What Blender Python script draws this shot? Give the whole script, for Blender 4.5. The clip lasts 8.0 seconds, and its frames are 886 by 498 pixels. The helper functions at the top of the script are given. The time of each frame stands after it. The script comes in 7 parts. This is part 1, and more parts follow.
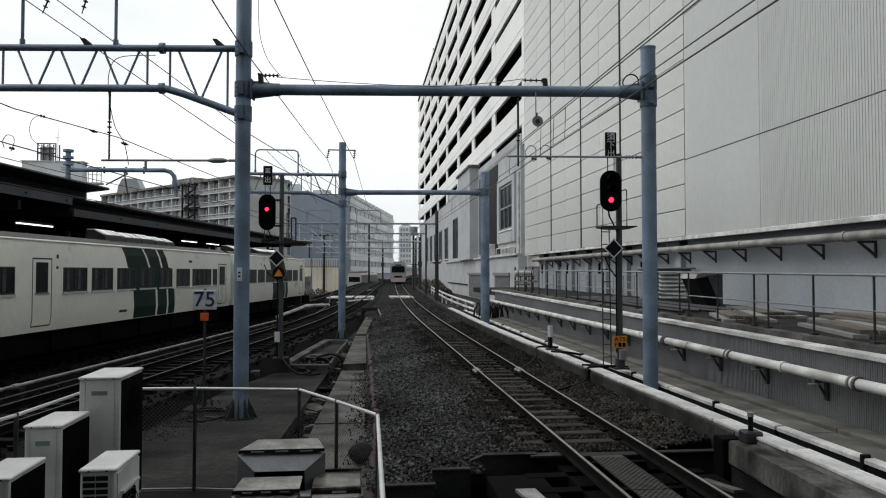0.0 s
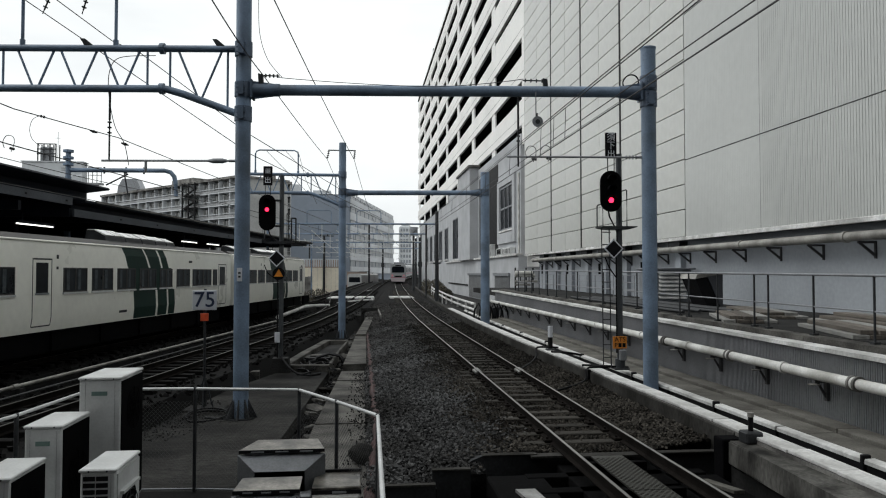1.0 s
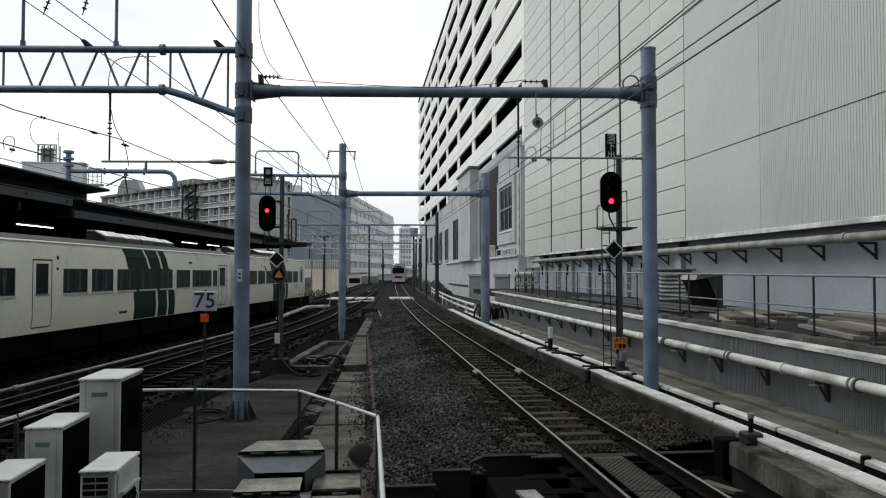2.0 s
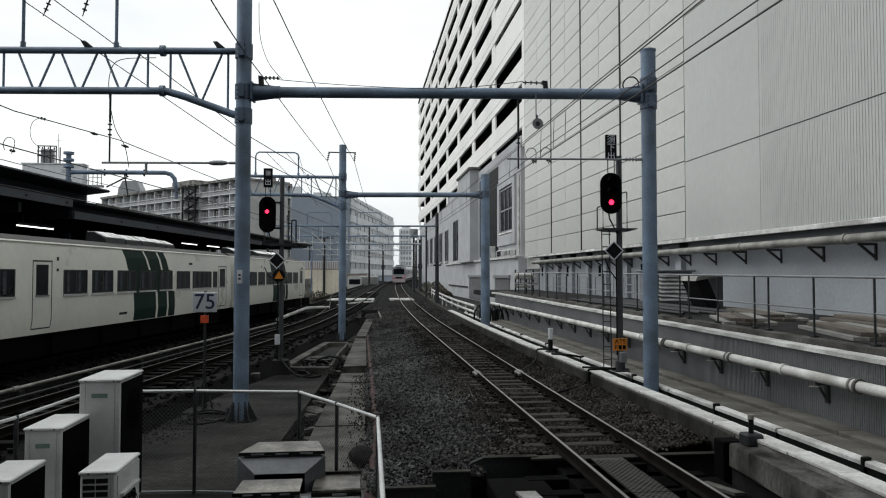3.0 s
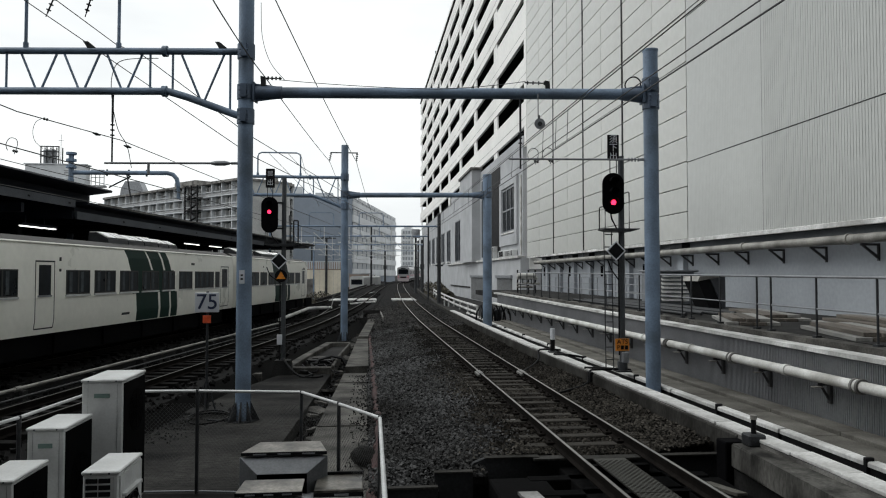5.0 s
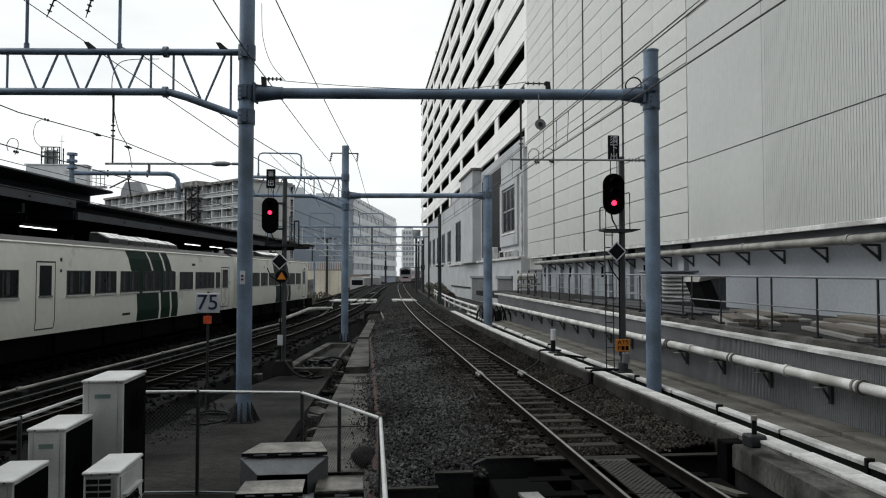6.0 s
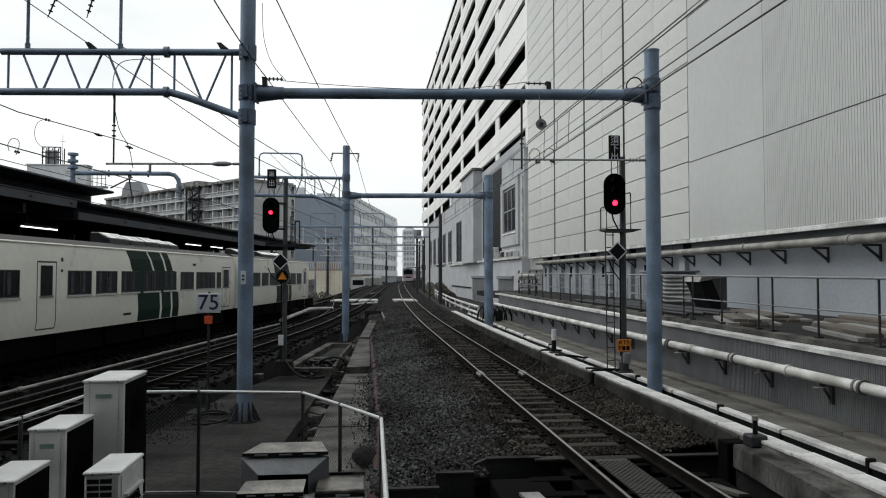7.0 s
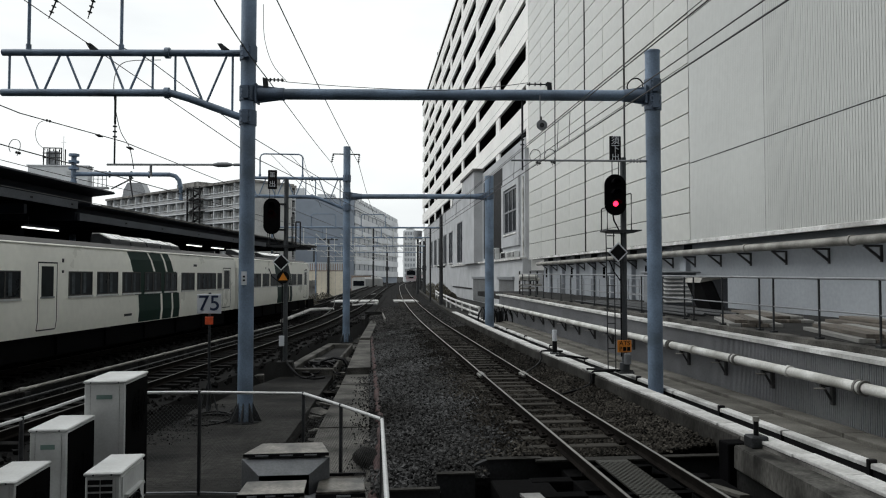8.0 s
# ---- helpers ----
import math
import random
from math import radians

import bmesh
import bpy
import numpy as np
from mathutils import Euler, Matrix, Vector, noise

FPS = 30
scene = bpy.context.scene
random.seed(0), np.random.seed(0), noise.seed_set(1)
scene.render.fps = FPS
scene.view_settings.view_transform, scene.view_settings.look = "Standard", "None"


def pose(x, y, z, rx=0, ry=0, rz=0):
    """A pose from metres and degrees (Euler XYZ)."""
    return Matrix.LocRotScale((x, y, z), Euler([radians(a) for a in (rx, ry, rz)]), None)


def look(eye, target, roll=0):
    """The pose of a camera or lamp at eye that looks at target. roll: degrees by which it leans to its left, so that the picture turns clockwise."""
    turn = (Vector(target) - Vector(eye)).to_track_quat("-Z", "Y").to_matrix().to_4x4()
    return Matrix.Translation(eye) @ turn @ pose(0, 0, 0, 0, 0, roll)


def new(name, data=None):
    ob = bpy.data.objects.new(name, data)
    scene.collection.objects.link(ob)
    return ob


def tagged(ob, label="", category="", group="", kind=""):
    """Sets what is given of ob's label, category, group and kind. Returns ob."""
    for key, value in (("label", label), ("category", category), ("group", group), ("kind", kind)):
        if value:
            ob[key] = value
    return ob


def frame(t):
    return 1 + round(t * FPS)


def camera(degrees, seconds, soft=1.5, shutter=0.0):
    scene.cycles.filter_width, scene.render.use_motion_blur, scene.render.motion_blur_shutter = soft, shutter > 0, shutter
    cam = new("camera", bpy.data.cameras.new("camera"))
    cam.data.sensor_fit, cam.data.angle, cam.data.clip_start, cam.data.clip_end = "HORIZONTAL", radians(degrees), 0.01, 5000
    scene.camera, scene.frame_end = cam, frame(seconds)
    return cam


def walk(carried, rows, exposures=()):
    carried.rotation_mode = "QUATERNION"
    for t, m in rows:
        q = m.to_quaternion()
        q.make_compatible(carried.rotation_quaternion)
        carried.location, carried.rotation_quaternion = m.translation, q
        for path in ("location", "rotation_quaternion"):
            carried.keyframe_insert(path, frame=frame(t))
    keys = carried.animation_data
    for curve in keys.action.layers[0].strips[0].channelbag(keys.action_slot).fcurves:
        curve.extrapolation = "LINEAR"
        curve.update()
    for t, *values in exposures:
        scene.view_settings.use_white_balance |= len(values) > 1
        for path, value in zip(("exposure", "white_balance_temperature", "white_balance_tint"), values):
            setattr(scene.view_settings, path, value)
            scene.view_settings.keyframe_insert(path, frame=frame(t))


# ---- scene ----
cam = camera(62.18, 8.0, soft=1.1)
EYE = (0.0, 0.0, 2.53)


def aim(right, up, roll=0.0):
    """The camera's pose: degrees to the right of the track's line and above the level."""
    return pose(*EYE) @ pose(0, 0, 0, 0, 0, -right) @ pose(0, 0, 0, 90 + up, 0, 0) @ pose(0, 0, 0, 0, 0, -roll)


PATH = [(0.0, 6.321, 1.806), (0.5, 6.333, 1.837), (1.0, 6.315, 1.831), (1.5, 6.309, 1.849), (3.0, 6.303, 1.99), (3.5, 6.303, 1.99), (4.0, 6.236, 1.99), (4.5, 6.174, 1.99), (6.0, 6.1, 2.052), (6.5, 6.064, 2.052), (7.0, 6.039, 2.052), (7.5, 6.033, 2.058), (8.0, 5.984, 2.114)]
walk(cam, [(t, aim(a, b)) for t, a, b in PATH])

# ---- world and light ----
world = bpy.data.worlds.new("overcast_sky")
scene.world = world
world.use_nodes = True
wn, wl = world.node_tree.nodes, world.node_tree.links
sky = wn.new("ShaderNodeTexSky")
sky.sky_type = "NISHITA"
sky.sun_disc = False
sky.sun_elevation, sky.sun_rotation = radians(53), radians(278)
sky.air_density, sky.dust_density = 1.0, 4.0
grey = wn.new("ShaderNodeHueSaturation")
grey.inputs["Saturation"].default_value = 0.12
grey.inputs["Value"].default_value = 0.10
wl.new(sky.outputs["Color"], grey.inputs["Color"])
cl = wn.new("ShaderNodeTexNoise")
cl.inputs["Scale"].default_value = 2.2
cl.inputs["Detail"].default_value = 5
cl.inputs["Roughness"].default_value = 0.55
tc = wn.new("ShaderNodeTexCoord")
mp = wn.new("ShaderNodeMapping")
mp.inputs["Scale"].default_value = (1, 1, 3.0)
wl.new(tc.outputs["Generated"], mp.inputs["Vector"])
wl.new(mp.outputs["Vector"], cl.inputs["Vector"])
rp = wn.new("ShaderNodeValToRGB")
rp.color_ramp.elements[0].position, rp.color_ramp.elements[1].position = 0.36, 0.62
rp.color_ramp.elements[0].color = (0.79, 0.825, 0.835, 1)
rp.color_ramp.elements[1].color = (0.965, 1.0, 0.995, 1)
wl.new(cl.outputs["Fac"], rp.inputs["Fac"])
mx = wn.new("ShaderNodeMixRGB")
mx.inputs["Fac"].default_value = 0.8
wl.new(grey.outputs["Color"], mx.inputs["Color1"])
wl.new(rp.outputs["Color"], mx.inputs["Color2"])
wl.new(mx.outputs["Color"], wn["Background"].inputs["Color"])
wn["Background"].inputs["Strength"].default_value = 1.32
sun = new("sun", bpy.data.lights.new("sun", "SUN"))
sun.data.energy, sun.data.angle, sun.data.color = 0.85, radians(35), (0.98, 1.0, 0.98)
sun.matrix_world = look((-60, 30, 80), (0, 20, 0))
scene.view_settings.exposure = -0.05


# ---- materials ----
def mat(name, color, rough=0.6, metal=0.0, var=0.15, scale=3.0, fine=40.0, bump=0.1, tint=None, dist=0.01, each=0.0, spec=0.5, stretch=None):
    """A procedural surface: broad stains and fine grain vary colour and roughness; each: how far single pieces differ."""
    m = bpy.data.materials.new(name)
    m.use_nodes = True
    n, l = m.node_tree.nodes, m.node_tree.links
    b = n["Principled BSDF"]
    b.inputs["Metallic"].default_value = metal
    b.inputs["Specular IOR Level"].default_value = spec
    t = n.new("ShaderNodeTexCoord")
    vec = t.outputs["Object"]
    if stretch:
        k = n.new("ShaderNodeMapping")
        k.inputs["Scale"].default_value = stretch
        l.new(vec, k.inputs["Vector"])
        vec = k.outputs["Vector"]
    big, small = n.new("ShaderNodeTexNoise"), n.new("ShaderNodeTexNoise")
    for q, s, d in ((big, scale, 4), (small, fine, 3)):
        q.inputs["Scale"].default_value = s
        q.inputs["Detail"].default_value = d
        l.new(vec, q.inputs["Vector"])
    r = n.new("ShaderNodeValToRGB")
    lo = [c * (1 - var) for c in (tint or color)]
    hi = [min(1, c * (1 + var)) for c in color]
    r.color_ramp.elements[0].position, r.color_ramp.elements[1].position = 0.33, 0.67
    r.color_ramp.elements[0].color, r.color_ramp.elements[1].color = (*lo, 1), (*hi, 1)
    l.new(big.outputs["Fac"], r.inputs["Fac"])
    h = n.new("ShaderNodeHueSaturation")
    l.new(r.outputs["Color"], h.inputs["Color"])
    v = n.new("ShaderNodeMapRange")
    v.inputs["From Min"].default_value, v.inputs["From Max"].default_value = 0.3, 0.7
    v.inputs["To Min"].default_value, v.inputs["To Max"].default_value = 1 - var * 0.6, 1 + var * 0.6
    l.new(small.outputs["Fac"], v.inputs["Value"])
    out = v.outputs["Result"]
    if each:
        for src in ("Object", "Island"):
            if src == "Object":
                o = n.new("ShaderNodeObjectInfo").outputs["Random"]
            else:
                o = n.new("ShaderNodeNewGeometry").outputs["Random Per Island"]
            w = n.new("ShaderNodeMapRange")
            w.inputs["To Min"].default_value, w.inputs["To Max"].default_value = 1 - each, 1 + each
            l.new(o, w.inputs["Value"])
            p = n.new("ShaderNodeMath")
            p.operation = "MULTIPLY"
            l.new(out, p.inputs[0]), l.new(w.outputs["Result"], p.inputs[1])
            out = p.outputs[0]
    l.new(out, h.inputs["Value"])
    l.new(h.outputs["Color"], b.inputs["Base Color"])
    rr = n.new("ShaderNodeMapRange")
    rr.inputs["To Min"].default_value, rr.inputs["To Max"].default_value = max(0.02, rough - 0.12), min(1, rough + 0.12)
    l.new(big.outputs["Fac"], rr.inputs["Value"])
    l.new(rr.outputs["Result"], b.inputs["Roughness"])
    if bump:
        bp = n.new("ShaderNodeBump")
        bp.inputs["Strength"].default_value, bp.inputs["Distance"].default_value = bump, dist
        l.new(small.outputs["Fac"], bp.inputs["Height"])
        l.new(bp.outputs["Normal"], b.inputs["Normal"])
    return m


def glow(name, color, strength):
    m = bpy.data.materials.new(name)
    m.use_nodes = True
    b = m.node_tree.nodes["Principled BSDF"]
    b.inputs["Base Color"].default_value = (*color, 1)
    b.inputs["Emission Color"].default_value = (*color, 1)
    b.inputs["Emission Strength"].default_value = strength
    return m


STEEL_BLUE = mat("steel_blue_paint", (0.165, 0.23, 0.325), 0.5, 0.0, 0.22, 1.2, 30, 0.08, tint=(0.125, 0.17, 0.23))
CLAMP_BLUE = mat("dark_blue_clamp_paint", (0.095, 0.13, 0.185), 0.5, 0.1, 0.25, 2, 40, 0.08)
STEEL_DARK = mat("dark_steel", (0.035, 0.037, 0.04), 0.55, 0.3, 0.3, 3, 40, 0.1, spec=0.3)
BLACK = mat("black_paint", (0.006, 0.006, 0.007), 0.6, 0, 0.3, 4, 40, 0.05, spec=0.15)
WIRE = mat("wire", (0.05, 0.05, 0.052), 0.6, 0.2, 0.2, 3, 20, 0)
RAIL_TOP = mat("worn_rail_head", (0.27, 0.265, 0.25), 0.33, 0.6, 0.15, 2, 60, 0.03)
RAIL_DULL = mat("dull_rail_head", (0.055, 0.052, 0.047), 0.5, 0.4, 0.2, 2, 60, 0.03)
RAIL_SIDE = mat("rusty_rail_web", (0.0105, 0.009, 0.008), 0.95, 0.0, 0.35, 4, 60, 0.2, spec=0.04)
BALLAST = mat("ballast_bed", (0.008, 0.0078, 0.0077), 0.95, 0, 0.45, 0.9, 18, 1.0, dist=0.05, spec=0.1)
STONE = mat("ballast_stone", (0.054, 0.0545, 0.0555), 0.9, 0, 0.35, 0.35, 40, 0.3, each=0.92, tint=(0.030, 0.029, 0.028), spec=0.12)
# Darker copy of the ballast stone, for the far stretch only.
STONE_FAR = mat("dark_far_ballast_stone", (0.021, 0.0205, 0.020), 0.9, 0, 0.4, 0.3, 40, 0.3, each=0.8, spec=0.1)
STONE_BROWN = mat("rust_stained_ballast_stone", (0.058, 0.053, 0.046), 0.9, 0, 0.4, 0.5, 40, 0.3, each=0.92, tint=(0.022, 0.018, 0.014), spec=0.12)
SLEEPER = mat("weathered_sleeper", (0.033, 0.0305, 0.027), 0.9, 0, 0.35, 3, 50, 0.4, each=0.25, spec=0.12)
# Near-black tones for the beds and sleepers of the side tracks.
DARK_STONE = mat("near_black_ballast", (0.0045, 0.0044, 0.0043), 0.9, 0, 0.4, 0.35, 40, 0.3, each=0.5, spec=0.1)
DARK_SLEEPER = mat("near_black_sleeper", (0.005, 0.0048, 0.0045), 0.9, 0, 0.35, 3, 50, 0.4, each=0.25, spec=0.1)
CONCRETE = mat("old_concrete", (0.20, 0.195, 0.185), 0.9, 0, 0.35, 0.8, 30, 0.25, tint=(0.11, 0.105, 0.10), spec=0.25)
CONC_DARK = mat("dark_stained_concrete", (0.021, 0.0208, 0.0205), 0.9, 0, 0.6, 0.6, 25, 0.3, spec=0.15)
CONC_PALE = mat("pale_concrete", (0.58, 0.58, 0.57), 0.85, 0, 0.24, 1.4, 18, 0.25, tint=(0.46, 0.455, 0.44), each=0.08)
GROUND = mat("dark_ground", (0.015, 0.0147, 0.014), 0.95, 0, 0.4, 0.25, 12, 0.6, dist=0.04, spec=0.1)
CLAD = mat("pale_cladding_panel", (0.52, 0.525, 0.50), 0.36, 0.0, 0.07, 0.25, 3, 0.01, each=0.03, spec=0.5)
CLAD_RIB = mat("ribbed_metal_cladding", (0.465, 0.475, 0.46), 0.32, 0.0, 0.06, 0.2, 3, 0.01, spec=0.6)
WHITE_WALL = mat("white_wall_paint", (0.42, 0.43, 0.445), 0.8, 0, 0.12, 0.5, 10, 0.06, spec=0.2)
CORR = mat("corrugated_grey_sheet", (0.21, 0.213, 0.226), 0.55, 0.2, 0.14, 0.8, 20, 0.05, spec=0.3)
PARK = mat("white_facade_band", (0.88, 0.87, 0.845), 0.7, 0, 0.06, 0.15, 3, 0.04, spec=0.2)
# Near black: real black parts, and shade painted into storeys, recesses and underframe.
BLACK_AND_SHADE = mat("black_and_shade", (0.003, 0.003, 0.0035), 0.9, 0, 0.3, 0.5, 4, 0, spec=0.04)
GLASS = mat("dark_glass", (0.008, 0.010, 0.013), 0.3, 0, 0.3, 0.6, 4, 0, spec=0.03)
PIPE = mat("pale_pipe_lagging", (0.62, 0.62, 0.60), 0.55, 0.0, 0.15, 1.5, 25, 0.05, tint=(0.42, 0.41, 0.38))
GALV = mat("galvanised_steel", (0.24, 0.25, 0.265), 0.5, 0.45, 0.2, 3, 40, 0.05)
CREAM = mat("cream_train_paint", (0.86, 0.85, 0.775), 0.3, 0, 0.05, 0.5, 5, 0.0)
GREEN = mat("dark_green_train_paint", (0.010, 0.030, 0.023), 0.5, 0, 0.1, 0.7, 10, 0.01, spec=0.15)
TRAINGLASS = mat("tinted_train_glass", (0.010, 0.013, 0.016), 0.3, 0, 0.4, 1.3, 6, 0, spec=0.12)
ROOFUNIT = mat("lit_roof_unit_lid", (0.85, 0.84, 0.81), 0.3, 0.0, 0.25, 1.5, 15, 0.1)
ROOFGREY = mat("train_roof_grey", (0.052, 0.05, 0.047), 0.7, 0, 0.25, 0.9, 20, 0.08)
CANOPY = mat("canopy_dark_steel", (0.010, 0.012, 0.018), 0.6, 0.1, 0.3, 1, 20, 0.08, spec=0.15)
CANOPY_EDGE = mat("canopy_fascia", (0.07, 0.076, 0.088), 0.55, 0.2, 0.25, 0.8, 20, 0.05, spec=0.25)
ACWHITE = mat("off_white_casing", (0.56, 0.57, 0.565), 0.5, 0, 0.1, 2, 40, 0.04, tint=(0.48, 0.485, 0.48))
SIGNWHITE = mat("sign_white", (0.62, 0.64, 0.68), 0.5, 0, 0.06, 3, 40, 0.02)
SIGNBLUE = mat("sign_dark_blue", (0.02, 0.03, 0.07), 0.5, 0, 0.1, 3, 40, 0)
ORANGE = mat("orange_paint", (0.75, 0.10, 0.03), 0.55, 0, 0.15, 6, 40, 0.02)
AMBER = mat("amber_paint", (0.70, 0.24, 0.02), 0.55, 0, 0.15, 6, 40, 0.02)
CONC_YARD = mat("worn_walkway_concrete", (0.078, 0.075, 0.069), 0.9, 0, 0.5, 1.3, 26, 0.35, tint=(0.034, 0.032, 0.029), spec=0.25)
RAILPIPE = mat("bright_pipe", (0.55, 0.56, 0.56), 0.45, 0.2, 0.15, 2, 30, 0.03)
HOODS = mat("dull_sheet_metal", (0.27, 0.27, 0.265), 0.45, 0.3, 0.3, 2.5, 30, 0.06, tint=(0.13, 0.125, 0.115))
REDLAMP = glow("red_signal_lamp", (1.0, 0.02, 0.07), 4.0)
TUBE = glow("fluorescent_tube", (1.0, 1.0, 0.96), 2.2)
TAIL = glow("red_tail_lamp", (1.0, 0.05, 0.10), 0.5)


CONC_KERB = mat("stained_kerb_concrete", (0.032, 0.031, 0.029), 0.92, 0, 0.55, 1.2, 25, 0.35, tint=(0.03, 0.028, 0.024), stretch=(1, 1, 0.4), spec=0.15)
SLAB_STAIN = mat("stained_slab_concrete", (0.019, 0.0185, 0.0174), 0.85, 0, 0.9, 0.8, 14, 0.5, tint=(0.004, 0.0039, 0.0038), stretch=(0.6, 1.3, 1), spec=0.1)
PIPE_OLD = mat("dirty_pipe_lagging", (0.27, 0.262, 0.24), 0.5, 0.1, 0.25, 1.5, 25, 0.08, tint=(0.18, 0.172, 0.155))
BASE_WALL = mat("grey_wall_paint", (0.325, 0.347, 0.375), 0.8, 0, 0.1, 0.4, 8, 0.04, spec=0.2)
MESH = mat("weathered_wire_mesh", (0.045, 0.046, 0.046), 0.6, 0.3, 0.4, 1.5, 30, 0)
PIER_CAP = mat("worn_pier_cap", (0.08, 0.078, 0.072), 0.92, 0, 0.5, 2.2, 22, 0.35, tint=(0.022, 0.021, 0.019), stretch=(1, 1, 0.5), spec=0.2)
SLAB_GREY = mat("grey_slab_concrete", (0.125, 0.12, 0.108), 0.9, 0, 0.3, 1.2, 30, 0.25, tint=(0.085, 0.08, 0.07), each=0.12, spec=0.2)


# ---- builders ----
def box(bm, x0, x1, y0, y1, z0, z1, bevel=0.0):
    vs = [bm.verts.new(p) for p in ((x0, y0, z0), (x1, y0, z0), (x1, y1, z0), (x0, y1, z0), (x0, y0, z1), (x1, y0, z1), (x1, y1, z1), (x0, y1, z1))]
    fs = [bm.faces.new([vs[i] for i in q]) for q in ((3, 2, 1, 0), (4, 5, 6, 7), (0, 1, 5, 4), (1, 2, 6, 5), (2, 3, 7, 6), (3, 0, 4, 7))]
    if bevel:
        es = list({e for f in fs for e in f.edges})
        bmesh.ops.bevel(bm, geom=es, offset=bevel, segments=1, affect="EDGES", profile=0.7)


def rod(bm, a, b, r, seg=12, r2=None):
    """A round bar from a to b."""
    a, b = Vector(a), Vector(b)
    d = b - a
    m = Matrix.Translation((a + b) / 2) @ d.to_track_quat("Z", "Y").to_matrix().to_4x4()
    bmesh.ops.create_cone(bm, cap_ends=True, segments=seg, radius1=r, radius2=r if r2 is None else r2, depth=d.length, matrix=m)


def bent(bm, pts, r, seg=8):
    """A round bar along points, mitred at each; r may be a list, one radius a point."""
    pts = [Vector(p) for p in pts]
    rings = []
    for i, p in enumerate(pts):
        d = (pts[min(i + 1, len(pts) - 1)] - pts[max(i - 1, 0)]).normalized()
        u = d.cross(Vector((0, 0, 1)))
        if u.length < 0.05:
            u = d.cross(Vector((0, 1, 0)))
        u.normalize()
        w = d.cross(u)
        q = r[i] if isinstance(r, list) else r
        rings.append([bm.verts.new(p + q * (math.cos(k * 2 * math.pi / seg) * u + math.sin(k * 2 * math.pi / seg) * w)) for k in range(seg)])
    for a, b in zip(rings, rings[1:]):
        for k in range(seg):
            try:
                bm.faces.new((a[k], a[(k + 1) % seg], b[(k + 1) % seg], b[k]))
            except ValueError:
                pass
    bm.faces.new(rings[0]), bm.faces.new(rings[-1][::-1])


def smooth(pts, n=5):
    """A soft curve through points."""
    p = [Vector(q) for q in pts]
    out = []
    for i in range(len(p) - 1):
        a, b, c, d = p[max(i - 1, 0)], p[i], p[i + 1], p[min(i + 2, len(p) - 1)]
        for k in range(n):
            u = k / n
            out.append(0.5 * (2 * b + (c - a) * u + (2 * a - 5 * b + 4 * c - d) * u * u + (3 * b - a - 3 * c + d) * u ** 3))
    return out + [p[-1]]


def prism(bm, outline, axis, lo, hi):
    """An outline of (a, b) pairs drawn out along an axis: x: (y, z), y: (x, z), z: (x, y)."""
    def place(a, b, c):
        return {"x": (c, a, b), "y": (a, c, b), "z": (a, b, c)}[axis]
    v0 = [bm.verts.new(place(a, b, lo)) for a, b in outline]
    v1 = [bm.verts.new(place(a, b, hi)) for a, b in outline]
    n = len(outline)
    bm.faces.new(v0), bm.faces.new(v1[::-1])
    for i in range(n):
        bm.faces.new((v0[i], v1[i], v1[(i + 1) % n], v0[(i + 1) % n]))


def sweep(bm, path, section, closed=True):
    """A section of (offset to the right, height) drawn along path points (x, y, z)."""
    path = [Vector(p) for p in path]
    rings = []
    for i, p in enumerate(path):
        d = path[min(i + 1, len(path) - 1)] - path[max(i - 1, 0)]
        s = Vector((d.y, -d.x, 0)).normalized()
        rings.append([bm.verts.new(p + s * a + Vector((0, 0, b))) for a, b in section])
    n = len(section)
    for a, b in zip(rings, rings[1:]):
        for k in range(n if closed else n - 1):
            bm.faces.new((a[k], b[k], b[(k + 1) % n], a[(k + 1) % n]))
    if closed:
        bm.faces.new(rings[0]), bm.faces.new(rings[-1][::-1])


def mesh_of(name, bm, material, smooth=None):
    bmesh.ops.recalc_face_normals(bm, faces=bm.faces)
    me = bpy.data.meshes.new(name)
    bm.to_mesh(me)
    bm.free()
    me.materials.append(material)
    if smooth:
        me.shade_smooth()
        me.set_sharp_from_angle(angle=radians(smooth))
    return me


def part(name, bm, material, parent, label="", smooth=None):
    ob = new(name, mesh_of(name, bm, material, smooth))
    ob.parent = parent
    if label:
        tagged(ob, label)
    return ob


def solid(name, bm, material, label, category, kind="", group="", smooth=None):
    return tagged(new(name, mesh_of(name, bm, material, smooth)), label, category, group, kind)


def thing(name, m, label, category, group="", kind=""):
    ob = new(name)
    ob.empty_display_size = 0.2
    ob.matrix_basis = m
    return tagged(ob, label, category, group, kind)


def boxes(name, rows, material, parent, label="", bevel=0.0):
    """One part made of several boxes."""
    bm = bmesh.new()
    for r in rows:
        box(bm, *r, bevel)
    return part(name, bm, material, parent, label)


LEFT = pose(0, 0, 0, 0, 0, -8.35)   # the platform's side: x is the lateral distance, y runs along the waiting train


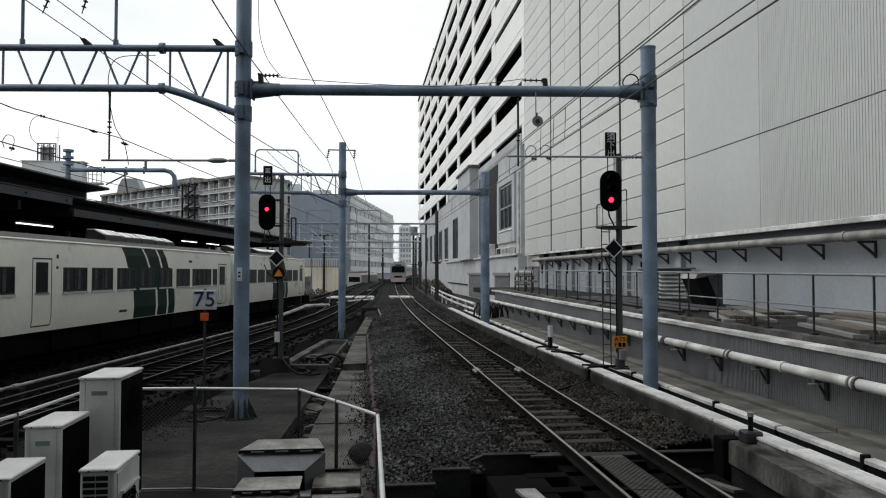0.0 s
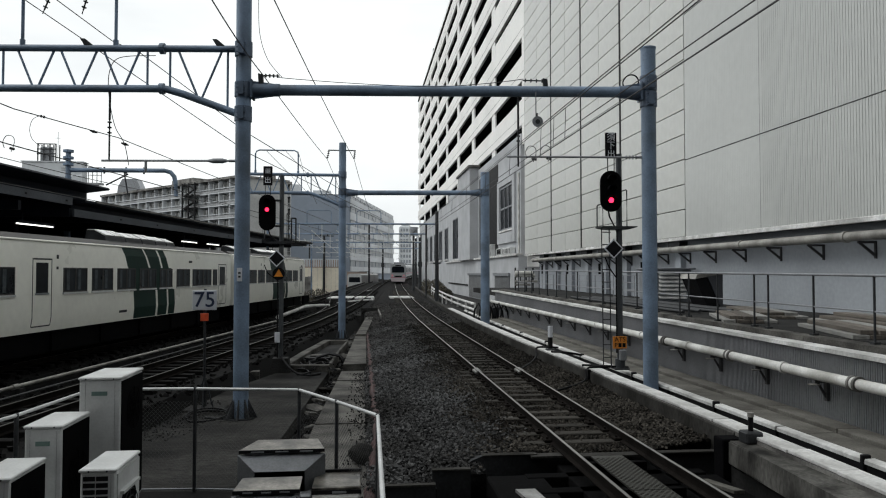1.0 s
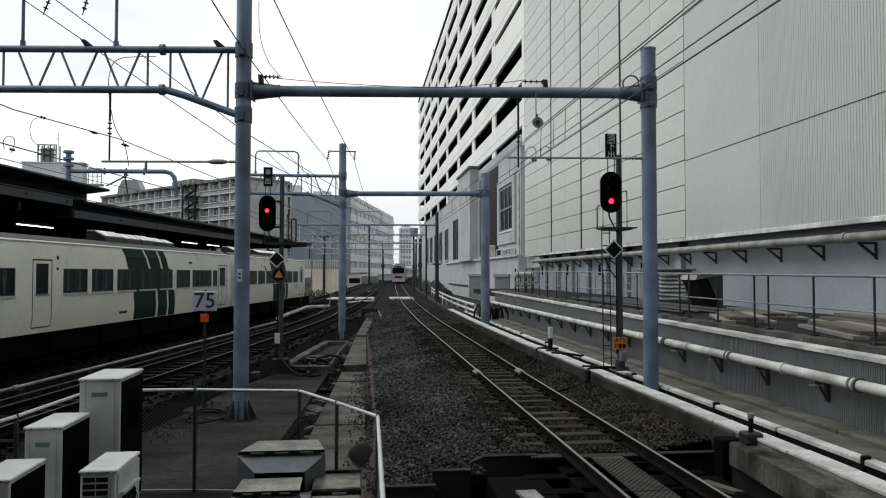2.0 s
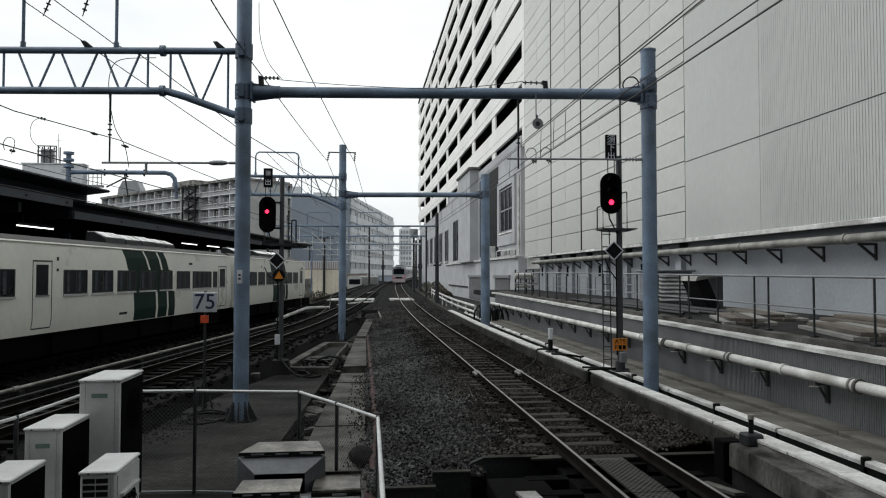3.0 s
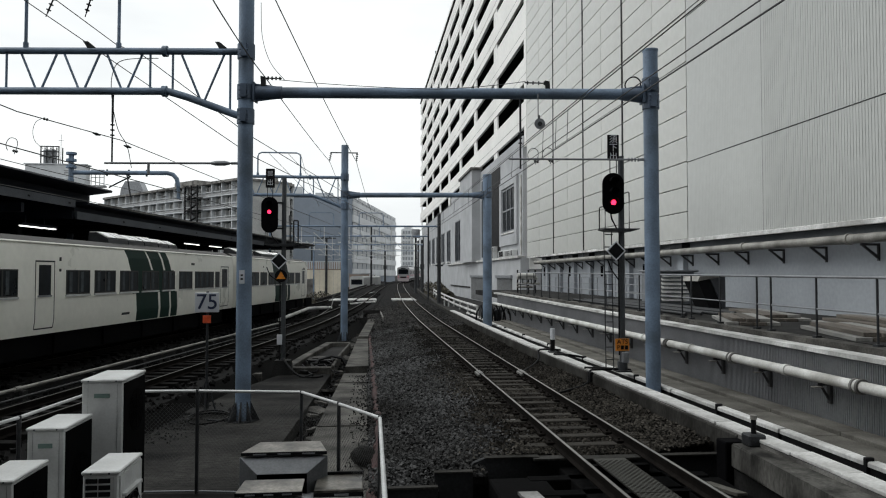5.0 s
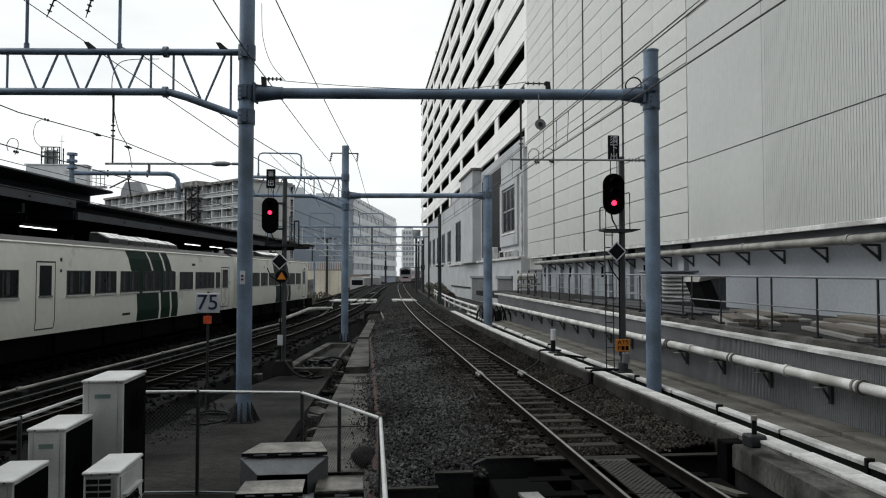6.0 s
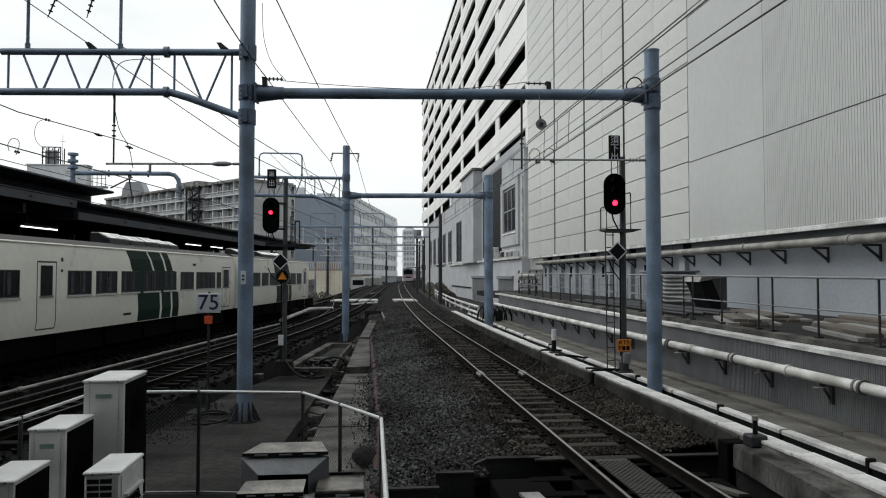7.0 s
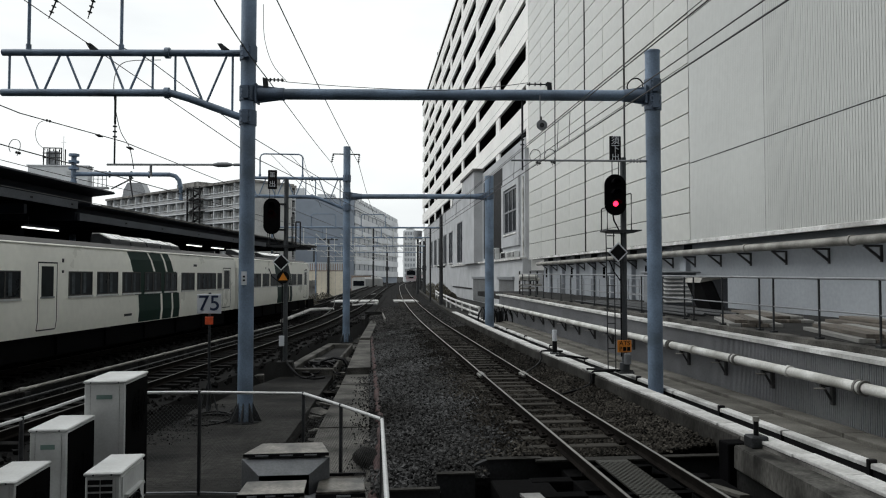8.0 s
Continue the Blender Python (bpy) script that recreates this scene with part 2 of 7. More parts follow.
def curve_points(knots, step):
    """Points (x, y) on a smooth line through knots (y, x), a step apart in y."""
    ys, xs = [k[0] for k in knots], [k[1] for k in knots]
    out, y = [], ys[0]
    while y <= ys[-1] + 1e-6:
        i = max(0, min(len(ys) - 2, sum(1 for q in ys[1:-1] if q <= y)))
        def slope(j):
            if j == 0: return (xs[1] - xs[0]) / (ys[1] - ys[0])
            if j == len(ys) - 1: return (xs[-1] - xs[-2]) / (ys[-1] - ys[-2])
            return (xs[j + 1] - xs[j - 1]) / (ys[j + 1] - ys[j - 1])
        h = ys[i + 1] - ys[i]
        u = (y - ys[i]) / h
        x = (2*u**3 - 3*u*u + 1) * xs[i] + (u**3 - 2*u*u + u) * h * slope(i) + (-2*u**3 + 3*u*u) * xs[i + 1] + (u**3 - u*u) * h * slope(i + 1)
        out.append((x, y))
        y += step
    return out


def rise(y):
    """The line climbs gently beyond the second gantry."""
    return max(0.0, y - 40) * 0.0055


MAIN = [(2, 3.58), (20, 3.58), (45, 3.66), (68, 4.1), (100, 5.2), (140, 6.9), (155, 7.75), (172, 9.1), (190, 10.9), (205, 12.7), (225, 16.4), (260, 25), (330, 50)]
SECOND = [(2, -8.08), (20, -5.45), (30, -4.0), (40, -2.75), (60, -0.9), (80, 0.3), (120, 2.5), (160, 5.2), (200, 9.3), (260, 21)]
THIRD = [(2, -13.06), (20, -10.4), (40, -7.5), (60, -5.0), (80, -3.3), (120, -0.7), (160, 2.0), (200, 5.5), (260, 16)]


# ---- ground and track beds ----
bm = bmesh.new()
for a, b in ((-900, -4.5), (-4.5, 5.3), (5.3, 900)):
    vs = [bm.verts.new(p) for p in ((a, -200, -0.9), (b, -200, -0.9), (b, 3000, -0.9), (a, 3000, -0.9))]
    bm.faces.new(vs)
bmesh.ops.remove_doubles(bm, verts=bm.verts, dist=0.001)
solid("ground", bm, GROUND, "dark gritty railway ground running to the horizon", "ground", "structure")


def bed(name, knots, half, y0, y1, top, label):
    """A ballast bed along a line, with a crowned top and sloping shoulders."""
    bm = bmesh.new()
    pts = [(x, y, rise(y)) for x, y in curve_points(knots, 1.0) if y0 <= y <= y1]
    sweep(bm, pts, [(-half - 1.6, -2.2), (-half, top), (half, top), (half + 1.6, -2.2)])
    return solid(name, bm, DARK_STONE, label, "track bed", "structure")


# Bed far darker than its stones, which darkens the gaps between them.
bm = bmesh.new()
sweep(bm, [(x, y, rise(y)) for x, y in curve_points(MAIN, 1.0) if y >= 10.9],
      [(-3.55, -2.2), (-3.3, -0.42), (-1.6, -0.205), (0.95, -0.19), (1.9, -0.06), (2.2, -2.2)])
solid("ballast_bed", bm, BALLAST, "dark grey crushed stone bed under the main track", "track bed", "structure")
bm = bmesh.new()
box(bm, 0.2, 1.0, 9.78, 10.5, -0.9, -0.34)
box(bm, 1.0, 1.75, 10.3, 10.9, -0.9, -0.3)
solid("ballast_bed", bm, BALLAST, "end of the crushed stone bed behind the dark retaining plates", "track bed", "structure")
bed("ballast_bed", SECOND, 1.6, 2, 200, -0.26, "dark ballast bed under the second track")
bed("ballast_bed", THIRD, 1.6, 2, 200, -0.26, "dark ballast bed under the platform track")


def track(name, knots, y0, y1, label, bare=0.0):
    """Two rails and their sleepers along a line."""
    t = thing(name, pose(0, 0, 0), label, "railway track")
    pts = [(x, y) for x, y in curve_points(knots, 0.63) if y0 <= y <= y1]
    web = [(-0.065, -0.153), (-0.065, -0.14), (-0.012, -0.12), (-0.012, -0.045), (-0.033, -0.032), (-0.033, -0.004), (0.033, -0.004), (0.033, -0.032), (0.012, -0.045), (0.012, -0.12), (0.065, -0.14), (0.065, -0.153)]
    head = [(-0.022, -0.006), (-0.018, 0.0), (0.018, 0.0), (0.022, -0.006)]
    for side in (-0.566, 0.566):
        bm = bmesh.new()
        path = []
        for i, (x, y) in enumerate(pts):
            a, b = pts[max(0, i - 1)], pts[min(len(pts) - 1, i + 1)]
            d = Vector((b[0] - a[0], b[1] - a[1])).normalized()
            path.append((x + d.y * side, y - d.x * side, rise(y)))
        sweep(bm, path, web)
        r = part("rail", bm, RAIL_SIDE, t, "rusty steel rail", 40)
        bm = bmesh.new()
        sweep(bm, path, head)
        part("rail_head", bm, RAIL_TOP if bare else RAIL_DULL, r, "worn running surface")
    bm = bmesh.new()
    box(bm, -1.05, 1.05, -0.11, 0.11, -0.30, -0.148, 0.012)
    me = mesh_of("sleeper", bm, SLEEPER if bare else DARK_SLEEPER)
    bm = bmesh.new()
    for q in (-0.095, 0.095):
        box(bm, q - 0.06, q + 0.06, -0.085, 0.085, -0.148, -0.10, 0.01)
        rod(bm, (q, 0, -0.1), (q, 0, -0.07), 0.022, 6)
    chair = mesh_of("rail_chair", bm, RAIL_SIDE)
    rng = random.Random(5)
    for i, (x, y) in enumerate(pts[1:-1], 1):
        if y > 95:
            break
        if y < bare:
            continue
        a, b = pts[i - 1], pts[i + 1]
        s = new("sleeper", me)
        s.parent = t
        if y < 24 and bare:
            for side in (-0.566, 0.566):
                c = new("rail_chair", chair)
                c.parent = s
                c.matrix_basis = pose(side, 0, 0)
        s.matrix_basis = pose(x + rng.uniform(-.03, .03), y, rise(y) + rng.uniform(-0.012, 0.01), 0, 0, -math.degrees(math.atan2(b[0] - a[0], b[1] - a[1])) + rng.uniform(-.6, .6))
    return t


track("railway_track", MAIN, 2, 330, "single curving track with worn rails on dark weathered sleepers", 10.95)
track("railway_track", SECOND, 2, 200, "rusty second track curving towards the main one")
turnout = track("railway_track", [(38, -2.98), (46, -2.2), (56, -1.95), (66, -2.2), (78, -2.7), (90, -2.65), (100, -1.95)], 38, 99, "dark turnout track leading across to the platform line")
turnout.matrix_basis = pose(0, 0, -0.008)
track("railway_track", THIRD, 2, 200, "shaded track under the waiting cream train")


# ---- kerb wall, corrugated wall and deck on the building's side ----
KERB = [(5.42, 6.0, 0), (5.42, 9.0, 0), (5.40, 12, 0), (5.36, 16, 0), (5.28, 22, 0), (5.24, 28, 0), (5.3, 36, 0), (5.5, 48, 0), (5.9, 60, 0), (6.6, 75, 0), (7.4, 95, 0), (8.6, 120, 0), (9.9, 145, 0)]
bm = bmesh.new()
sweep(bm, [(5.41, 10.3, 0)] + KERB[2:], [(0, -0.95), (0.01, 0.17), (0.04, 0.2), (0.3, 0.21), (0.3, -0.95)])
solid("kerb_wall", bm, CONC_KERB, "dark stained concrete retaining kerb beside the main track", "kerb", "structure")
bm = bmesh.new()
box(bm, 5.75, 8.14, 4, 60, -0.9, -0.06)
solid("drain_floor", bm, CONC_DARK, "dark stained concrete strip between kerb and corrugated wall", "concrete strip", "structure")


def along(path, y):
    for a, b in zip(path, path[1:]):
        if a[1] <= y <= b[1]:
            u = (y - a[1]) / (b[1] - a[1])
            return a[0] + (b[0] - a[0]) * u
    return path[-1][0]


def troughs(x0, x1, z0, z1, y0, y1, label):
    """A run of precast trough lids, each a piece of its own on one long channel."""
    t = thing("cable_trough", pose(0, y0, 0), label, "cable trough", "", "structure")
    bm = bmesh.new()
    sweep(bm, [(x, y - y0, 0) for x, y, _ in KERB if y0 <= y <= y1], [(x0, z0), (x0, z1 - 0.05), (x1, z1 - 0.05), (x1, z0)])
    part("channel", bm, CONCRETE, t)
    bm = bmesh.new()
    box(bm, -(x1 - x0) / 2, (x1 - x0) / 2, 0.006, 0.99, -0.046, 0.0, 0.008)
    me = mesh_of("lid", bm, CONC_PALE)
    rng = random.Random(3)
    y = y0
    while y < y1 - 1:
        q = new("lid", me)
        q.parent = t
        a, b = along(KERB, y), along(KERB, y + 1)
        q.matrix_basis = pose(a + (x0 + x1) / 2 + rng.uniform(-.008, .008), y - y0, z1 + rng.uniform(-.006, .006), rng.uniform(-.4, .4), rng.uniform(-.5, .5), -math.degrees(math.atan2(b - a, 1)) + rng.uniform(-.5, .5))
        y += 1.0
    return t


troughs(0.03, 0.33, -0.06, 0.25, 6.0, 48, "pale concrete cable trough lying along the kerb")
# Black cables also fill the dark gap beside the trough.
bm = bmesh.new()
bent(bm, [(along(KERB, y) + 0.46 + 0.02 * math.sin(y * 1.3), y, 0.03) for y in range(5, 49)], 0.08, 8)
bent(bm, [(along(KERB, y) + 0.64 + 0.02 * math.sin(y * 1.7), y, 0.03) for y in range(5, 49)], 0.06, 8)
solid("cable", bm, BLACK, "pair of thick black cables lying beside the trough", "cable", smooth=60)
t = thing("white_conduit", pose(0, 0, 0), "white segmented conduit running along the kerb", "conduit")
y = 5.0
while y < 46:
    bm = bmesh.new()
    a, b = along(KERB, y) + 1.14, along(KERB, y + 1.94) + 1.14
    sweep(bm, [(a, y, 0), (b, y + 1.94, 0)], [(-0.08, 0.05), (-0.08, 0.10), (-0.065, 0.115), (0.065, 0.12), (0.08, 0.10), (0.08, 0.05)])
    part("conduit_length", bm, CONC_PALE, t)
    # Black channel under the lids puts in the gap's shade.
    boxes("channel", [(min(a, b) - 0.05, max(a, b) + 0.05, y, y + 1.94, -0.06, 0.049)], BLACK, t)
    if int(y) % 4 == 1:
        boxes("clamp", [(a - 0.09, a + 0.03, y - 0.05, y + 0.02, -0.06, 0.16)], BLACK, t, "", 0.01)
    y += 2.0
t = thing("kerb_slabs", pose(0, 0, 0), "grey stained concrete slabs along the corrugated wall", "kerb slab", "", "structure")
bm = bmesh.new()
box(bm, -0.06, 0.78, 0.008, 1.99, -0.9, 0.0, 0.01)
me = mesh_of("slab_piece", bm, SLAB_GREY)
bm = bmesh.new()
box(bm, 0, 0.42, 0.008, 1.99, -0.9, 0.0, 0.01)
me2 = mesh_of("slab_piece", bm, SLAB_GREY)
for k in range(20):
    for q, x, z in ((me, 6.72, -0.01), (me2, 7.52, 0.05)):
        p = new("slab_piece", q)
        p.parent = t
        p.matrix_basis = pose(x - 0.004 * k, 5 + 2 * k, z + 0.004 * math.sin(k * 5.1))
# Shade under the cap's overhang is put into this wall's dark colour.
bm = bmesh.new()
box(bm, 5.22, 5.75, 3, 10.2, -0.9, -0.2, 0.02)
solid("pier_wall", bm, CONC_DARK, "near-black wall of the bridge pier, overhang shade in its colour", "pier", "structure")
bm = bmesh.new()
prism(bm, [(4.9, 3), (5.02, 7.4), (5.12, 9.0), (5.17, 9.98), (5.76, 9.98), (5.76, 3)], "z", -0.18, 0.15)
bmesh.ops.bevel(bm, geom=list(bm.edges), offset=0.018, segments=2, affect="EDGES")
for v in bm.verts:
    v.co.x += 0.02 * noise.noise(v.co * 1.7)
solid("pier_cap", bm, PIER_CAP, "grey worn cap slab with stained edge on the bridge pier", "ledge", "structure", smooth=50)
# Dark gap between kerb and pier, its shade put in as a block.
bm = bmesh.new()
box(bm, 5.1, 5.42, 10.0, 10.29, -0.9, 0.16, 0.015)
solid("pier_wall", bm, BLACK_AND_SHADE, "near-black block for the dark gap between kerb and pier", "pier", "structure")

bm = bmesh.new()
prof, y = [], 6.0
while y < 44:
    prof += [(8.06, y), (8.06, y + 0.03), (8.11, y + 0.033), (8.11, y + 0.052)]
    y += 0.055
lo = [bm.verts.new((a, b, -0.3)) for a, b in prof]
hi = [bm.verts.new((a, b, 1.13 + 0.0065 * (b - 10))) for a, b in prof]
for i in range(len(prof) - 1):
    bm.faces.new((lo[i], lo[i + 1], hi[i + 1], hi[i]))
solid("wall_corrugated", bm, CORR, "grey corrugated metal sheeting on the deck's side", "corrugated wall", "structure")
bm = bmesh.new()
prism(bm, [(6, -0.5), (44, -0.5), (44, 1.32), (6, 1.08)], "x", 8.13, 8.32)
solid("wall_deck", bm, CONC_DARK, "concrete wall behind the corrugated sheeting", "wall", "structure")
cop = thing("coping", pose(0, 0, 0), "pale metal coping along the top of the corrugated wall", "coping", "", "structure")
for k in range(13):
    bm = bmesh.new()
    a, b = 6 + k * 3.0, 8.985 + k * 3.0
    prism(bm, [(a, 1.13 + 0.0065 * (a - 10)), (b, 1.13 + 0.0065 * (b - 10)), (b, 1.205 + 0.0065 * (b - 10)), (a, 1.205 + 0.0065 * (a - 10))], "x", 8.0, 8.34)
    part("coping_sheet", bm, CONC_PALE, cop)
upc = thing("coping", pose(0, 0, 0), "dark stained concrete upstand behind the coping", "coping", "", "structure")
for k in range(16):
    bm = bmesh.new()
    a, b = 6 + k * 2.4, 8.38 + k * 2.4
    prism(bm, [(a, 1.1), (b, 1.1), (b, 1.31 + 0.006 * (b - 10)), (a, 1.31 + 0.006 * (a - 10))], "x", 8.36, 8.72)
    part("upstand_slab", bm, CONC_YARD, upc)
bm = bmesh.new()
box(bm, 8.7, 13.9, 6, 57, 1.0, 1.34)
solid("deck", bm, CONC_DARK, "dark concrete deck between railing and building", "deck", "structure")

bm = bmesh.new()
box(bm, 13.5, 14.2, 4, 55, 0.9, 4.1)
solid("wall_base", bm, BASE_WALL, "pale grey painted lower wall under the cladding", "wall", "structure")
pil = thing("wall_pilasters", pose(13.5, 0, 1.34), "pale painted pilasters on the lower wall", "pilaster", "", "structure")
for k, y in enumerate((29.5, 32.6, 35.8, 39.0, 42.2, 45.6, 49.0, 52.4)):
    boxes("pilaster", [(-0.22, -0.003, y, y + 0.55, 0.0, 2.5)], BASE_WALL, pil, "", 0.01)
    # Dark blocks stand in for the beam shadow under the trim.
    boxes("shadow_block", [(-0.36, -0.003, y - 0.2, y + 0.95, 2.2, 2.49)], STEEL_DARK, pil, "dark block added for the beam shadow under the cladding")
    if k % 2:
        boxes("vent_slot", [(-0.03, -0.003, y + 1.5, y + 1.85, 1.1, 1.7)], BLACK_AND_SHADE, pil, "dark vent slot")
bm = bmesh.new()
box(bm, 13.1, 14.2, 4, 57.8, 3.86, 42)
solid("wall_building", bm, BLACK, "dark backing wall behind the cladding", "wall", "structure")
bm = bmesh.new()
box(bm, 12.96, 13.12, 4, 57.8, 3.84, 3.98, 0.01)
solid("trim_1", bm, CONC_PALE, "pale metal drip trim under the cladding", "trim", "structure")


# ---- ribbed sheeting ----
def ribbed(y0, y1, z0, z1, x, deep):
    bm = bmesh.new()
    pr, y = [], y0
    while y + 0.12 <= y1:
        pr += [(x, y), (x, y + 0.07), (x + deep, y + 0.076), (x + deep, y + 0.114)]
        y += 0.12
    pr.append((x, y1))
    a = [bm.verts.new((p, q, z0)) for p, q in pr]
    b = [bm.verts.new((p, q, z1)) for p, q in pr]
    for i in range(len(pr) - 1):
        bm.faces.new((a[i], a[i + 1], b[i + 1], b[i]))
    return bm


SEAM = mat("streaked_flashing", (0.12, 0.12, 0.117), 0.7, 0, 0.5, 0.5, 8, 0.05, tint=(0.025, 0.025, 0.024))
rw = thing("cladding_ribbed", pose(0, 0, 0), "pale ribbed metal sheeting on the building's flank", "cladding", "", "structure")
for y0, y1, deep in ((4.0, 9.98, 0.034), (10.0, 16.8, 0.03), (16.815, 22.745, 0.010), (22.76, 28.36, 0.003)):
    for z0, z1 in ((3.98, 7.062), (7.1, 13.005), (13.045, 22), (22.05, 42)):
        part("ribbed_sheet", ribbed(y0, y1, z0, z1, 13.0, deep), CLAD_RIB, rw)
for z in (7.082, 13.025, 22.025):
    boxes("seam_flashing", [(13.035, 13.095, 4.0, 28.36, z - 0.05, z + 0.05)], SEAM, rw, "grey streaked flashing in the seam")


# ---- parking building ----
def parking():
    t = thing("parking_building", pose(13, 57.9, 0), "tall white parking building with dark open storeys and broad pillars", "building")
    L, top, n = 112.0, 42.5, 8
    # Solid core and slabs: shade of the open storeys put into the colour.
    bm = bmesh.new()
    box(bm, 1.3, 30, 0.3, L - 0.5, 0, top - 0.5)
    part("core", bm, BLACK_AND_SHADE, t, "solid near-black core, the storeys' shade in its colour")
    bm = bmesh.new()
    box(bm, 0.3, 1.4, 0.3, L, 3, 13.15)
    part("lower_wall", bm, PARK, t)
    bm = bmesh.new()
    box(bm, 0.02, 1.5, 0.05, 0.9, 13.0, top)
    part("end_wall", bm, PARK, t)
    for k in range(n + 1):
        z = 14.65 + 3.6 * k
        h = 2.1 if k < n else 0.4
        bm = bmesh.new()
        box(bm, 0, 0.25, 0.0, L, z, min(z + h, top), 0.02)
        part("parapet", bm, PARK, t, "white parapet band")
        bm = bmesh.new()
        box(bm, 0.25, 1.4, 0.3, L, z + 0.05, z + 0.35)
        part("floor_slab", bm, BLACK_AND_SHADE, t)
        if k < n:
            bm = bmesh.new()
            box(bm, -0.012, 0.0, 0.0, L, z + 0.68, z + 0.70)
            part("band_joint", bm, CONCRETE, t)
    bm = bmesh.new()
    box(bm, 0.06, 0.2, -0.95, 0.95, 0, 1.5)
    me = mesh_of("pillar", bm, PARK)
    for k in range(n):
        for j in range(8):
            p = new("pillar", me)
            p.parent = t
            p.matrix_basis = pose(0, 14.2 + 13.5 * j, 13.15 + 3.6 * k)
    for k in range(n):
        if k > 2:
            bm = bmesh.new()
            box(bm, 0.03, 0.1, 0.9, 13.0, 13.05 + 3.6 * k, 14.05 + 3.6 * k)
            part("balustrade", bm, PARK, t, "pale balustrade panel inside the end bay")
    bm = bmesh.new()
    box(bm, -0.15, 0.4, 0, L, top - 0.16, top, 0.02)
    part("roof_edge", bm, CONC_DARK, t)
    bm = bmesh.new()
    box(bm, 0.4, 30, 0, L, top - 0.5, top - 0.2)
    part("roof", bm, CONCRETE, t)
    bm = bmesh.new()
    rod(bm, (1, 86, top - 0.2), (1, 86, top + 4.5), 0.12)
    rod(bm, (1, 92, top - 0.2), (1, 92, top + 2.0), 0.3)
    part("antenna", bm, GALV, t)
    return t


parking()


# ---- lower block with shutters and windows beside the line ----
def framed_window(parent, x, y0, y1, z0, z1, cols, rows, name="window"):
    bm = bmesh.new()
    box(bm, x - 0.03, x + 0.02, y0, y1, z0, z1)
    w = part(name, bm, GLASS, parent, "dark window with pale frame")
    for k in range(cols + 1):
        y = y0 + (y1 - y0) * k / cols
        boxes("mullion", [(x - 0.09, x + 0.02, y - 0.07, y + 0.07, z0, z1)], GALV, w)
    for k in range(rows + 1):
        z = z0 + (z1 - z0) * k / rows
        boxes("window_bar", [(x - 0.10, x + 0.02, y0 - 0.07, y1 + 0.07, z - 0.07, z + 0.07)], GALV, w)
    bm = bmesh.new()
    box(bm, x - 0.2, x + 0.02, y0 - 0.2, y1 + 0.2, z0 - 0.22, z0 - 0.08, 0.01)
    part("sill", bm, CONC_PALE, w)
    return w


SET_BACK = pose(0, 0, 2.53) @ Matrix.Scale(1.057, 4) @ pose(0, 0, -2.53)


SHUTTER = mat("dull_shutter_steel", (0.15, 0.155, 0.16), 0.6, 0.2, 0.2, 1, 20, 0.05)


def annex():
    t = thing("annex_building", SET_BACK, "white painted trackside annex with shutters and tall windows", "building")
    bm = bmesh.new()
    box(bm, 11.9, 15, 55.2, 103, -0.9, 3.85)
    part("lower_wall", bm, WHITE_WALL, t)
    bm = bmesh.new()
    box(bm, 12.2, 15, 55.6, 103, 3.85, 13.3)
    part("upper_wall", bm, WHITE_WALL, t)
    bm = bmesh.new()
    box(bm, 11.7, 12.25, 55.2, 103, 3.82, 4.0, 0.02)
    part("ledge", bm, CONC_PALE, t)
    bm = bmesh.new()
    box(bm, 11.3, 12.3, 76.5, 86, 3.9, 13.6)
    part("bay", bm, WHITE_WALL, t)
    bm = bmesh.new()
    box(bm, 11.1, 12.4, 76.2, 86.3, 13.6, 13.85, 0.02)
    part("bay_cap", bm, CONCRETE, t)
    bm = bmesh.new()
    rod(bm, (12.12, 56.0, 3.9), (12.12, 56.0, 10.3), 0.07, 10)
    part("downpipe", bm, PIPE, t, "", 40)
    framed_window(t, 12.2, 58.4, 63.6, 6.2, 9.8, 3, 2)
    for row in ((12.02, 12.2, 57.3, 58.2, 5.0, 10.6), (12.02, 12.2, 63.8, 64.7, 5.0, 10.6), (12.02, 12.2, 58.2, 63.8, 9.95, 10.6), (12.0, 12.2, 58.2, 63.8, 5.0, 5.9)):
        boxes("window_surround", [row], WHITE_WALL, t, "", 0.02)
    framed_window(t, 12.2, 90.6, 97.5, 4.3, 9.5, 2, 1)
    # Flat black sheets in place of modelled recesses.
    for y0, y1, z0, z1 in ((71.5, 75.5, 4.3, 12.2), (65.0, 70.8, 4.6, 12.3)):
        bm = bmesh.new()
        box(bm, 12.17, 12.2, y0, y1, z0, z1)
        part("recess_panel", bm, BLACK, t, "flat black panel in place of a tall recess")
    for y0, y1 in ((58.4, 65), (72, 81)):
        s = boxes("shutter", [(11.88, 11.9, y0, y1, -0.1, 2.2)], STEEL_DARK, t, "grey metal roller shutter")
        for k in range(23):
            boxes("slat", [(11.85, 11.88, y0, y1, -0.1 + 0.1 * k, -0.015 + 0.1 * k)], SHUTTER, s)
        bm = bmesh.new()
        box(bm, 11.72, 11.9, y0 - 0.15, y1 + 0.15, 2.22, 2.5, 0.02)
        part("shutter_box", bm, GALV, s)
    bm = bmesh.new()
    box(bm, 12.5, 16, 103, 158, -0.9, 12.6)
    part("rear_wall", bm, WHITE_WALL, t)
    for k in range(5):
        framed_window(t, 12.5, 106 + k * 8, 110 + k * 8, 4.5, 9.0, 2, 1)
    bm = bmesh.new()
    box(bm, 11.8, 12.0, 82, 100, 1.05, 1.2)
    part("string_course", bm, CONC_DARK, t)
    return t


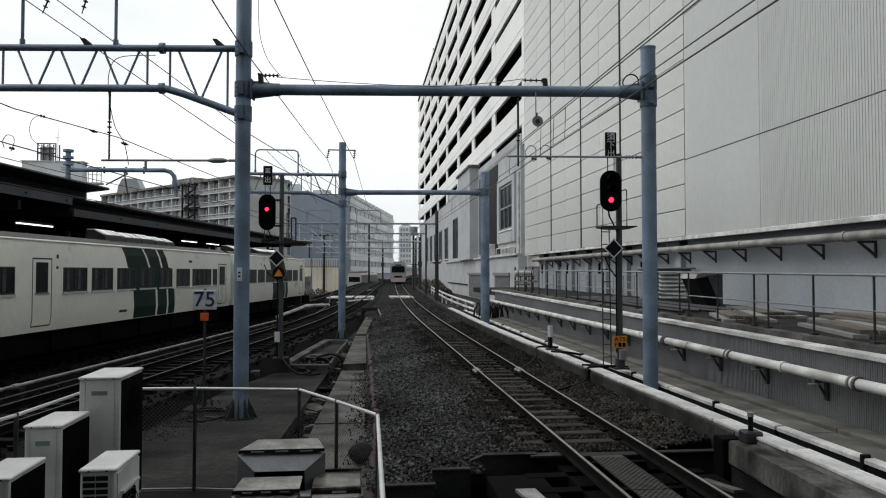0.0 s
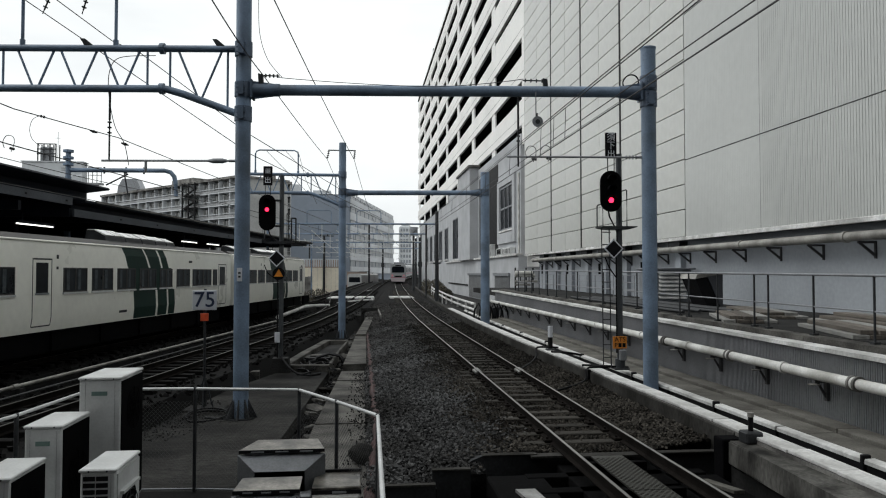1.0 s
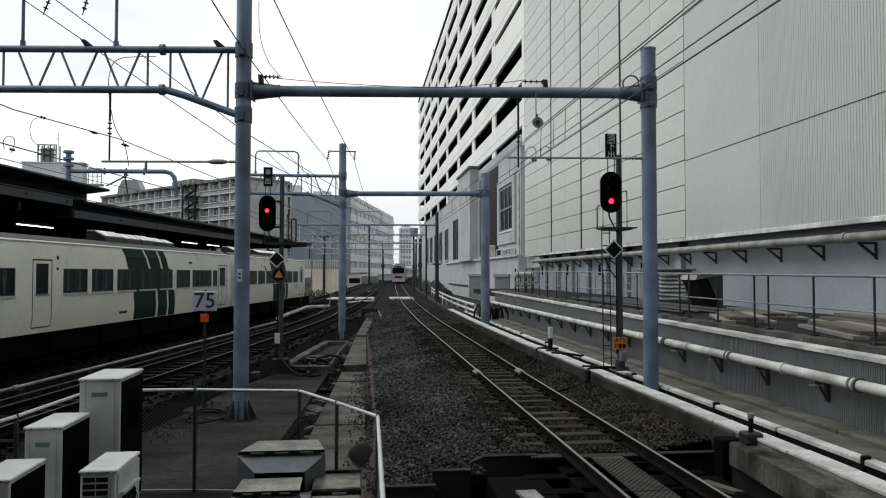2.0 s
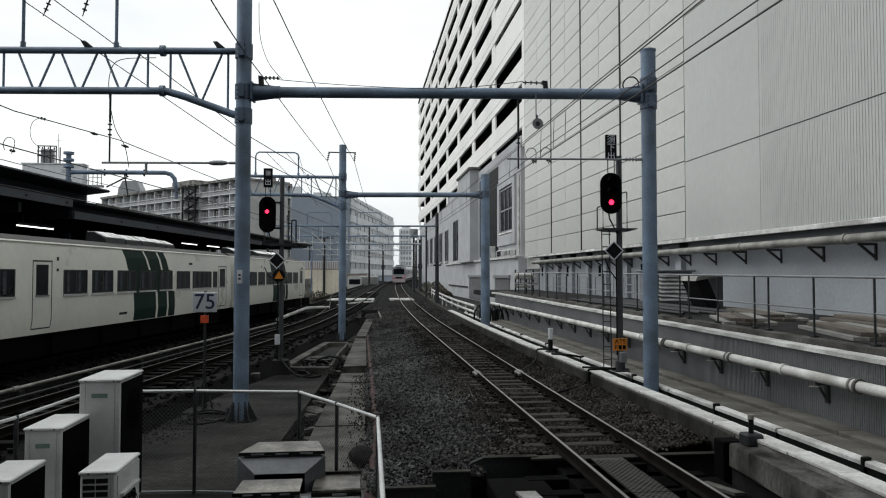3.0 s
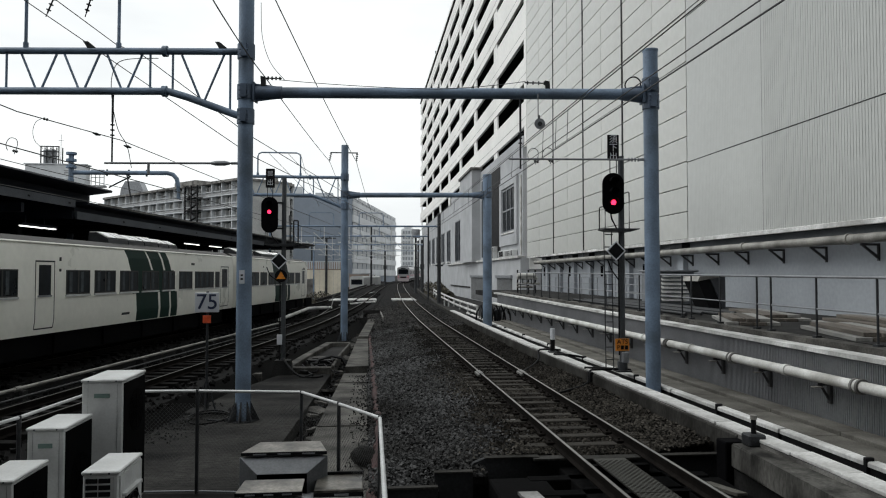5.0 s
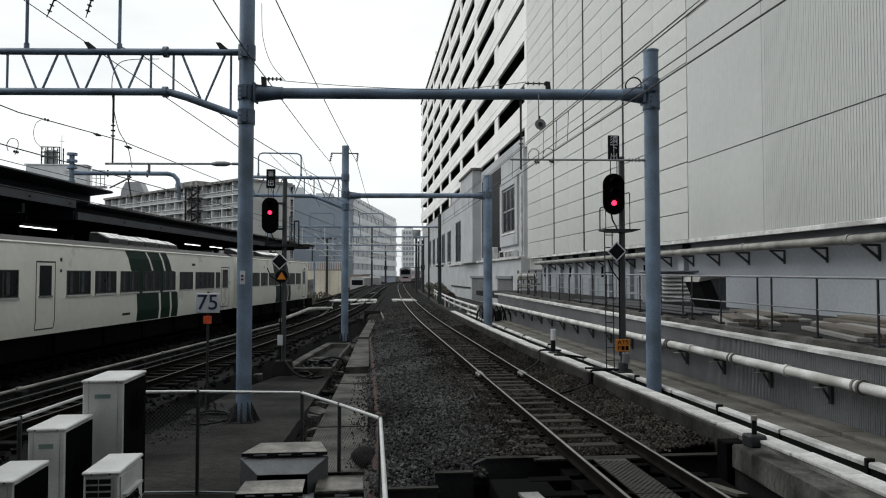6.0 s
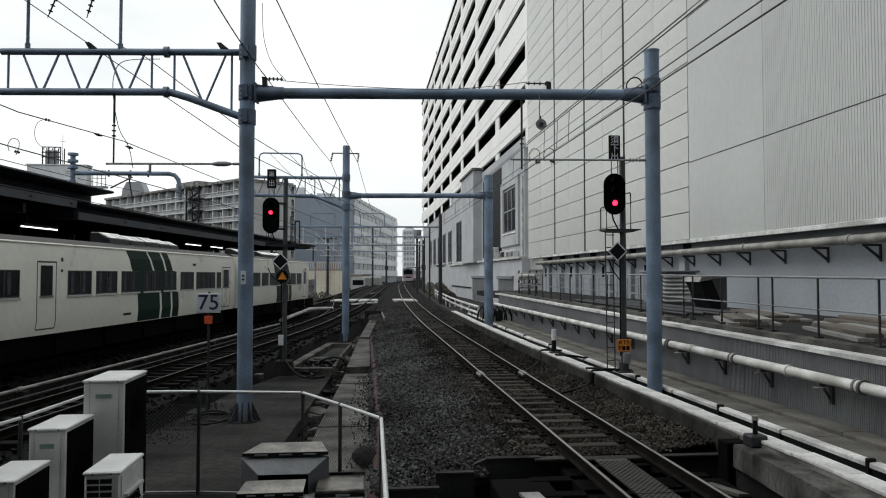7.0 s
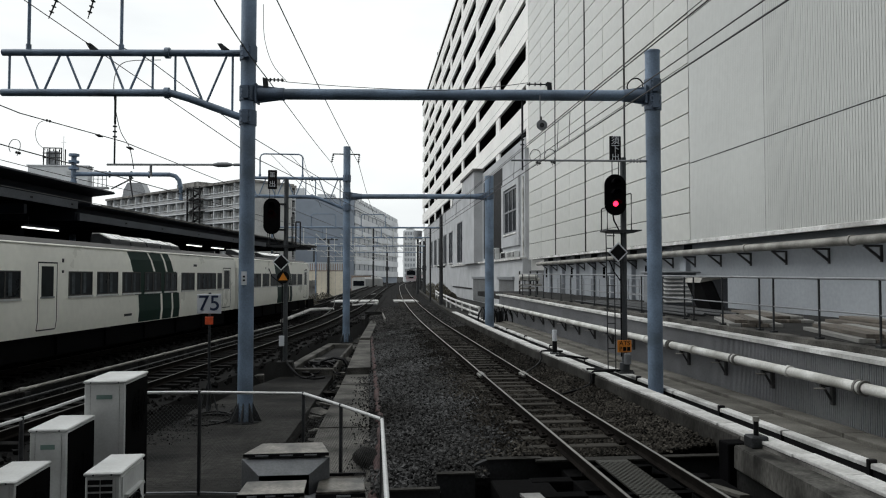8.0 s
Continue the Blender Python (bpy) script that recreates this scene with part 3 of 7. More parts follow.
annex()
for k, (y0, y1, h) in enumerate(((57.5, 61.0, 0.55), (61.3, 63.4, 0.6), (66.2, 69.5, 1.1))):
    t = thing("condenser_unit", SET_BACK @ pose(11.95, y0, 4.0), "small grey condenser unit on the annex ledge", "air conditioner", "condensers on the ledge")
    bm = bmesh.new()
    box(bm, -0.24, 0.2, 0, y1 - y0, 0.0, h, 0.03)
    part("casing", bm, ACWHITE, t)
    for j in range(6):
        boxes("grille", [(-0.26, -0.24, 0.12 + j * (y1 - y0 - 0.3) / 6, 0.3 + j * (y1 - y0 - 0.3) / 6, 0.08, h - 0.08)], BLACK, t)


BRACKET = mat("grey_bracket", (0.05, 0.05, 0.052), 0.7, 0.1, 0.25, 3, 30, 0.05)


# ---- pipes on the building's side ----
def pipe_run(name, x, z0, slope, y0, y1, r, joints, label, brackets, down, step, material=PIPE):
    t = thing(name, pose(x, y0, z0), label, "pipe")
    bm = bmesh.new()
    rod(bm, (0, 0, 0), (0, y1 - y0, slope * (y1 - y0)), r, 20)
    part("pipe_barrel", bm, material, t, "", 40)
    for y in joints:
        bm = bmesh.new()
        rod(bm, (0, y - y0 - 0.05, slope * (y - y0)), (0, y - y0 + 0.05, slope * (y - y0)), r * 1.22, 20)
        part("flange", bm, material, t, "", 40)
    y = brackets
    while y < y1:
        bm = bmesh.new()
        s = y - y0
        z = slope * s
        if down:
            box(bm, -0.03, 0.5, s - 0.025, s + 0.025, z - r - 0.06, z - r)
            prism(bm, [(0.0, z - r - 0.06), (0.46, z - r - 0.42), (0.5, z - r - 0.42), (0.5, z - r - 0.36), (0.09, z - r - 0.06)], "y", s - 0.025, s + 0.025)
            box(bm, 0.45, 0.5, s - 0.03, s + 0.03, z - r - 0.46, z - r)
        else:
            box(bm, -0.05, 0.22, s - 0.02, s + 0.02, z - r - 0.05, z - r)
            box(bm, 0.16, 0.22, s - 0.04, s + 0.04, z - r - 0.36, z - r)
            prism(bm, [(0.0, z - r - 0.05), (0.17, z - r - 0.34), (0.2, z - r - 0.3), (0.04, z - r - 0.05)], "y", s - 0.012, s + 0.012)
        part("bracket", bm, BRACKET, t, "dark steel bracket")
        if not down:
            boxes("shelf_plate", [(-0.16, 0.0, s - 0.09, s + 0.02, z - r - 0.075, z - r - 0.06)], PIPE_OLD, t, "pale bracket shelf")
        y += step
    return t


# Upper pipe's tone holds both dirt and the shade under the cladding.
pipe_run("water_pipe", 13.0, 3.5, -0.001, 6, 55, 0.13, [9, 13.6, 18.5, 24, 31, 40, 48], "fat dirty grey pipe, shade in its tone, on brackets under the cladding", 7, True, 2.2, PIPE_OLD)
pipe_run("water_pipe", 7.84, 0.75, 0.001, 6, 44, 0.09, [8.0, 10.98, 13.0, 15.0, 17.0, 20, 24, 28, 34], "pale pipe clipped along the corrugated wall", 8.2, False, 1.9)
for y in (10.98, 15.0, 18.35):
    bm = bmesh.new()
    rod(bm, (7.84, y - 0.09, 0.755), (7.84, y - 0.04, 0.755), 0.125, 18)
    rod(bm, (7.84, y - 0.04, 0.755), (7.84, y + 0.04, 0.755), 0.10, 18)
    rod(bm, (7.84, y + 0.04, 0.755), (7.84, y + 0.09, 0.755), 0.125, 18)
    solid("pipe_coupling", bm, CONCRETE, "heavy bolted coupling on the pale pipe", "pipe coupling", group="pipe couplings", smooth=40)

# ---- deck railing ----
rl = thing("railing", pose(8.6, 0, 1.34), "dark grey steel railing along the deck's edge", "railing")
posts = [7.5, 9.5, 11.54, 13.22, 14.8, 15.36, 17.04, 18.62, 19.18, 20.7, 22.3, 23.9, 25.5, 27.1, 28.7, 30.3, 31.9, 33.5, 35.1, 36.7, 38.3, 39.9]
for y in posts:
    bm = bmesh.new()
    z = 0.006 * (y - 10)
    rod(bm, (0, y, z - 0.06), (0, y, 1.12 + z), 0.022, 10)
    box(bm, -0.06, 0.06, y - 0.06, y + 0.06, z - 0.05, z + 0.012)
    part("post", bm, STEEL_DARK, rl, "", 40)
for h, r in ((1.13, 0.024), (0.52, 0.016)):
    bm = bmesh.new()
    rod(bm, (0, 7, h - 0.018), (0, 40.5, h + 0.18), r, 10)
    part("rail_bar", bm, GALV, rl, "", 40)
rl = thing("railing", pose(13.0, 20, 1.34), "thin service railing in front of the lower wall", "railing")
for k in range(15):
    bm = bmesh.new()
    rod(bm, (0, 11 + k * 1.5, 0), (0, 11 + k * 1.5, 1.05), 0.022, 8)
    part("post", bm, GALV, rl)
for h in (0.35, 0.7, 1.05):
    bm = bmesh.new()
    rod(bm, (0, 11, h), (0, 32, h), 0.02, 8)
    part("rail_bar", bm, GALV, rl)

# ---- things on the deck ----
t = thing("louvred_cabinet", pose(12.3, 28.2, 1.34), "pale louvred plant cabinet standing on the deck", "cabinet")
boxes("casing", [(-0.55, 0.9, 0.08, 2.0, 0.0, 1.3)], GALV, t, "", 0.02)
for k in range(7):
    bm = bmesh.new()
    prism(bm, [(-0.04, 0.14 + k * 0.16), (0.08, 0.24 + k * 0.16), (0.08, 0.27 + k * 0.16), (-0.04, 0.17 + k * 0.16)], "x", -0.5, 0.62)
    part("slat", bm, CONC_PALE, t)
boxes("cap", [(-0.65, 1.0, -0.1, 2.1, 1.3, 1.38)], GALV, t, "", 0.02)
DUCT = mat("dull_blue_grey_duct", (0.055, 0.058, 0.066), 0.6, 0.1, 0.25, 1.5, 20, 0.05)
t = thing("duct_hood", pose(10.7, 23.6, 1.34), "dark metal duct hood with a slanted black mouth and pale flap", "duct hood")
bm = bmesh.new()
prism(bm, [(0.86, 1.06), (1.4, 1.12), (1.4, 0.06), (1.3, 0.06), (1.26, 0.2)], "y", 0.0, 1.2)
part("hood", bm, DUCT, t)
bm = bmesh.new()
prism(bm, [(0.46, 1.0), (0.88, 1.02), (1.28, 0.2), (1.32, 0.06), (0.86, 0.06)], "y", 0.06, 1.14)
part("throat", bm, BLACK, t, "black slanted duct throat")
bm = bmesh.new()
prism(bm, [(0.42, 0.97), (0.5, 1.13), (1.42, 1.18), (1.42, 1.13), (0.9, 1.06)], "y", -0.02, 1.22)
part("flap", bm, PIPE_OLD, t, "pale sheet flap")
boxes("foot", [(0.88, 0.98, 0.2, 1.0, 0, 0.06), (1.28, 1.38, 0.2, 1.0, 0, 0.06)], BLACK, t)

BOARD = mat("weathered_board", (0.092, 0.08, 0.068), 0.85, 0, 0.3, 1.5, 30, 0.2, each=0.3, stretch=(8, 1, 8))
BOARD_GREY = mat("grey_board", (0.2, 0.197, 0.187), 0.85, 0, 0.2, 1.5, 30, 0.2, each=0.2, stretch=(8, 1, 8))


def board_stack(x, y, turn, rows, label):
    t = thing("board_stack", pose(x, y, 1.34, 0, 0, turn), label, "boards", "boards on the deck")
    rng = random.Random(int(y * 10))
    for i, (w, l, n) in enumerate(rows):
        for k in range(n):
            bm = bmesh.new()
            o = rng.uniform(-.12, .12)
            box(bm, -w * n / 2 + k * w + 0.01, -w * n / 2 + (k + 1) * w - 0.01, -l / 2 + o, l / 2 + o, i * 0.082 + 0.002, i * 0.082 + 0.078, 0.006)
            part("board", bm, BOARD if (i + k) % 3 else BOARD_GREY, t)
    return t


board_stack(9.55, 17.7, -20, [(0.3, 3.0, 4), (0.3, 2.7, 3)], "stack of weathered boards lying on the deck")
board_stack(11.15, 19.7, -14, [(0.32, 4.0, 4), (0.32, 3.6, 3)], "stack of weathered boards lying on the deck")
board_stack(9.7, 13.6, -16, [(0.3, 3.2, 4), (0.3, 3.0, 3)], "stack of boards with rusty tops near the railing")
board_stack(11.3, 15.0, -10, [(0.3, 3.6, 5), (0.3, 3.4, 4), (0.3, 3.0, 2)], "stack of boards with rusty tops near the railing")
t = thing("pipe_bundle", pose(9.3, 20.5, 1.34), "dark thin pipes lying along the deck", "pipes")
for k in range(5):
    bm = bmesh.new()
    rod(bm, (k * 0.5, 0, 0.05 + 0.02 * (k % 2)), (0.3 + k * 0.5, 12.5, 0.05), 0.05, 8)
    part("loose_pipe", bm, STEEL_DARK, t, "", 50)
t = thing("valve_rack", pose(9.7, 46, 1.34), "pale valves and dark pipework at the deck's end", "pipework")
for z, r, x1 in ((1.14, 0.15, 1.15), (0.98, 0.09, 1.3), (0.62, 0.07, 1.45), (0.42, 0.06, 1.0)):
    bm = bmesh.new()
    rod(bm, (0, 0, z), (x1, 0, z), r, 12)
    for x in (0.1, 0.62, x1 - 0.08):
        rod(bm, (x - 0.035, 0, z), (x + 0.035, 0, z), r * 1.35, 12)
    part("pipe_barrel", bm, PIPE if r > 0.08 else PIPE_OLD, t, "", 40)
for x in (0.05, 0.75, 1.2):
    boxes("stand", [(x - .045, x + .045, 0.1, .19, 0, 1.5)], STEEL_DARK, t)
for x in (0.35, 0.9):
    bm = bmesh.new()
    rod(bm, (x, -0.05, 0.62), (x, -0.05, 0.92), 0.03, 8)
    rod(bm, (x, -0.05, 0.9), (x, -0.05, 0.93), 0.12, 14)
    part("valve_wheel", bm, STEEL_DARK, t, "", 40)


# ---- gantries ----
def collar(parent, x, z, r, name="collar"):
    bm = bmesh.new()
    rod(bm, (x, 0, z - 0.16), (x, 0, z + 0.16), r + 0.025, 20)
    box(bm, x - 0.06, x + 0.06, -r - 0.09, r + 0.09, z - 0.14, z + 0.14)
    for k in (-0.1, 0.0, 0.1):
        rod(bm, (x - 0.1, -r - 0.06, z + k), (x + 0.1, -r - 0.06, z + k), 0.018, 6)
    return part(name, bm, STEEL_DARK if name == "band" else CLAMP_BLUE, parent, "bolted clamp collar", 40)


def upright(parent, x, z0, z1, r, feet=True):
    bm = bmesh.new()
    rod(bm, (x, 0, z0), (x, 0, z1), r, 28)
    p = part("post", bm, STEEL_BLUE, parent, "", 40)
    if feet:
        # Foot and fins in dark steel: shade on the blue paint, as colour.
        for k in range(8):
            bm = bmesh.new()
            a = k * math.pi / 4
            c, s = math.cos(a), math.sin(a)
            v = [(x + r * c, r * s, z0 + 0.42), (x + r * c, r * s, z0 + 0.02), (x + (r + 0.2) * c, (r + 0.2) * s, z0 + 0.02)]
            o = Vector((-s, c, 0)) * 0.012
            f = [bm.verts.new(Vector(q) + o) for q in v] + [bm.verts.new(Vector(q) - o) for q in v]
            bm.faces.new(f[:3]), bm.faces.new(f[5:2:-1])
            for i in range(3):
                bm.faces.new((f[i], f[i + 3], f[(i + 1) % 3 + 3], f[(i + 1) % 3]))
            part("fin", bm, STEEL_DARK, p)
        bm = bmesh.new()
        rod(bm, (x, 0, z0 - 0.01), (x, 0, z0 + 0.02), r + 0.14, 20)
        part("base_flange", bm, STEEL_DARK, p, "ribbed foot of the post, shade put into its dark colour")
    return p


def sleeve(parent, x0, x1, z, r):
    """The tapered end of a beam with its webs."""
    bm = bmesh.new()
    d = 1 if x1 > x0 else -1
    rod(bm, (x0, 0, z), (x1, 0, z), r, 18)
    prism(bm, [(x0 - d * 0.05, z - 0.2), (x1, z - 0.12), (x1, z + 0.12), (x0 - d * 0.05, z + 0.2)], "y", -0.025, 0.025)
    box(bm, min(x0, x0 - d * 0.04), max(x0, x0 - d * 0.04), -0.17, 0.17, z - 0.2, z + 0.2)
    return part("beam_sleeve", bm, CLAMP_BLUE, parent, "", 40)


def truss(g, x_end, x_post, z_top, z_bot, drop, pitch, q=1.0):
    bm = bmesh.new()
    rod(bm, (x_end, 0, z_top), (x_post - 0.15 * q, 0, z_top), 0.075, 14)
    part("top_chord", bm, STEEL_BLUE, g, "", 40)
    bm = bmesh.new()
    bent(bm, [(x_end, 0, z_bot), (x_post - 1.75 * q, 0, z_bot), (x_post - 1.55 * q, 0, z_bot - 0.01), (x_post - 1.2 * q, 0, z_bot - 0.12), (x_post - 0.15 * q, 0, z_bot - drop)], 0.08, 14)
    part("bottom_chord", bm, STEEL_BLUE, g, "", 40)
    def strut(a, za, b, zb, r=0.026):
        bm = bmesh.new()
        rod(bm, (a, 0, za), (b, 0, zb), r, 8)
        part("brace", bm, STEEL_BLUE, g)
    strut(x_post - 0.32 * q, z_top, x_post - 0.32 * q, z_bot - drop * 0.85)
    strut(x_post - 0.42 * q, z_top, x_post - 0.835 * q, z_bot - drop * 0.36)
    strut(x_post - 1.336 * q, z_top, x_post - 0.925 * q, z_bot - drop * 0.33)
    strut(x_post - 1.486 * q, z_top, x_post - 1.486 * q, z_bot)
    strut(x_post - 1.943 * q, z_top, x_post - 1.943 * q, z_bot)
    x = x_post - 2.08 * q
    while x > x_end + pitch:
        strut(x, z_top, x - 0.344 * q, z_bot)
        strut(x - 0.424 * q, z_bot, x - 0.765 * q, z_top)
        x -= pitch
    strut(x_end + 0.155, z_top, x_end + 0.155, z_bot)
    for z in (z_top, z_bot):
        bm = bmesh.new()
        rod(bm, (x_post - 1.69 * q, 0, z), (x_post - 1.60 * q, 0, z), 0.12, 16)
        part("joint_flange", bm, STEEL_BLUE, g, "", 40)


def hoop(g, x0, x1, z0, z1, r=0.035):
    bm = bmesh.new()
    c = 0.18
    bent(bm, [(x0, 0, z0), (x0, 0, z1 - c), (x0 + 0.05, 0, z1 - 0.06), (x0 + c, 0, z1), (x1 - c, 0, z1), (x1 - 0.05, 0, z1 - 0.06), (x1, 0, z1 - c), (x1, 0, z0)], r, 10)
    rod(bm, (x0, 0, z0 - 0.05), (x0, 0, z0 + 0.18), r * 1.6, 10)
    rod(bm, (x1, 0, z0 - 0.05), (x1, 0, z0 + 0.18), r * 1.6, 10)
    return part("feeder_hoop", bm, STEEL_BLUE, g, "", 50)


def insulator(bm, a, b, n=4, r=0.05):
    a, b = Vector(a), Vector(b)
    rod(bm, a, b, r * 0.35, 8)
    for k in range(n):
        c = a.lerp(b, (k + 0.5) / n)
        d = (b - a).normalized() * 0.012
        rod(bm, c - d, c + d, r, 12)


g = thing("catenary_gantry", pose(6.25, 15.44, 0, 0, 0, -5.3), "blue-grey painted tubular steel catenary gantry over the tracks", "gantry", "catenary gantries")
p = upright(g, -8.86, -0.6, 10.4, 0.163)
for z in (7.39, 6.5, 5.97):
    collar(p, -8.86, z, 0.163)
boxes("number_plate", [(-8.92, -8.81, -0.185, -0.165, 2.34, 2.63)], SIGNWHITE, p, "small white plate with dark marks")
boxes("plate_mark", [(-8.89, -8.84, -0.19, -0.185, 2.50, 2.54), (-8.89, -8.84, -0.19, -0.185, 2.42, 2.46)], STEEL_DARK, p)
p = upright(g, 0.0, 0.0, 7.46, 0.16, False)
collar(p, 0.0, 6.68, 0.16), collar(p, 0.0, 6.32, 0.16)
bm = bmesh.new()
rod(bm, (0, 0, 7.44), (0, 0, 7.48), 0.172, 24)
part("cap", bm, STEEL_BLUE, p)
bm = bmesh.new()
rod(bm, (-8.12, 0, 6.5), (-0.48, 0, 6.49), 0.118, 24)
part("beam", bm, STEEL_BLUE, g, "", 40)
sleeve(g, -8.64, -8.07, 6.5, 0.138), sleeve(g, -0.2, -0.65, 6.49, 0.138)
truss(g, -14.2, -8.86, 7.4, 6.52, 0.53, 0.925, 1.07)
hoop(g, -13.64, -11.63, 7.4, 8.75)
for a, b in ((-12.98, -13.22), (-12.2, -12.37)):
    bm = bmesh.new()
    rod(bm, (a, 0, 8.75), (b, 0, 8.15), 0.012, 6)
    insulator(bm, (a + (b - a) * 0.25, 0, 8.6), (a + (b - a) * 0.85, 0, 8.24), 3, 0.05)
    part("hanger", bm, STEEL_DARK, g, "dark insulated hanger")
for x, zs in ((-11.74, (6.55, 5.84, 5.5, 4.96)), (-2.87, (6.45, 5.67, 5.35, 4.84))):
    bm = bmesh.new()
    rod(bm, (x, 0, zs[0]), (x, 0, zs[1]), 0.024, 10)
    insulator(bm, (x, 0, zs[1]), (x, 0, zs[2]), 3, 0.045)
    rod(bm, (x, 0, zs[2]), (x, 0, zs[3]), 0.02, 8)
    part("hanger", bm, STEEL_DARK, g, "dark insulated hanger")
bm = bmesh.new()
rod(bm, (-3.12, 0, 5.06), (-0.5, 0, 5.05), 0.022, 8)
insulator(bm, (-0.53, 0, 5.05), (-0.25, 0, 5.05), 4, 0.045)
rod(bm, (-0.25, 0, 5.05), (-0.13, 0, 5.05), 0.03, 8)
part("steady_arm", bm, GALV, g)
bm = bmesh.new()
rod(bm, (-11.9, 0, 4.95), (-9.57, 0, 4.95), 0.024, 8)
rod(bm, (-9.6, 0, 4.95), (-9.5, 0, 4.95), 0.03, 12, 0.055)
rod(bm, (-9.5, 0, 4.95), (-9.3, 0, 4.95), 0.055, 12)
rod(bm, (-9.3, 0, 4.95), (-9.2, 0, 4.95), 0.055, 12, 0.03)
rod(bm, (-9.2, 0, 4.95), (-9.14, 0, 4.95), 0.02, 8)
rod(bm, (-9.16, 0, 4.95), (-9.0, 0, 4.95), 0.03, 8)
rod(bm, (-10.95, 0, 4.95), (-10.95, 0, 4.7), 0.03, 8)
part("steady_arm", bm, GALV, g)
for x, z, a, b in ((-8.47, 6.68, -8.42, -8.08), (-2.26, 6.6, -2.77, -2.28)):
    bm = bmesh.new()
    prism(bm, [(x - 0.05, z - 0.1), (x + 0.05, z - 0.1), (x + 0.03, z + 0.16), (x - 0.07, z + 0.18)], "y", -0.05, 0.05)
    insulator(bm, (a, 0, z + 0.14), (b, 0, z + 0.13), 4, 0.042)
    part("wire_clamp", bm, STEEL_DARK, g)
for x in (-12.26, -9.41):
    bm = bmesh.new()
    prism(bm, [(x - 0.12, 7.60), (x - 0.02, 7.60), (x + 0.15, 7.46), (x - 0.02, 7.44)], "y", -0.06, 0.06)
    part("wire_clamp", bm, STEEL_DARK, g)
bm = bmesh.new()
bent(bm, smooth([(-0.45, 0.05, 6.5), (-0.55, 0.05, 6.7), (-0.45, 0.05, 6.86), (-0.3, 0.05, 6.88), (-0.2, 0.05, 6.76), (-0.25, 0.05, 6.58)]), 0.016, 6)
part("jumper", bm, BLACK, g)
bm = bmesh.new()
rod(bm, (-2.5, -0.14, 6.45), (-2.5, -0.14, 5.9), 0.012, 6)
part("lamp_rod", bm, GALV, g)

t = thing("bell_lamp", pose(3.77, 15.52, 5.79), "round grey warning horn hung beside the wall", "horn")
bm = bmesh.new()
rod(bm, (0, -0.06, 0), (0, 0.10, 0), 0.12, 20, 0.05)
part("bell", bm, GALV, t, "", 40)
bm = bmesh.new()
rod(bm, (0, -0.08, 0), (0, -0.05, 0), 0.05, 12)
rod(bm, (0, 0, 0.05), (0, 0, 0.2), 0.015, 6)
part("hub", bm, STEEL_DARK, t)

g = thing("catenary_gantry", pose(0, 35.5, 0), "blue-grey tubular catenary gantry further along the line", "gantry", "catenary gantries")
p = upright(g, -0.93, -0.62, 8.76, 0.17)
collar(p, -0.93, 7.22, 0.17), collar(p, -0.93, 6.4, 0.17), collar(p, -0.93, 5.8, 0.17)
bm = bmesh.new()
rod(bm, (-1.62, 0, 8.4), (-0.3, 0, 8.4), 0.03, 8)
insulator(bm, (-1.58, 0, 8.38), (-1.66, 0, 8.0), 4, 0.06)
insulator(bm, (-0.34, 0, 8.38), (-0.38, 0, 8.0), 4, 0.06)
part("cross_arm", bm, STEEL_DARK, p)
p = upright(g, 6.0, 0.05, 7.44, 0.22, False)
collar(p, 6.0, 6.45, 0.22)
bm = bmesh.new()
rod(bm, (-0.55, 0, 6.36), (5.6, 0, 6.43), 0.12, 20)
part("beam", bm, STEEL_BLUE, g, "", 40)
sleeve(g, -0.72, -0.2, 6.36, 0.14), sleeve(g, 5.75, 5.3, 6.43, 0.14)
upright(g, -5.68, -0.9, 7.4, 0.15, False)
truss(g, -5.75, -0.93, 7.2, 6.33, 0.55, 0.865)
hoop(g, -5.03, -3.03, 7.2, 8.35)

for k, (y, xl, xr) in enumerate(((60, -7.5, 6.1), (75.5, -8.0, 6.6), (97, -6.5, 7.8), (122, -5.0, 9.6))):
    g = thing("catenary_gantry", pose(0, y, 0), "slender blue-grey catenary gantry far down the line", "gantry", "catenary gantries")
    upright(g, xl, -0.9, 7.2, 0.09, False)
    boxes("post", [(xr - 0.08, xr + 0.08, -0.08, 0.08, -0.5, 7.6)], STEEL_DARK, g)
    bm = bmesh.new()
    rod(bm, (xl, 0, 6.45), (xr, 0, 6.5), 0.07, 12)
    part("beam", bm, STEEL_BLUE, g, "", 40)
    for x in ((-4.4, -0.4) if k < 2 else (-3.0, 1.5)):
        hoop(g, x, x + 1.95, 6.47, 7.56)
    for x in (-5.0, -3.2, -1.2, 0.5, 2.2, 3.9):
        for a, b, r in (((x, 6.4), (x, 5.0), 0.035), ((x - 0.9, 5.15), (x + 0.9, 5.05), 0.03), ((x - 0.8, 5.9), (x + 0.1, 5.1), 0.025)):
            bm = bmesh.new()
            rod(bm, (a[0], 0, a[1]), (b[0], 0, b[1]), r, 6)
            part("steady_arm", bm, RAILPIPE, g)
        for a, b, r in (((x - 0.9, 5.16), (x - 0.45, 5.12), 0.07), ((x - 0.85, 5.95), (x - 0.55, 5.68), 0.06)):
            bm = bmesh.new()
            insulator(bm, (a[0], 0, a[1]), (b[0], 0, b[1]), 4, r)
            part("pale_insulator", bm, PIPE, g, "pale ribbed insulator")

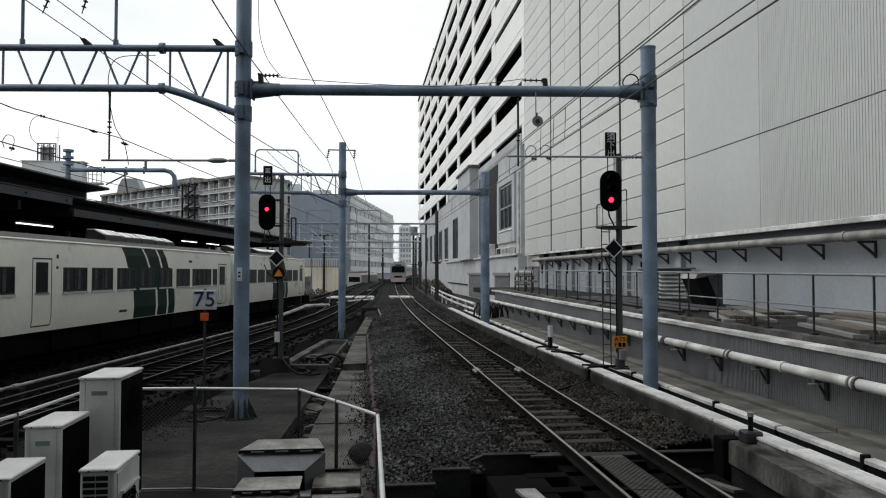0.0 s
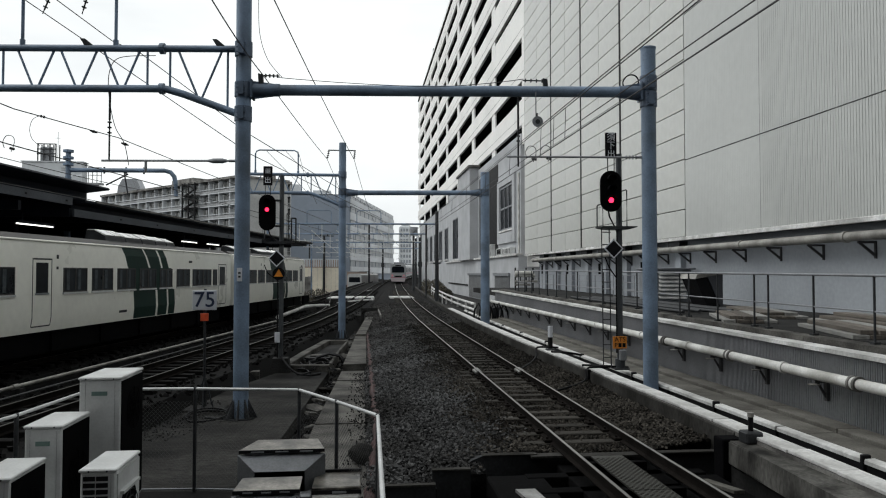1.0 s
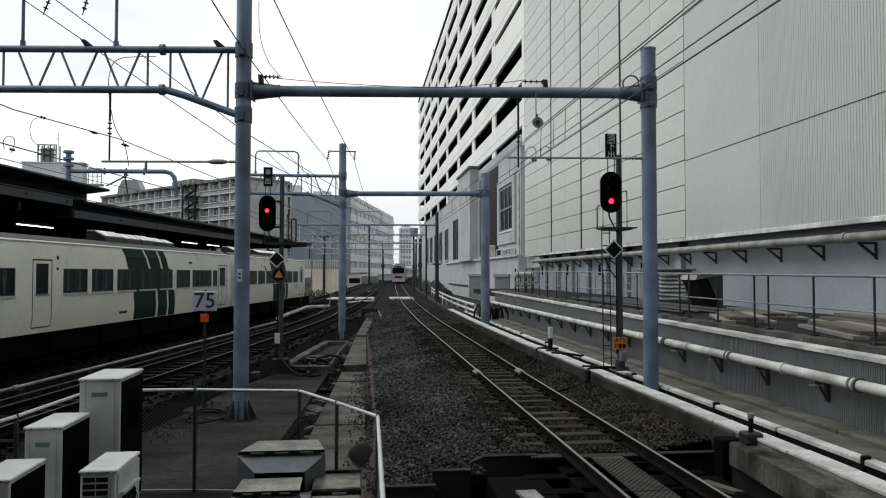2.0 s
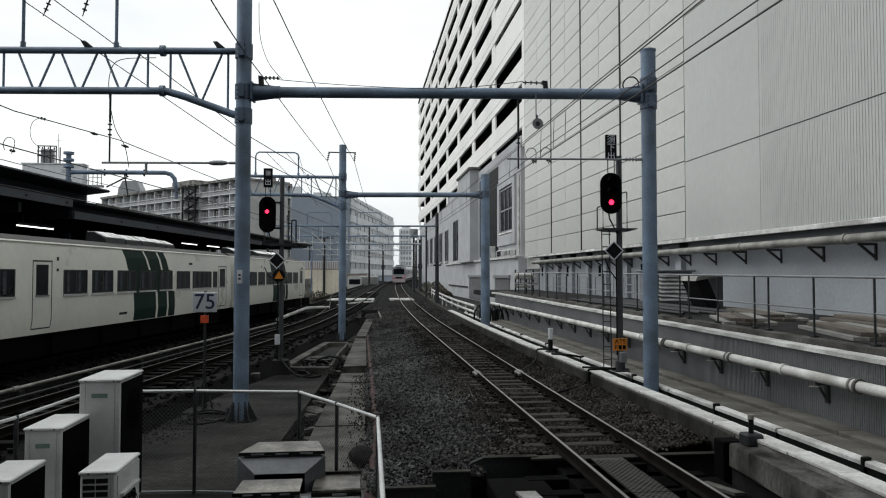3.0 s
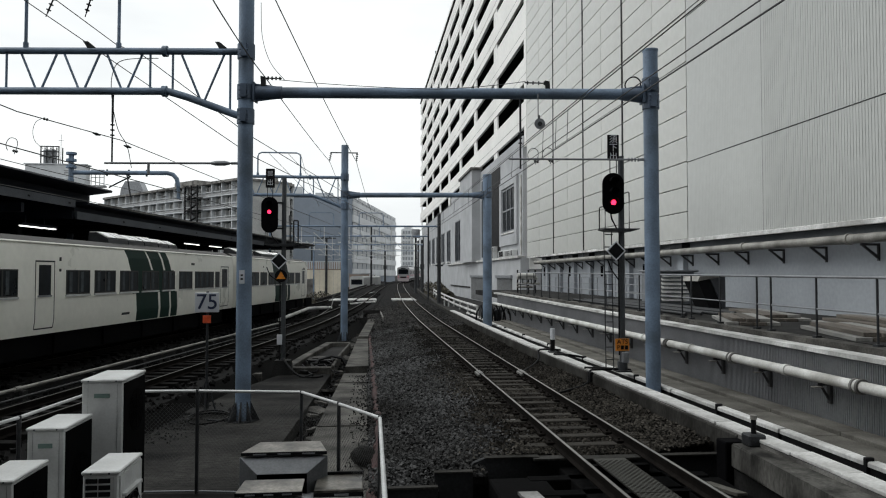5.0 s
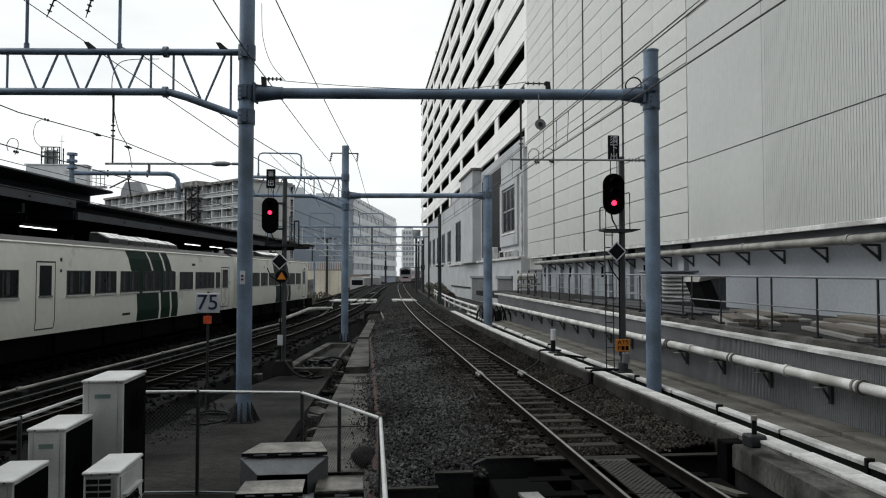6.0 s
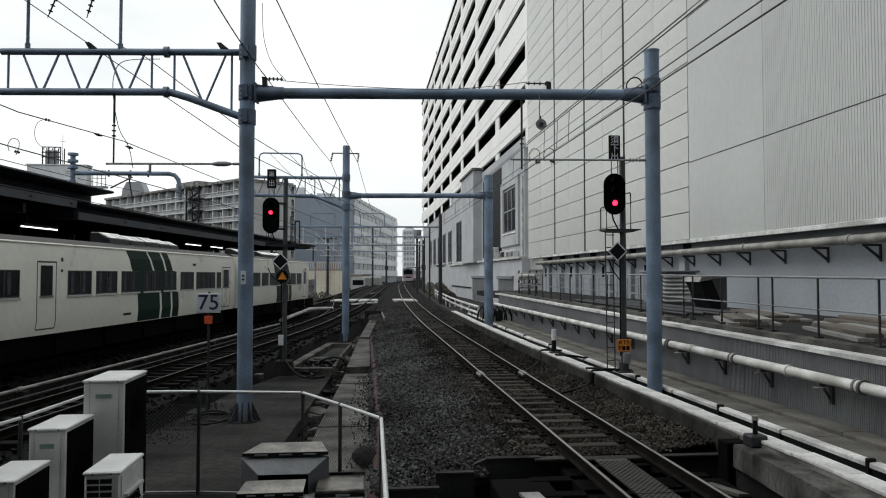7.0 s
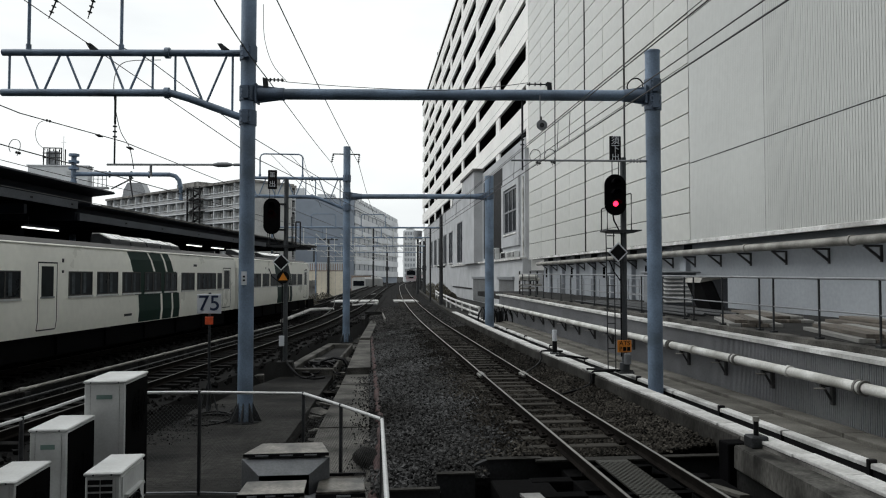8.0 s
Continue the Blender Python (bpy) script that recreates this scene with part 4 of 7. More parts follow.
t = thing("catenary_mast", pose(0, 40, 0), "grey bent tubular mast arm over the platform track", "mast")
bm = bmesh.new()
bent(bm, [(-15.1, 0, 7.86), (-10.35, 0, 7.9), (-10.05, 0, 7.82), (-9.86, 0, 7.6), (-9.78, 0, 7.2), (-9.76, 0, 6.55)], 0.115, 14)
part("bent_arm", bm, STEEL_BLUE, t, "", 40)
bm = bmesh.new()
rod(bm, (-15.2, 0, 7.4), (-15.2, 0, 8.9), 0.13, 12)
for z in (8.15, 8.5, 8.85):
    rod(bm, (-15.2, 0, z - 0.06), (-15.2, 0, z + 0.06), 0.26, 14)
part("insulator", bm, STEEL_BLUE, t, "", 40)
for x in (-13.4, -12.3, -11.4):
    bm = bmesh.new()
    rod(bm, (x, 0, 7.7), (x, 0, 8.05), 0.05, 8)
    part("clamp", bm, STEEL_DARK, t, "", 40)
bm = bmesh.new()
rod(bm, (-15.2, 0, -0.9), (-15.2, 0, 7.5), 0.16, 12)
part("post", bm, STEEL_BLUE, t)
bm = bmesh.new()
rod(bm, (-12.4, 0, 7.8), (-12.2, 0, 6.6), 0.04, 8)
rod(bm, (-13.3, 0, 7.1), (-12.2, 0, 7.7), 0.04, 8)
part("steady_arm", bm, STEEL_DARK, t)


# ---- overhead wires ----
def wire(label, pts, r=0.011, sag=0.0, name="overhead_wire"):
    bm = bmesh.new()
    if "loop" in label:
        pts = smooth(pts, 6)
    out = []
    for a, b in zip(pts, pts[1:]):
        for k in range(8):
            u = k / 8
            p = Vector(a).lerp(Vector(b), u)
            p.z -= sag * 4 * u * (1 - u)
            out.append(p)
    out.append(Vector(pts[-1]))
    bent(bm, out, r, 5)
    return solid(name, bm, WIRE, label, "wire", group="overhead wires")


def over_main(z, off, y0, y1, step=6):
    return [(x + off, y, z) for x, y in curve_points(MAIN, 1.0) if y0 <= y <= y1 and (int(y) - 2) % step == 0]


wire("contact wire hung over the main track", over_main(4.89, 0.0, 2, 200), 0.010)
wire("second contact wire hung over the main track", over_main(5.03, 0.0, 2, 60), 0.008)
wire("messenger wire above the main track's contact wire", over_main(5.44, 0.0, 2, 200), 0.009)
wire("thin wire above the main track", over_main(5.49, 0.0, 2, 60), 0.006)
for y in (12.6, 13.4, 14.4, 17.5, 21, 25, 29, 33):
    wire("thin dropper between the messenger and contact wires", [(3.58, y, 5.44), (3.56, y, 4.9)], 0.006, 0, "dropper_wire")
wire("feeder wire hung from the tall posts", [(-2.6, 0, 8.1), (-1.92, 16.20, 8.49), (-0.38, 35.5, 7.98), (0.51, 58, 7.6), (2.5, 97, 7.3)], 0.014, 0.1)
wire("feeder wire hung from the tall posts", [(-2.8, 0, 7.4), (-2.4, 12, 6.9), (-2.15, 16.22, 6.83), (-1.66, 35.5, 7.97), (-1.0, 60, 7.5)], 0.012, 0.05)
wire("span wire running along the gantry beam", [(-1.84, 16.19, 6.78), (1.5, 15.6, 6.52), (3.51, 15.70, 6.77)], 0.008, 0.03)
wire("loose looping jumper wire beside the post", [(-2.26, 16.23, 8.49), (-2.23, 16.23, 7.75), (-2.05, 16.21, 7.17), (-1.73, 16.18, 6.77)], 0.007)
def left(lat, a, z):
    return tuple(LEFT @ Vector((lat, a, z)))


wire("messenger wire over the second track", [left(-7.26, 5, 5.3), left(-7.26, 11.4, 5.14), left(-7.26, 14.9, 5.32), left(-7.26, 18.9, 5.28), left(-7.5, 40, 5.22), left(-7.6, 60, 5.2)], 0.010)
wire("contact wire over the second track", [left(-8.29, 5, 4.9), left(-8.29, 12.9, 4.84), left(-8.2, 40, 4.9), left(-8.3, 60, 4.9)], 0.012)
wire("contact wire over the platform track", [(-13.5, 6, 5.13), (-11, 18, 5.13), (-7.5, 40, 5.05), (-4.9, 60, 5.0), (-0.7, 120, 5.0)], 0.012)
wire("messenger wire over the platform track", [(-13.5, 6, 6.2), (-11, 18, 5.9), (-7.5, 40, 6.2), (-4.9, 60, 6.1), (-0.7, 120, 6.0)], 0.012, 0.2)
wire("diagonal pull-off wire from the truss", [(-6.9, 13.5, 8.0), (-5.96, 16.58, 7.54), (-5.57, 16.54, 7.26), (-2.6, 17.5, 5.3), (1.0, 35.5, 5.1)], 0.010)
wire("diagonal pull-off wire from the truss", [(-6.4, 13.5, 8.1), (-5.39, 16.52, 7.55), (-4.80, 16.47, 7.30), (-2.6, 17.0, 5.7), (0.5, 35.5, 5.6)], 0.010)
wire("hanging guy wire with small insulators", [(-3.03, 35.5, 8.3), (-2.7, 36, 7.0), (-2.2, 36.5, 5.9)], 0.010)
wire("wire from the hoop towards the far gantry", [(-4.5, 35.5, 8.3), (-3.2, 48, 7.4), (-1.8, 60, 7.5)], 0.012)
wire("wire from the hoop towards the far gantry", [(-3.6, 35.5, 8.3), (-2.0, 48, 7.3), (-0.4, 60, 7.5)], 0.012)
wire("looped jumper under the truss", [(-4.47, 16.44, 7.25), (-5.24, 16.51, 7.20), (-5.46, 16.53, 6.89), (-5.46, 16.53, 6.35), (-5.33, 16.52, 5.71), (-5.12, 16.50, 5.32), (-5.02, 16.49, 4.85)], 0.009)
for x, y, z, curl in ((-6.94, 16.67, 5.92, False), (-7.58, 16.73, 5.22, True), (3.68, 15.68, 5.02, True), (4.00, 15.65, 5.03, True)):
    bm = bmesh.new()
    if curl:
        bent(bm, smooth([(x - 0.1, y, z), (x - 0.13, y, z + 0.14), (x - 0.05, y, z + 0.27), (x + 0.08, y, z + 0.24), (x + 0.1, y, z + 0.1), (x + 0.04, y, z - 0.08)]), 0.008, 6)
    else:
        bent(bm, smooth([(x, y, z), (x - 0.14, y, z - 0.08), (x - 0.2, y, z - 0.28), (x - 0.15, y, z - 0.5), (x + 0.02, y, z - 0.66)]), 0.006, 6)
    insulator(bm, (x, y, z), (x + 0.12, y, z - 0.03), 2, 0.03)
    solid("jumper_loop", bm, WIRE, "small looped jumper clamped to a wire", "wire", group="jumper loops")
for x, z in ((-5.76, 5.58), (-5.11, 5.32)):
    bm = bmesh.new()
    rod(bm, (x - 0.08, 16.5, z + 0.015), (x, 16.5, z - 0.01), 0.012, 8, 0.035)
    rod(bm, (x, 16.5, z - 0.01), (x + 0.08, 16.5, z - 0.035), 0.035, 8, 0.012)
    solid("wire_fitting", bm, STEEL_DARK, "dark strain fitting on the messenger wire", "wire fitting", group="wire fittings")


# ---- signals ----
POLE_GREY = mat("dark_galvanised_pole", (0.06, 0.066, 0.072), 0.55, 0.25, 0.3, 1.5, 30, 0.06)


def text_part(body, size, x, y, z, parent, material, name="lettering"):
    c = bpy.data.curves.new(name, "FONT")
    c.body, c.size, c.extrude, c.align_x, c.align_y = body, size, 0.003, "CENTER", "CENTER"
    ob = new(name, c)
    c.materials.append(material)
    ob.matrix_basis = pose(x, y, z, 90, 0, 0)
    ob.parent = parent
    return ob


LAMPS = []


def oval(bm, w, h, y0, y1, cx, cz, n=14):
    r = w / 2
    o = [(cx + r * math.cos(a), cz + h / 2 - r + r * math.sin(a)) for a in [math.pi * k / n for k in range(n + 1)]]
    o += [(cx - r * math.cos(a), cz - h / 2 + r - r * math.sin(a)) for a in [math.pi * k / n for k in range(n + 1)]]
    prism(bm, o, "y", y0, y1)


def signal(name, m, z0, head, lamp_z, pole_dx, pole_top, plate, diamond, label, turning=False):
    """Local: x to the right of the head's middle, z above the rails."""
    t = thing(name, m, label, "signal", "track signals")
    w, zt, zb = head
    bm = bmesh.new()
    rod(bm, (pole_dx, 0.22, z0), (pole_dx, 0.22, pole_top), 0.072, 16)
    rod(bm, (pole_dx, 0.22, z0), (pole_dx, 0.22, z0 + 0.25), 0.12, 16)
    part("pole", bm, POLE_GREY, t, "", 40)
    bm = bmesh.new()
    oval(bm, w, zt - zb, -0.03, 0.0, 0, (zt + zb) / 2)
    b = part("backboard", bm, BLACK_AND_SHADE, t, "black oval backboard")
    bm = bmesh.new()
    box(bm, -0.13, 0.13, 0.0, 0.2, zb + 0.12, zt - 0.12, 0.02)
    part("housing", bm, BLACK, b)
    for k, z in enumerate((lamp_z + 0.5, lamp_z + 0.25, lamp_z)):
        if z > zt - 0.1:
            continue
        bm = bmesh.new()
        rod(bm, (0, -0.05, z), (0, -0.03, z), 0.062, 20)
        lens = part("lens", bm, REDLAMP if k == 2 and not turning else BLACK_AND_SHADE, b, "lit red lens" if k == 2 and not turning else "dark unlit lens")
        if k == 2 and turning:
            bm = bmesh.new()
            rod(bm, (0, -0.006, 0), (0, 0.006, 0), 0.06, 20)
            lamp = part("lamp_disc", bm, REDLAMP, lens, "red lamp disc turned away in place of the light fading")
            lamp.data.materials.append(BLACK_AND_SHADE)
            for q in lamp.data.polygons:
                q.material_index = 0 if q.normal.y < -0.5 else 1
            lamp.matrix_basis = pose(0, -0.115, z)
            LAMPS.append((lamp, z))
        bm = bmesh.new()
        for j in range(9):
            a = math.pi * (j / 8)
            a2 = math.pi * ((j + 1) / 8)
            if j == 8:
                break
            p = [(0.1 * math.cos(q), yy, z + 0.1 * math.sin(q)) for q in (a, a2) for yy in (-0.03, -0.2)]
            vs = [bm.verts.new(q) for q in (p[0], p[1], p[3], p[2])]
            bm.faces.new(vs)
        bmesh.ops.remove_doubles(bm, verts=bm.verts, dist=0.001)
        bmesh.ops.solidify(bm, geom=list(bm.faces), thickness=0.008)
        part("hood", bm, BLACK_AND_SHADE, lens)
    bm = bmesh.new()
    box(bm, -0.1, pole_dx, 0.12, 0.2, zt - 0.2, zt - 0.14)
    box(bm, -0.1, pole_dx, 0.12, 0.2, zb + 0.12, zb + 0.18)
    part("arm", bm, STEEL_DARK, t)
    x0, x1, za, zb2, lines = plate
    bm = bmesh.new()
    box(bm, x0, x1, -0.02, 0.02, za, zb2, 0.01)
    pl = part("name_plate", bm, BLACK, t, "black plate with pale lettering")
    for kind, zz in lines:
        if kind:
            text_part(kind, 0.21, (x0 + x1) / 2, -0.026, zz, pl, SIGNWHITE)
        else:
            bm = bmesh.new()
            for dz in (-0.06, -0.02, 0.02, 0.06):
                box(bm, (x0 + x1) / 2 - 0.075, (x0 + x1) / 2 + 0.075, -0.028, -0.02, zz + dz - 0.01, zz + dz + 0.01)
            box(bm, (x0 + x1) / 2 - 0.012, (x0 + x1) / 2 + 0.012, -0.028, -0.02, zz - 0.07, zz + 0.07)
            part("lettering", bm, SIGNWHITE, pl)
    bm = bmesh.new()
    for x in (x0 + 0.06, x1 - 0.06):
        rod(bm, (x, 0, zt - 0.05), (x, 0, za), 0.012, 6)
    part("plate_stay", bm, STEEL_DARK, t)
    # ledge with its guard
    zl = zb - 0.37
    bm = bmesh.new()
    prism(bm, [(-0.18, zl + 0.01), (0.0, zl - 0.03), (pole_dx + 0.2, zl - 0.04), (pole_dx + 0.42, zl + 0.02), (pole_dx + 0.42, zl + 0.04), (-0.18, zl + 0.04)], "y", 0.1, 0.62)
    part("ledge", bm, STEEL_DARK, t)
    for x, h in ((-0.15, 0.55), (pole_dx + 0.17, 0.9)):
        bm = bmesh.new()
        bent(bm, [(x, 0.14, zl), (x, 0.14, zl + h), (x, 0.2, zl + h + 0.03), (x, 0.52, zl + h + 0.03), (x, 0.58, zl + h), (x, 0.58, zl)], 0.016, 6)
        part("guard_rail", bm, STEEL_DARK, t)
    # diamond marker
    dx, dz, s = diamond
    bm = bmesh.new()
    prism(bm, [(dx - s, dz), (dx, dz - s), (dx + s, dz), (dx, dz + s)], "y", -0.05, -0.03)
    d = part("diamond", bm, SIGNWHITE, t, "black diamond marker with a white edge")
    s2 = s * 0.82
    bm = bmesh.new()
    prism(bm, [(dx - s2, dz), (dx, dz - s2), (dx + s2, dz), (dx, dz + s2)], "y", -0.055, -0.048)
    part("diamond_face", bm, BLACK, d)
    bm = bmesh.new()
    box(bm, dx - 0.03, pole_dx, -0.03, 0.2, dz - 0.04, dz + 0.04)
    part("diamond_stay", bm, STEEL_DARK, d)
    bm = bmesh.new()
    bent(bm, [(0.0, 0.2, zb + 0.1), (0.05, 0.24, zb - 0.1), (pole_dx - 0.05, 0.2, zl - 0.1), (pole_dx - 0.1, 0.15, dz - 0.2), (pole_dx - 0.1, 0.15, z0 + 0.4)], 0.02, 6)
    bent(bm, [(-0.1, 0.15, dz - 0.2), (0.0, 0.15, dz - 0.45), (pole_dx - 0.1, 0.15, dz - 0.7)], 0.016, 6)
    part("cable", bm, BLACK, t)
    return t


sg = signal("signal", pose(5.93, 17.02, 0), 0.2, (0.53, 4.97, 3.98), 4.26, 0.28, 5.41, (-0.13, 0.15, 5.27, 5.89, (("須", 5.77), ("下", 5.57), ("出", 5.36))), (0.05, 3.1, 0.24), "black oval track signal showing red on a galvanised pole")
bm = bmesh.new()
for x in (-0.17, 0.02):
    rod(bm, (x, 0.1, 0.25), (x + 0.02, 0.25, 3.6), 0.014, 6)
part("ladder_stile", bm, STEEL_DARK, sg)
for k in range(11):
    bm = bmesh.new()
    rod(bm, (-0.17, 0.12, 0.5 + k * 0.3), (0.03, 0.12, 0.5 + k * 0.3), 0.012, 6)
    part("rung", bm, STEEL_DARK, sg)
bm = bmesh.new()
box(bm, 0.055, 0.395, 0.06, 0.09, 0.71, 1.0, 0.005)
pl = part("amber_plate", bm, AMBER, sg, "amber plate lettered ATS over a second line")
text_part("ATS", 0.155, 0.225, 0.055, 0.925, pl, BLACK)
text_part("P", 0.14, 0.125, 0.055, 0.79, pl, BLACK)
boxes("lettering_bar", [(0.185, 0.26, 0.05, 0.06, 0.745, 0.84), (0.285, 0.36, 0.05, 0.06, 0.745, 0.84)], BLACK, pl)
boxes("junction_box", [(0.22, 0.38, 0.02, 0.14, 0.42, 0.68)], GALV, sg, "", 0.02)
boxes("pole_sleeve", [(0.2, 0.36, 0.13, 0.31, 0.24, 0.42)], BLACK, sg, "black wrapped foot of the pole", 0.02)
boxes("base_plate", [(0.1, 0.46, 0.04, 0.4, 0.2, 0.24)], STEEL_DARK, sg, "", 0.01)

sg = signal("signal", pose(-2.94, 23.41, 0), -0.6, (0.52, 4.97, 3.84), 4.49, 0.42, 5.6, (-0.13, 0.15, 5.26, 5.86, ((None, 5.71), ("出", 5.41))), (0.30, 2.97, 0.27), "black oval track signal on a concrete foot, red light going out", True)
bm = bmesh.new()
prism(bm, [(0.08, -0.62), (0.74, -0.62), (0.66, -0.15), (0.18, -0.15)], "y", 0.0, 0.5)
part("concrete_foot", bm, CONC_DARK, sg, "dark concrete foot")
bm = bmesh.new()
rod(bm, (0.36, 0.02, 2.49), (0.36, 0.05, 2.49), 0.19, 24)
w = part("round_plate", bm, BLACK, sg, "black round plate with an amber triangle")
bm = bmesh.new()
prism(bm, [(0.22, 2.40), (0.50, 2.40), (0.36, 2.64)], "y", 0.008, 0.02)
part("triangle", bm, AMBER, w)
bm = bmesh.new()
box(bm, 0.24, 0.40, 0.08, 0.12, 0.34, 0.66, 0.005)
part("small_plate", bm, SIGNWHITE, sg, "small white plate with dark marks")
bm = bmesh.new()
for x, w2 in ((0.72, 0.03), (0.86, 0.03)):
    rod(bm, (x, 0.25, 3.45), (x, 0.25, 4.25), 0.025, 6)
rod(bm, (0.72, 0.25, 4.25), (0.86, 0.25, 4.25), 0.025, 6)
part("side_frame", bm, STEEL_DARK, sg)
t = thing("speed_sign", pose(-3.57, 17.36, -0.6), "white speed sign lettered 75 on a thin dark post", "sign")
bm = bmesh.new()
rod(bm, (0, 0.04, 0), (0, 0.04, 2.75), 0.03, 10)
for a in (-0.22, 0.22):
    rod(bm, (a, 0.0, 0), (0, 0.04, 0.75), 0.02, 6)
    rod(bm, (0, a + 0.04, 0), (0, 0.04, 0.7), 0.02, 6)
part("post", bm, STEEL_DARK, t)
boxes("plate", [(-0.27, 0.27, -0.02, 0.0, 2.27, 2.72)], SIGNWHITE, t, "white plate with dark blue numerals", 0.01)
text_part("75", 0.49, 0.0, -0.024, 2.495, t, SIGNBLUE, "numerals").data.offset = 0.003
boxes("orange_plate", [(-0.09, 0.09, -0.03, 0.0, 2.02, 2.2)], ORANGE, t, "small square orange plate", 0.008)
bm = bmesh.new()
box(bm, -0.42, 0.5, -0.3, 0.35, -0.02, 0.05, 0.02)
part("foot_slab", bm, CONC_DARK, t)

# ---- concrete yard beside the main track ----
def slab(name, outline, z0, z1, material, label):
    bm = bmesh.new()
    prism(bm, outline, "z", z0, z1)
    return solid(name, bm, material, label, "concrete slab", "structure")


slab("slab", [(-3.9, 9.7), (-1.62, 9.7), (-1.5, 14.2), (-1.02, 23.55), (-2.6, 23.55), (-5.0, 15.0)], -0.9, -0.6, SLAB_STAIN, "dark stained concrete slab under the post")
for k in range(7):
    ya, yb = 9.3 + k * 2.04, 9.3 + k * 2.04 + 2.0
    def edge(y):
        return -1.05 + (y - 9.3) * 0.0102 if y < 14.2 else -1.0 + (y - 14.2) * 0.041
    slab("slab", [(edge(ya), ya), (0.08, ya), (0.1, yb), (edge(yb), yb)], -0.9, -0.58 - 0.008 * (k % 3), CONC_YARD, "worn concrete walkway slab beside the ballast")
slab("slab", [(-0.58, 23.75), (0.16, 23.9), (0.2, 34), (-0.28, 34)], -0.9, -0.40, CONC_YARD, "raised walkway slab with a dark riser")
slab("slab", [(-0.25, 34.1), (0.2, 34.1), (0.75, 47), (0.3, 47)], -0.9, -0.30, CONC_YARD, "raised walkway slab further along")
t = thing("cable_pit", pose(0, 0, 0), "shallow concrete cable pit with a raised worn rim", "cable pit", "", "structure")
for pts, w in (([(-2.42, 23.95), (-1.02, 23.8)], 0.16), ([(-2.42, 24.3), (-2.1, 27.5), (-1.52, 32.3)], 0.15), ([(-1.62, 32.45), (-0.58, 32.3)], 0.14), ([(-1.0, 24.2), (-0.86, 28.0), (-0.6, 32.0)], 0.05)):
    bm = bmesh.new()
    sweep(bm, [(x, y, 0) for x, y in pts], [(-w, -0.9), (-w, -0.43), (-w + 0.02, -0.41), (w - 0.02, -0.41), (w, -0.43), (w, -0.9)])
    part("rim", bm, CONC_YARD, t)
boxes("pit_floor", [(-2.3, -0.75, 27.5, 32.2, -0.9, -0.585)], CONC_DARK, t)
t = thing("junction_box", pose(-1.5, 26.3, -0.6), "low cable junction box with a pale lid in the pit", "junction box")
boxes("body", [(-0.42, 0.42, -0.3, 0.5, 0, 0.16)], BLACK, t, "", 0.02)
boxes("lid", [(-0.3, 0.36, 0.05, 0.55, 0.16, 0.2), (-0.45, -0.32, -0.3, 0.1, 0.16, 0.18)], CONC_YARD, t, "pale worn lid", 0.01)
bm = bmesh.new()
sweep(bm, [(x, y, 0) for x, y in [(-4.7, 22.6), (-3.05, 22.75)]], [(-0.18, -0.9), (-0.18, -0.44), (0.18, -0.44), (0.18, -0.9)])
solid("cable_duct", bm, CONC_YARD, "worn concrete cable duct lids on the ground", "cable duct", "structure")
rng = random.Random(40)
t = thing("broken_lids", pose(0, 0, 0), "broken concrete trough lids fallen into the open gutter", "rubble", "", "structure")
for k in range(26):
    y = 14.5 + k * 1.05 + rng.uniform(-0.3, 0.3)
    x = -1.26 + (y - 10) * 0.036 + rng.uniform(-0.16, 0.16)
    bm = bmesh.new()
    w, d = rng.uniform(0.08, 0.2), rng.uniform(0.1, 0.3)
    prism(bm, [(-w, -d * 0.8), (w * 0.7, -d), (w, d * 0.5), (w * 0.2, d), (-w * 0.9, d * 0.8)], "z", -0.03, 0.03)
    q = part("lid_fragment", bm, CONC_YARD, t)
    q.matrix_basis = pose(x, y, -0.70 + rng.uniform(-0.04, 0.06), rng.uniform(-14, 14), rng.uniform(-18, 18), rng.uniform(0, 360))
t = thing("concrete_box", pose(0.75, 47, 0), "open concrete pit box with a pale rim", "pit box")
boxes("side", [(-1.0, -0.8, 0, 6, -0.9, -0.2)], CONC_DARK, t)
boxes("rim", [(0.4, 0.48, -1.5, 6, -0.9, -0.08)], CONCRETE, t, "pale worn concrete rim")
boxes("back", [(-0.8, 0.4, 5.8, 6, -0.9, 0.0)], CONC_DARK, t)
bm = bmesh.new()
rng = random.Random(63)
line = [(0.30 - 0.047 * max(0, 14 - y) + rng.uniform(-0.03, 0.03), y, -0.43) for y in np.arange(7.5, 36, 0.16)]
bent(bm, line, [rng.uniform(0.04, 0.085) for p in line], 9)
solid("red_hose", bm, mat("faded_red_hose", (0.036, 0.011, 0.0105), 0.8, 0, 0.35, 2, 30, 0.2), "faded dark red lumpy hose along the ballast edge", "hose", smooth=60)

rng = random.Random(11)
for k in range(7):
    bm = bmesh.new()
    x, y = rng.uniform(-1.9, -1.0), rng.uniform(21.5, 27)
    pts = [(x + 0.3 * math.cos(q * 0.9 + k), y + 0.8 * math.sin(q * 0.6 + k) , -0.52 + 0.05 * math.sin(q * 2.1)) for q in range(8)]
    bent(bm, pts, 0.03, 6)
    solid("cable", bm, BLACK, "black cable coiled on the ground beside the signal", "cable", group="ground cables", smooth=60)
bm = bmesh.new()
bent(bm, [(-3.3, 16.2, -0.56), (-2.9, 16.0, -0.55), (-2.75, 16.5, -0.55), (-2.9, 17.1, -0.56), (-3.4, 17.0, -0.55)], 0.025, 6)
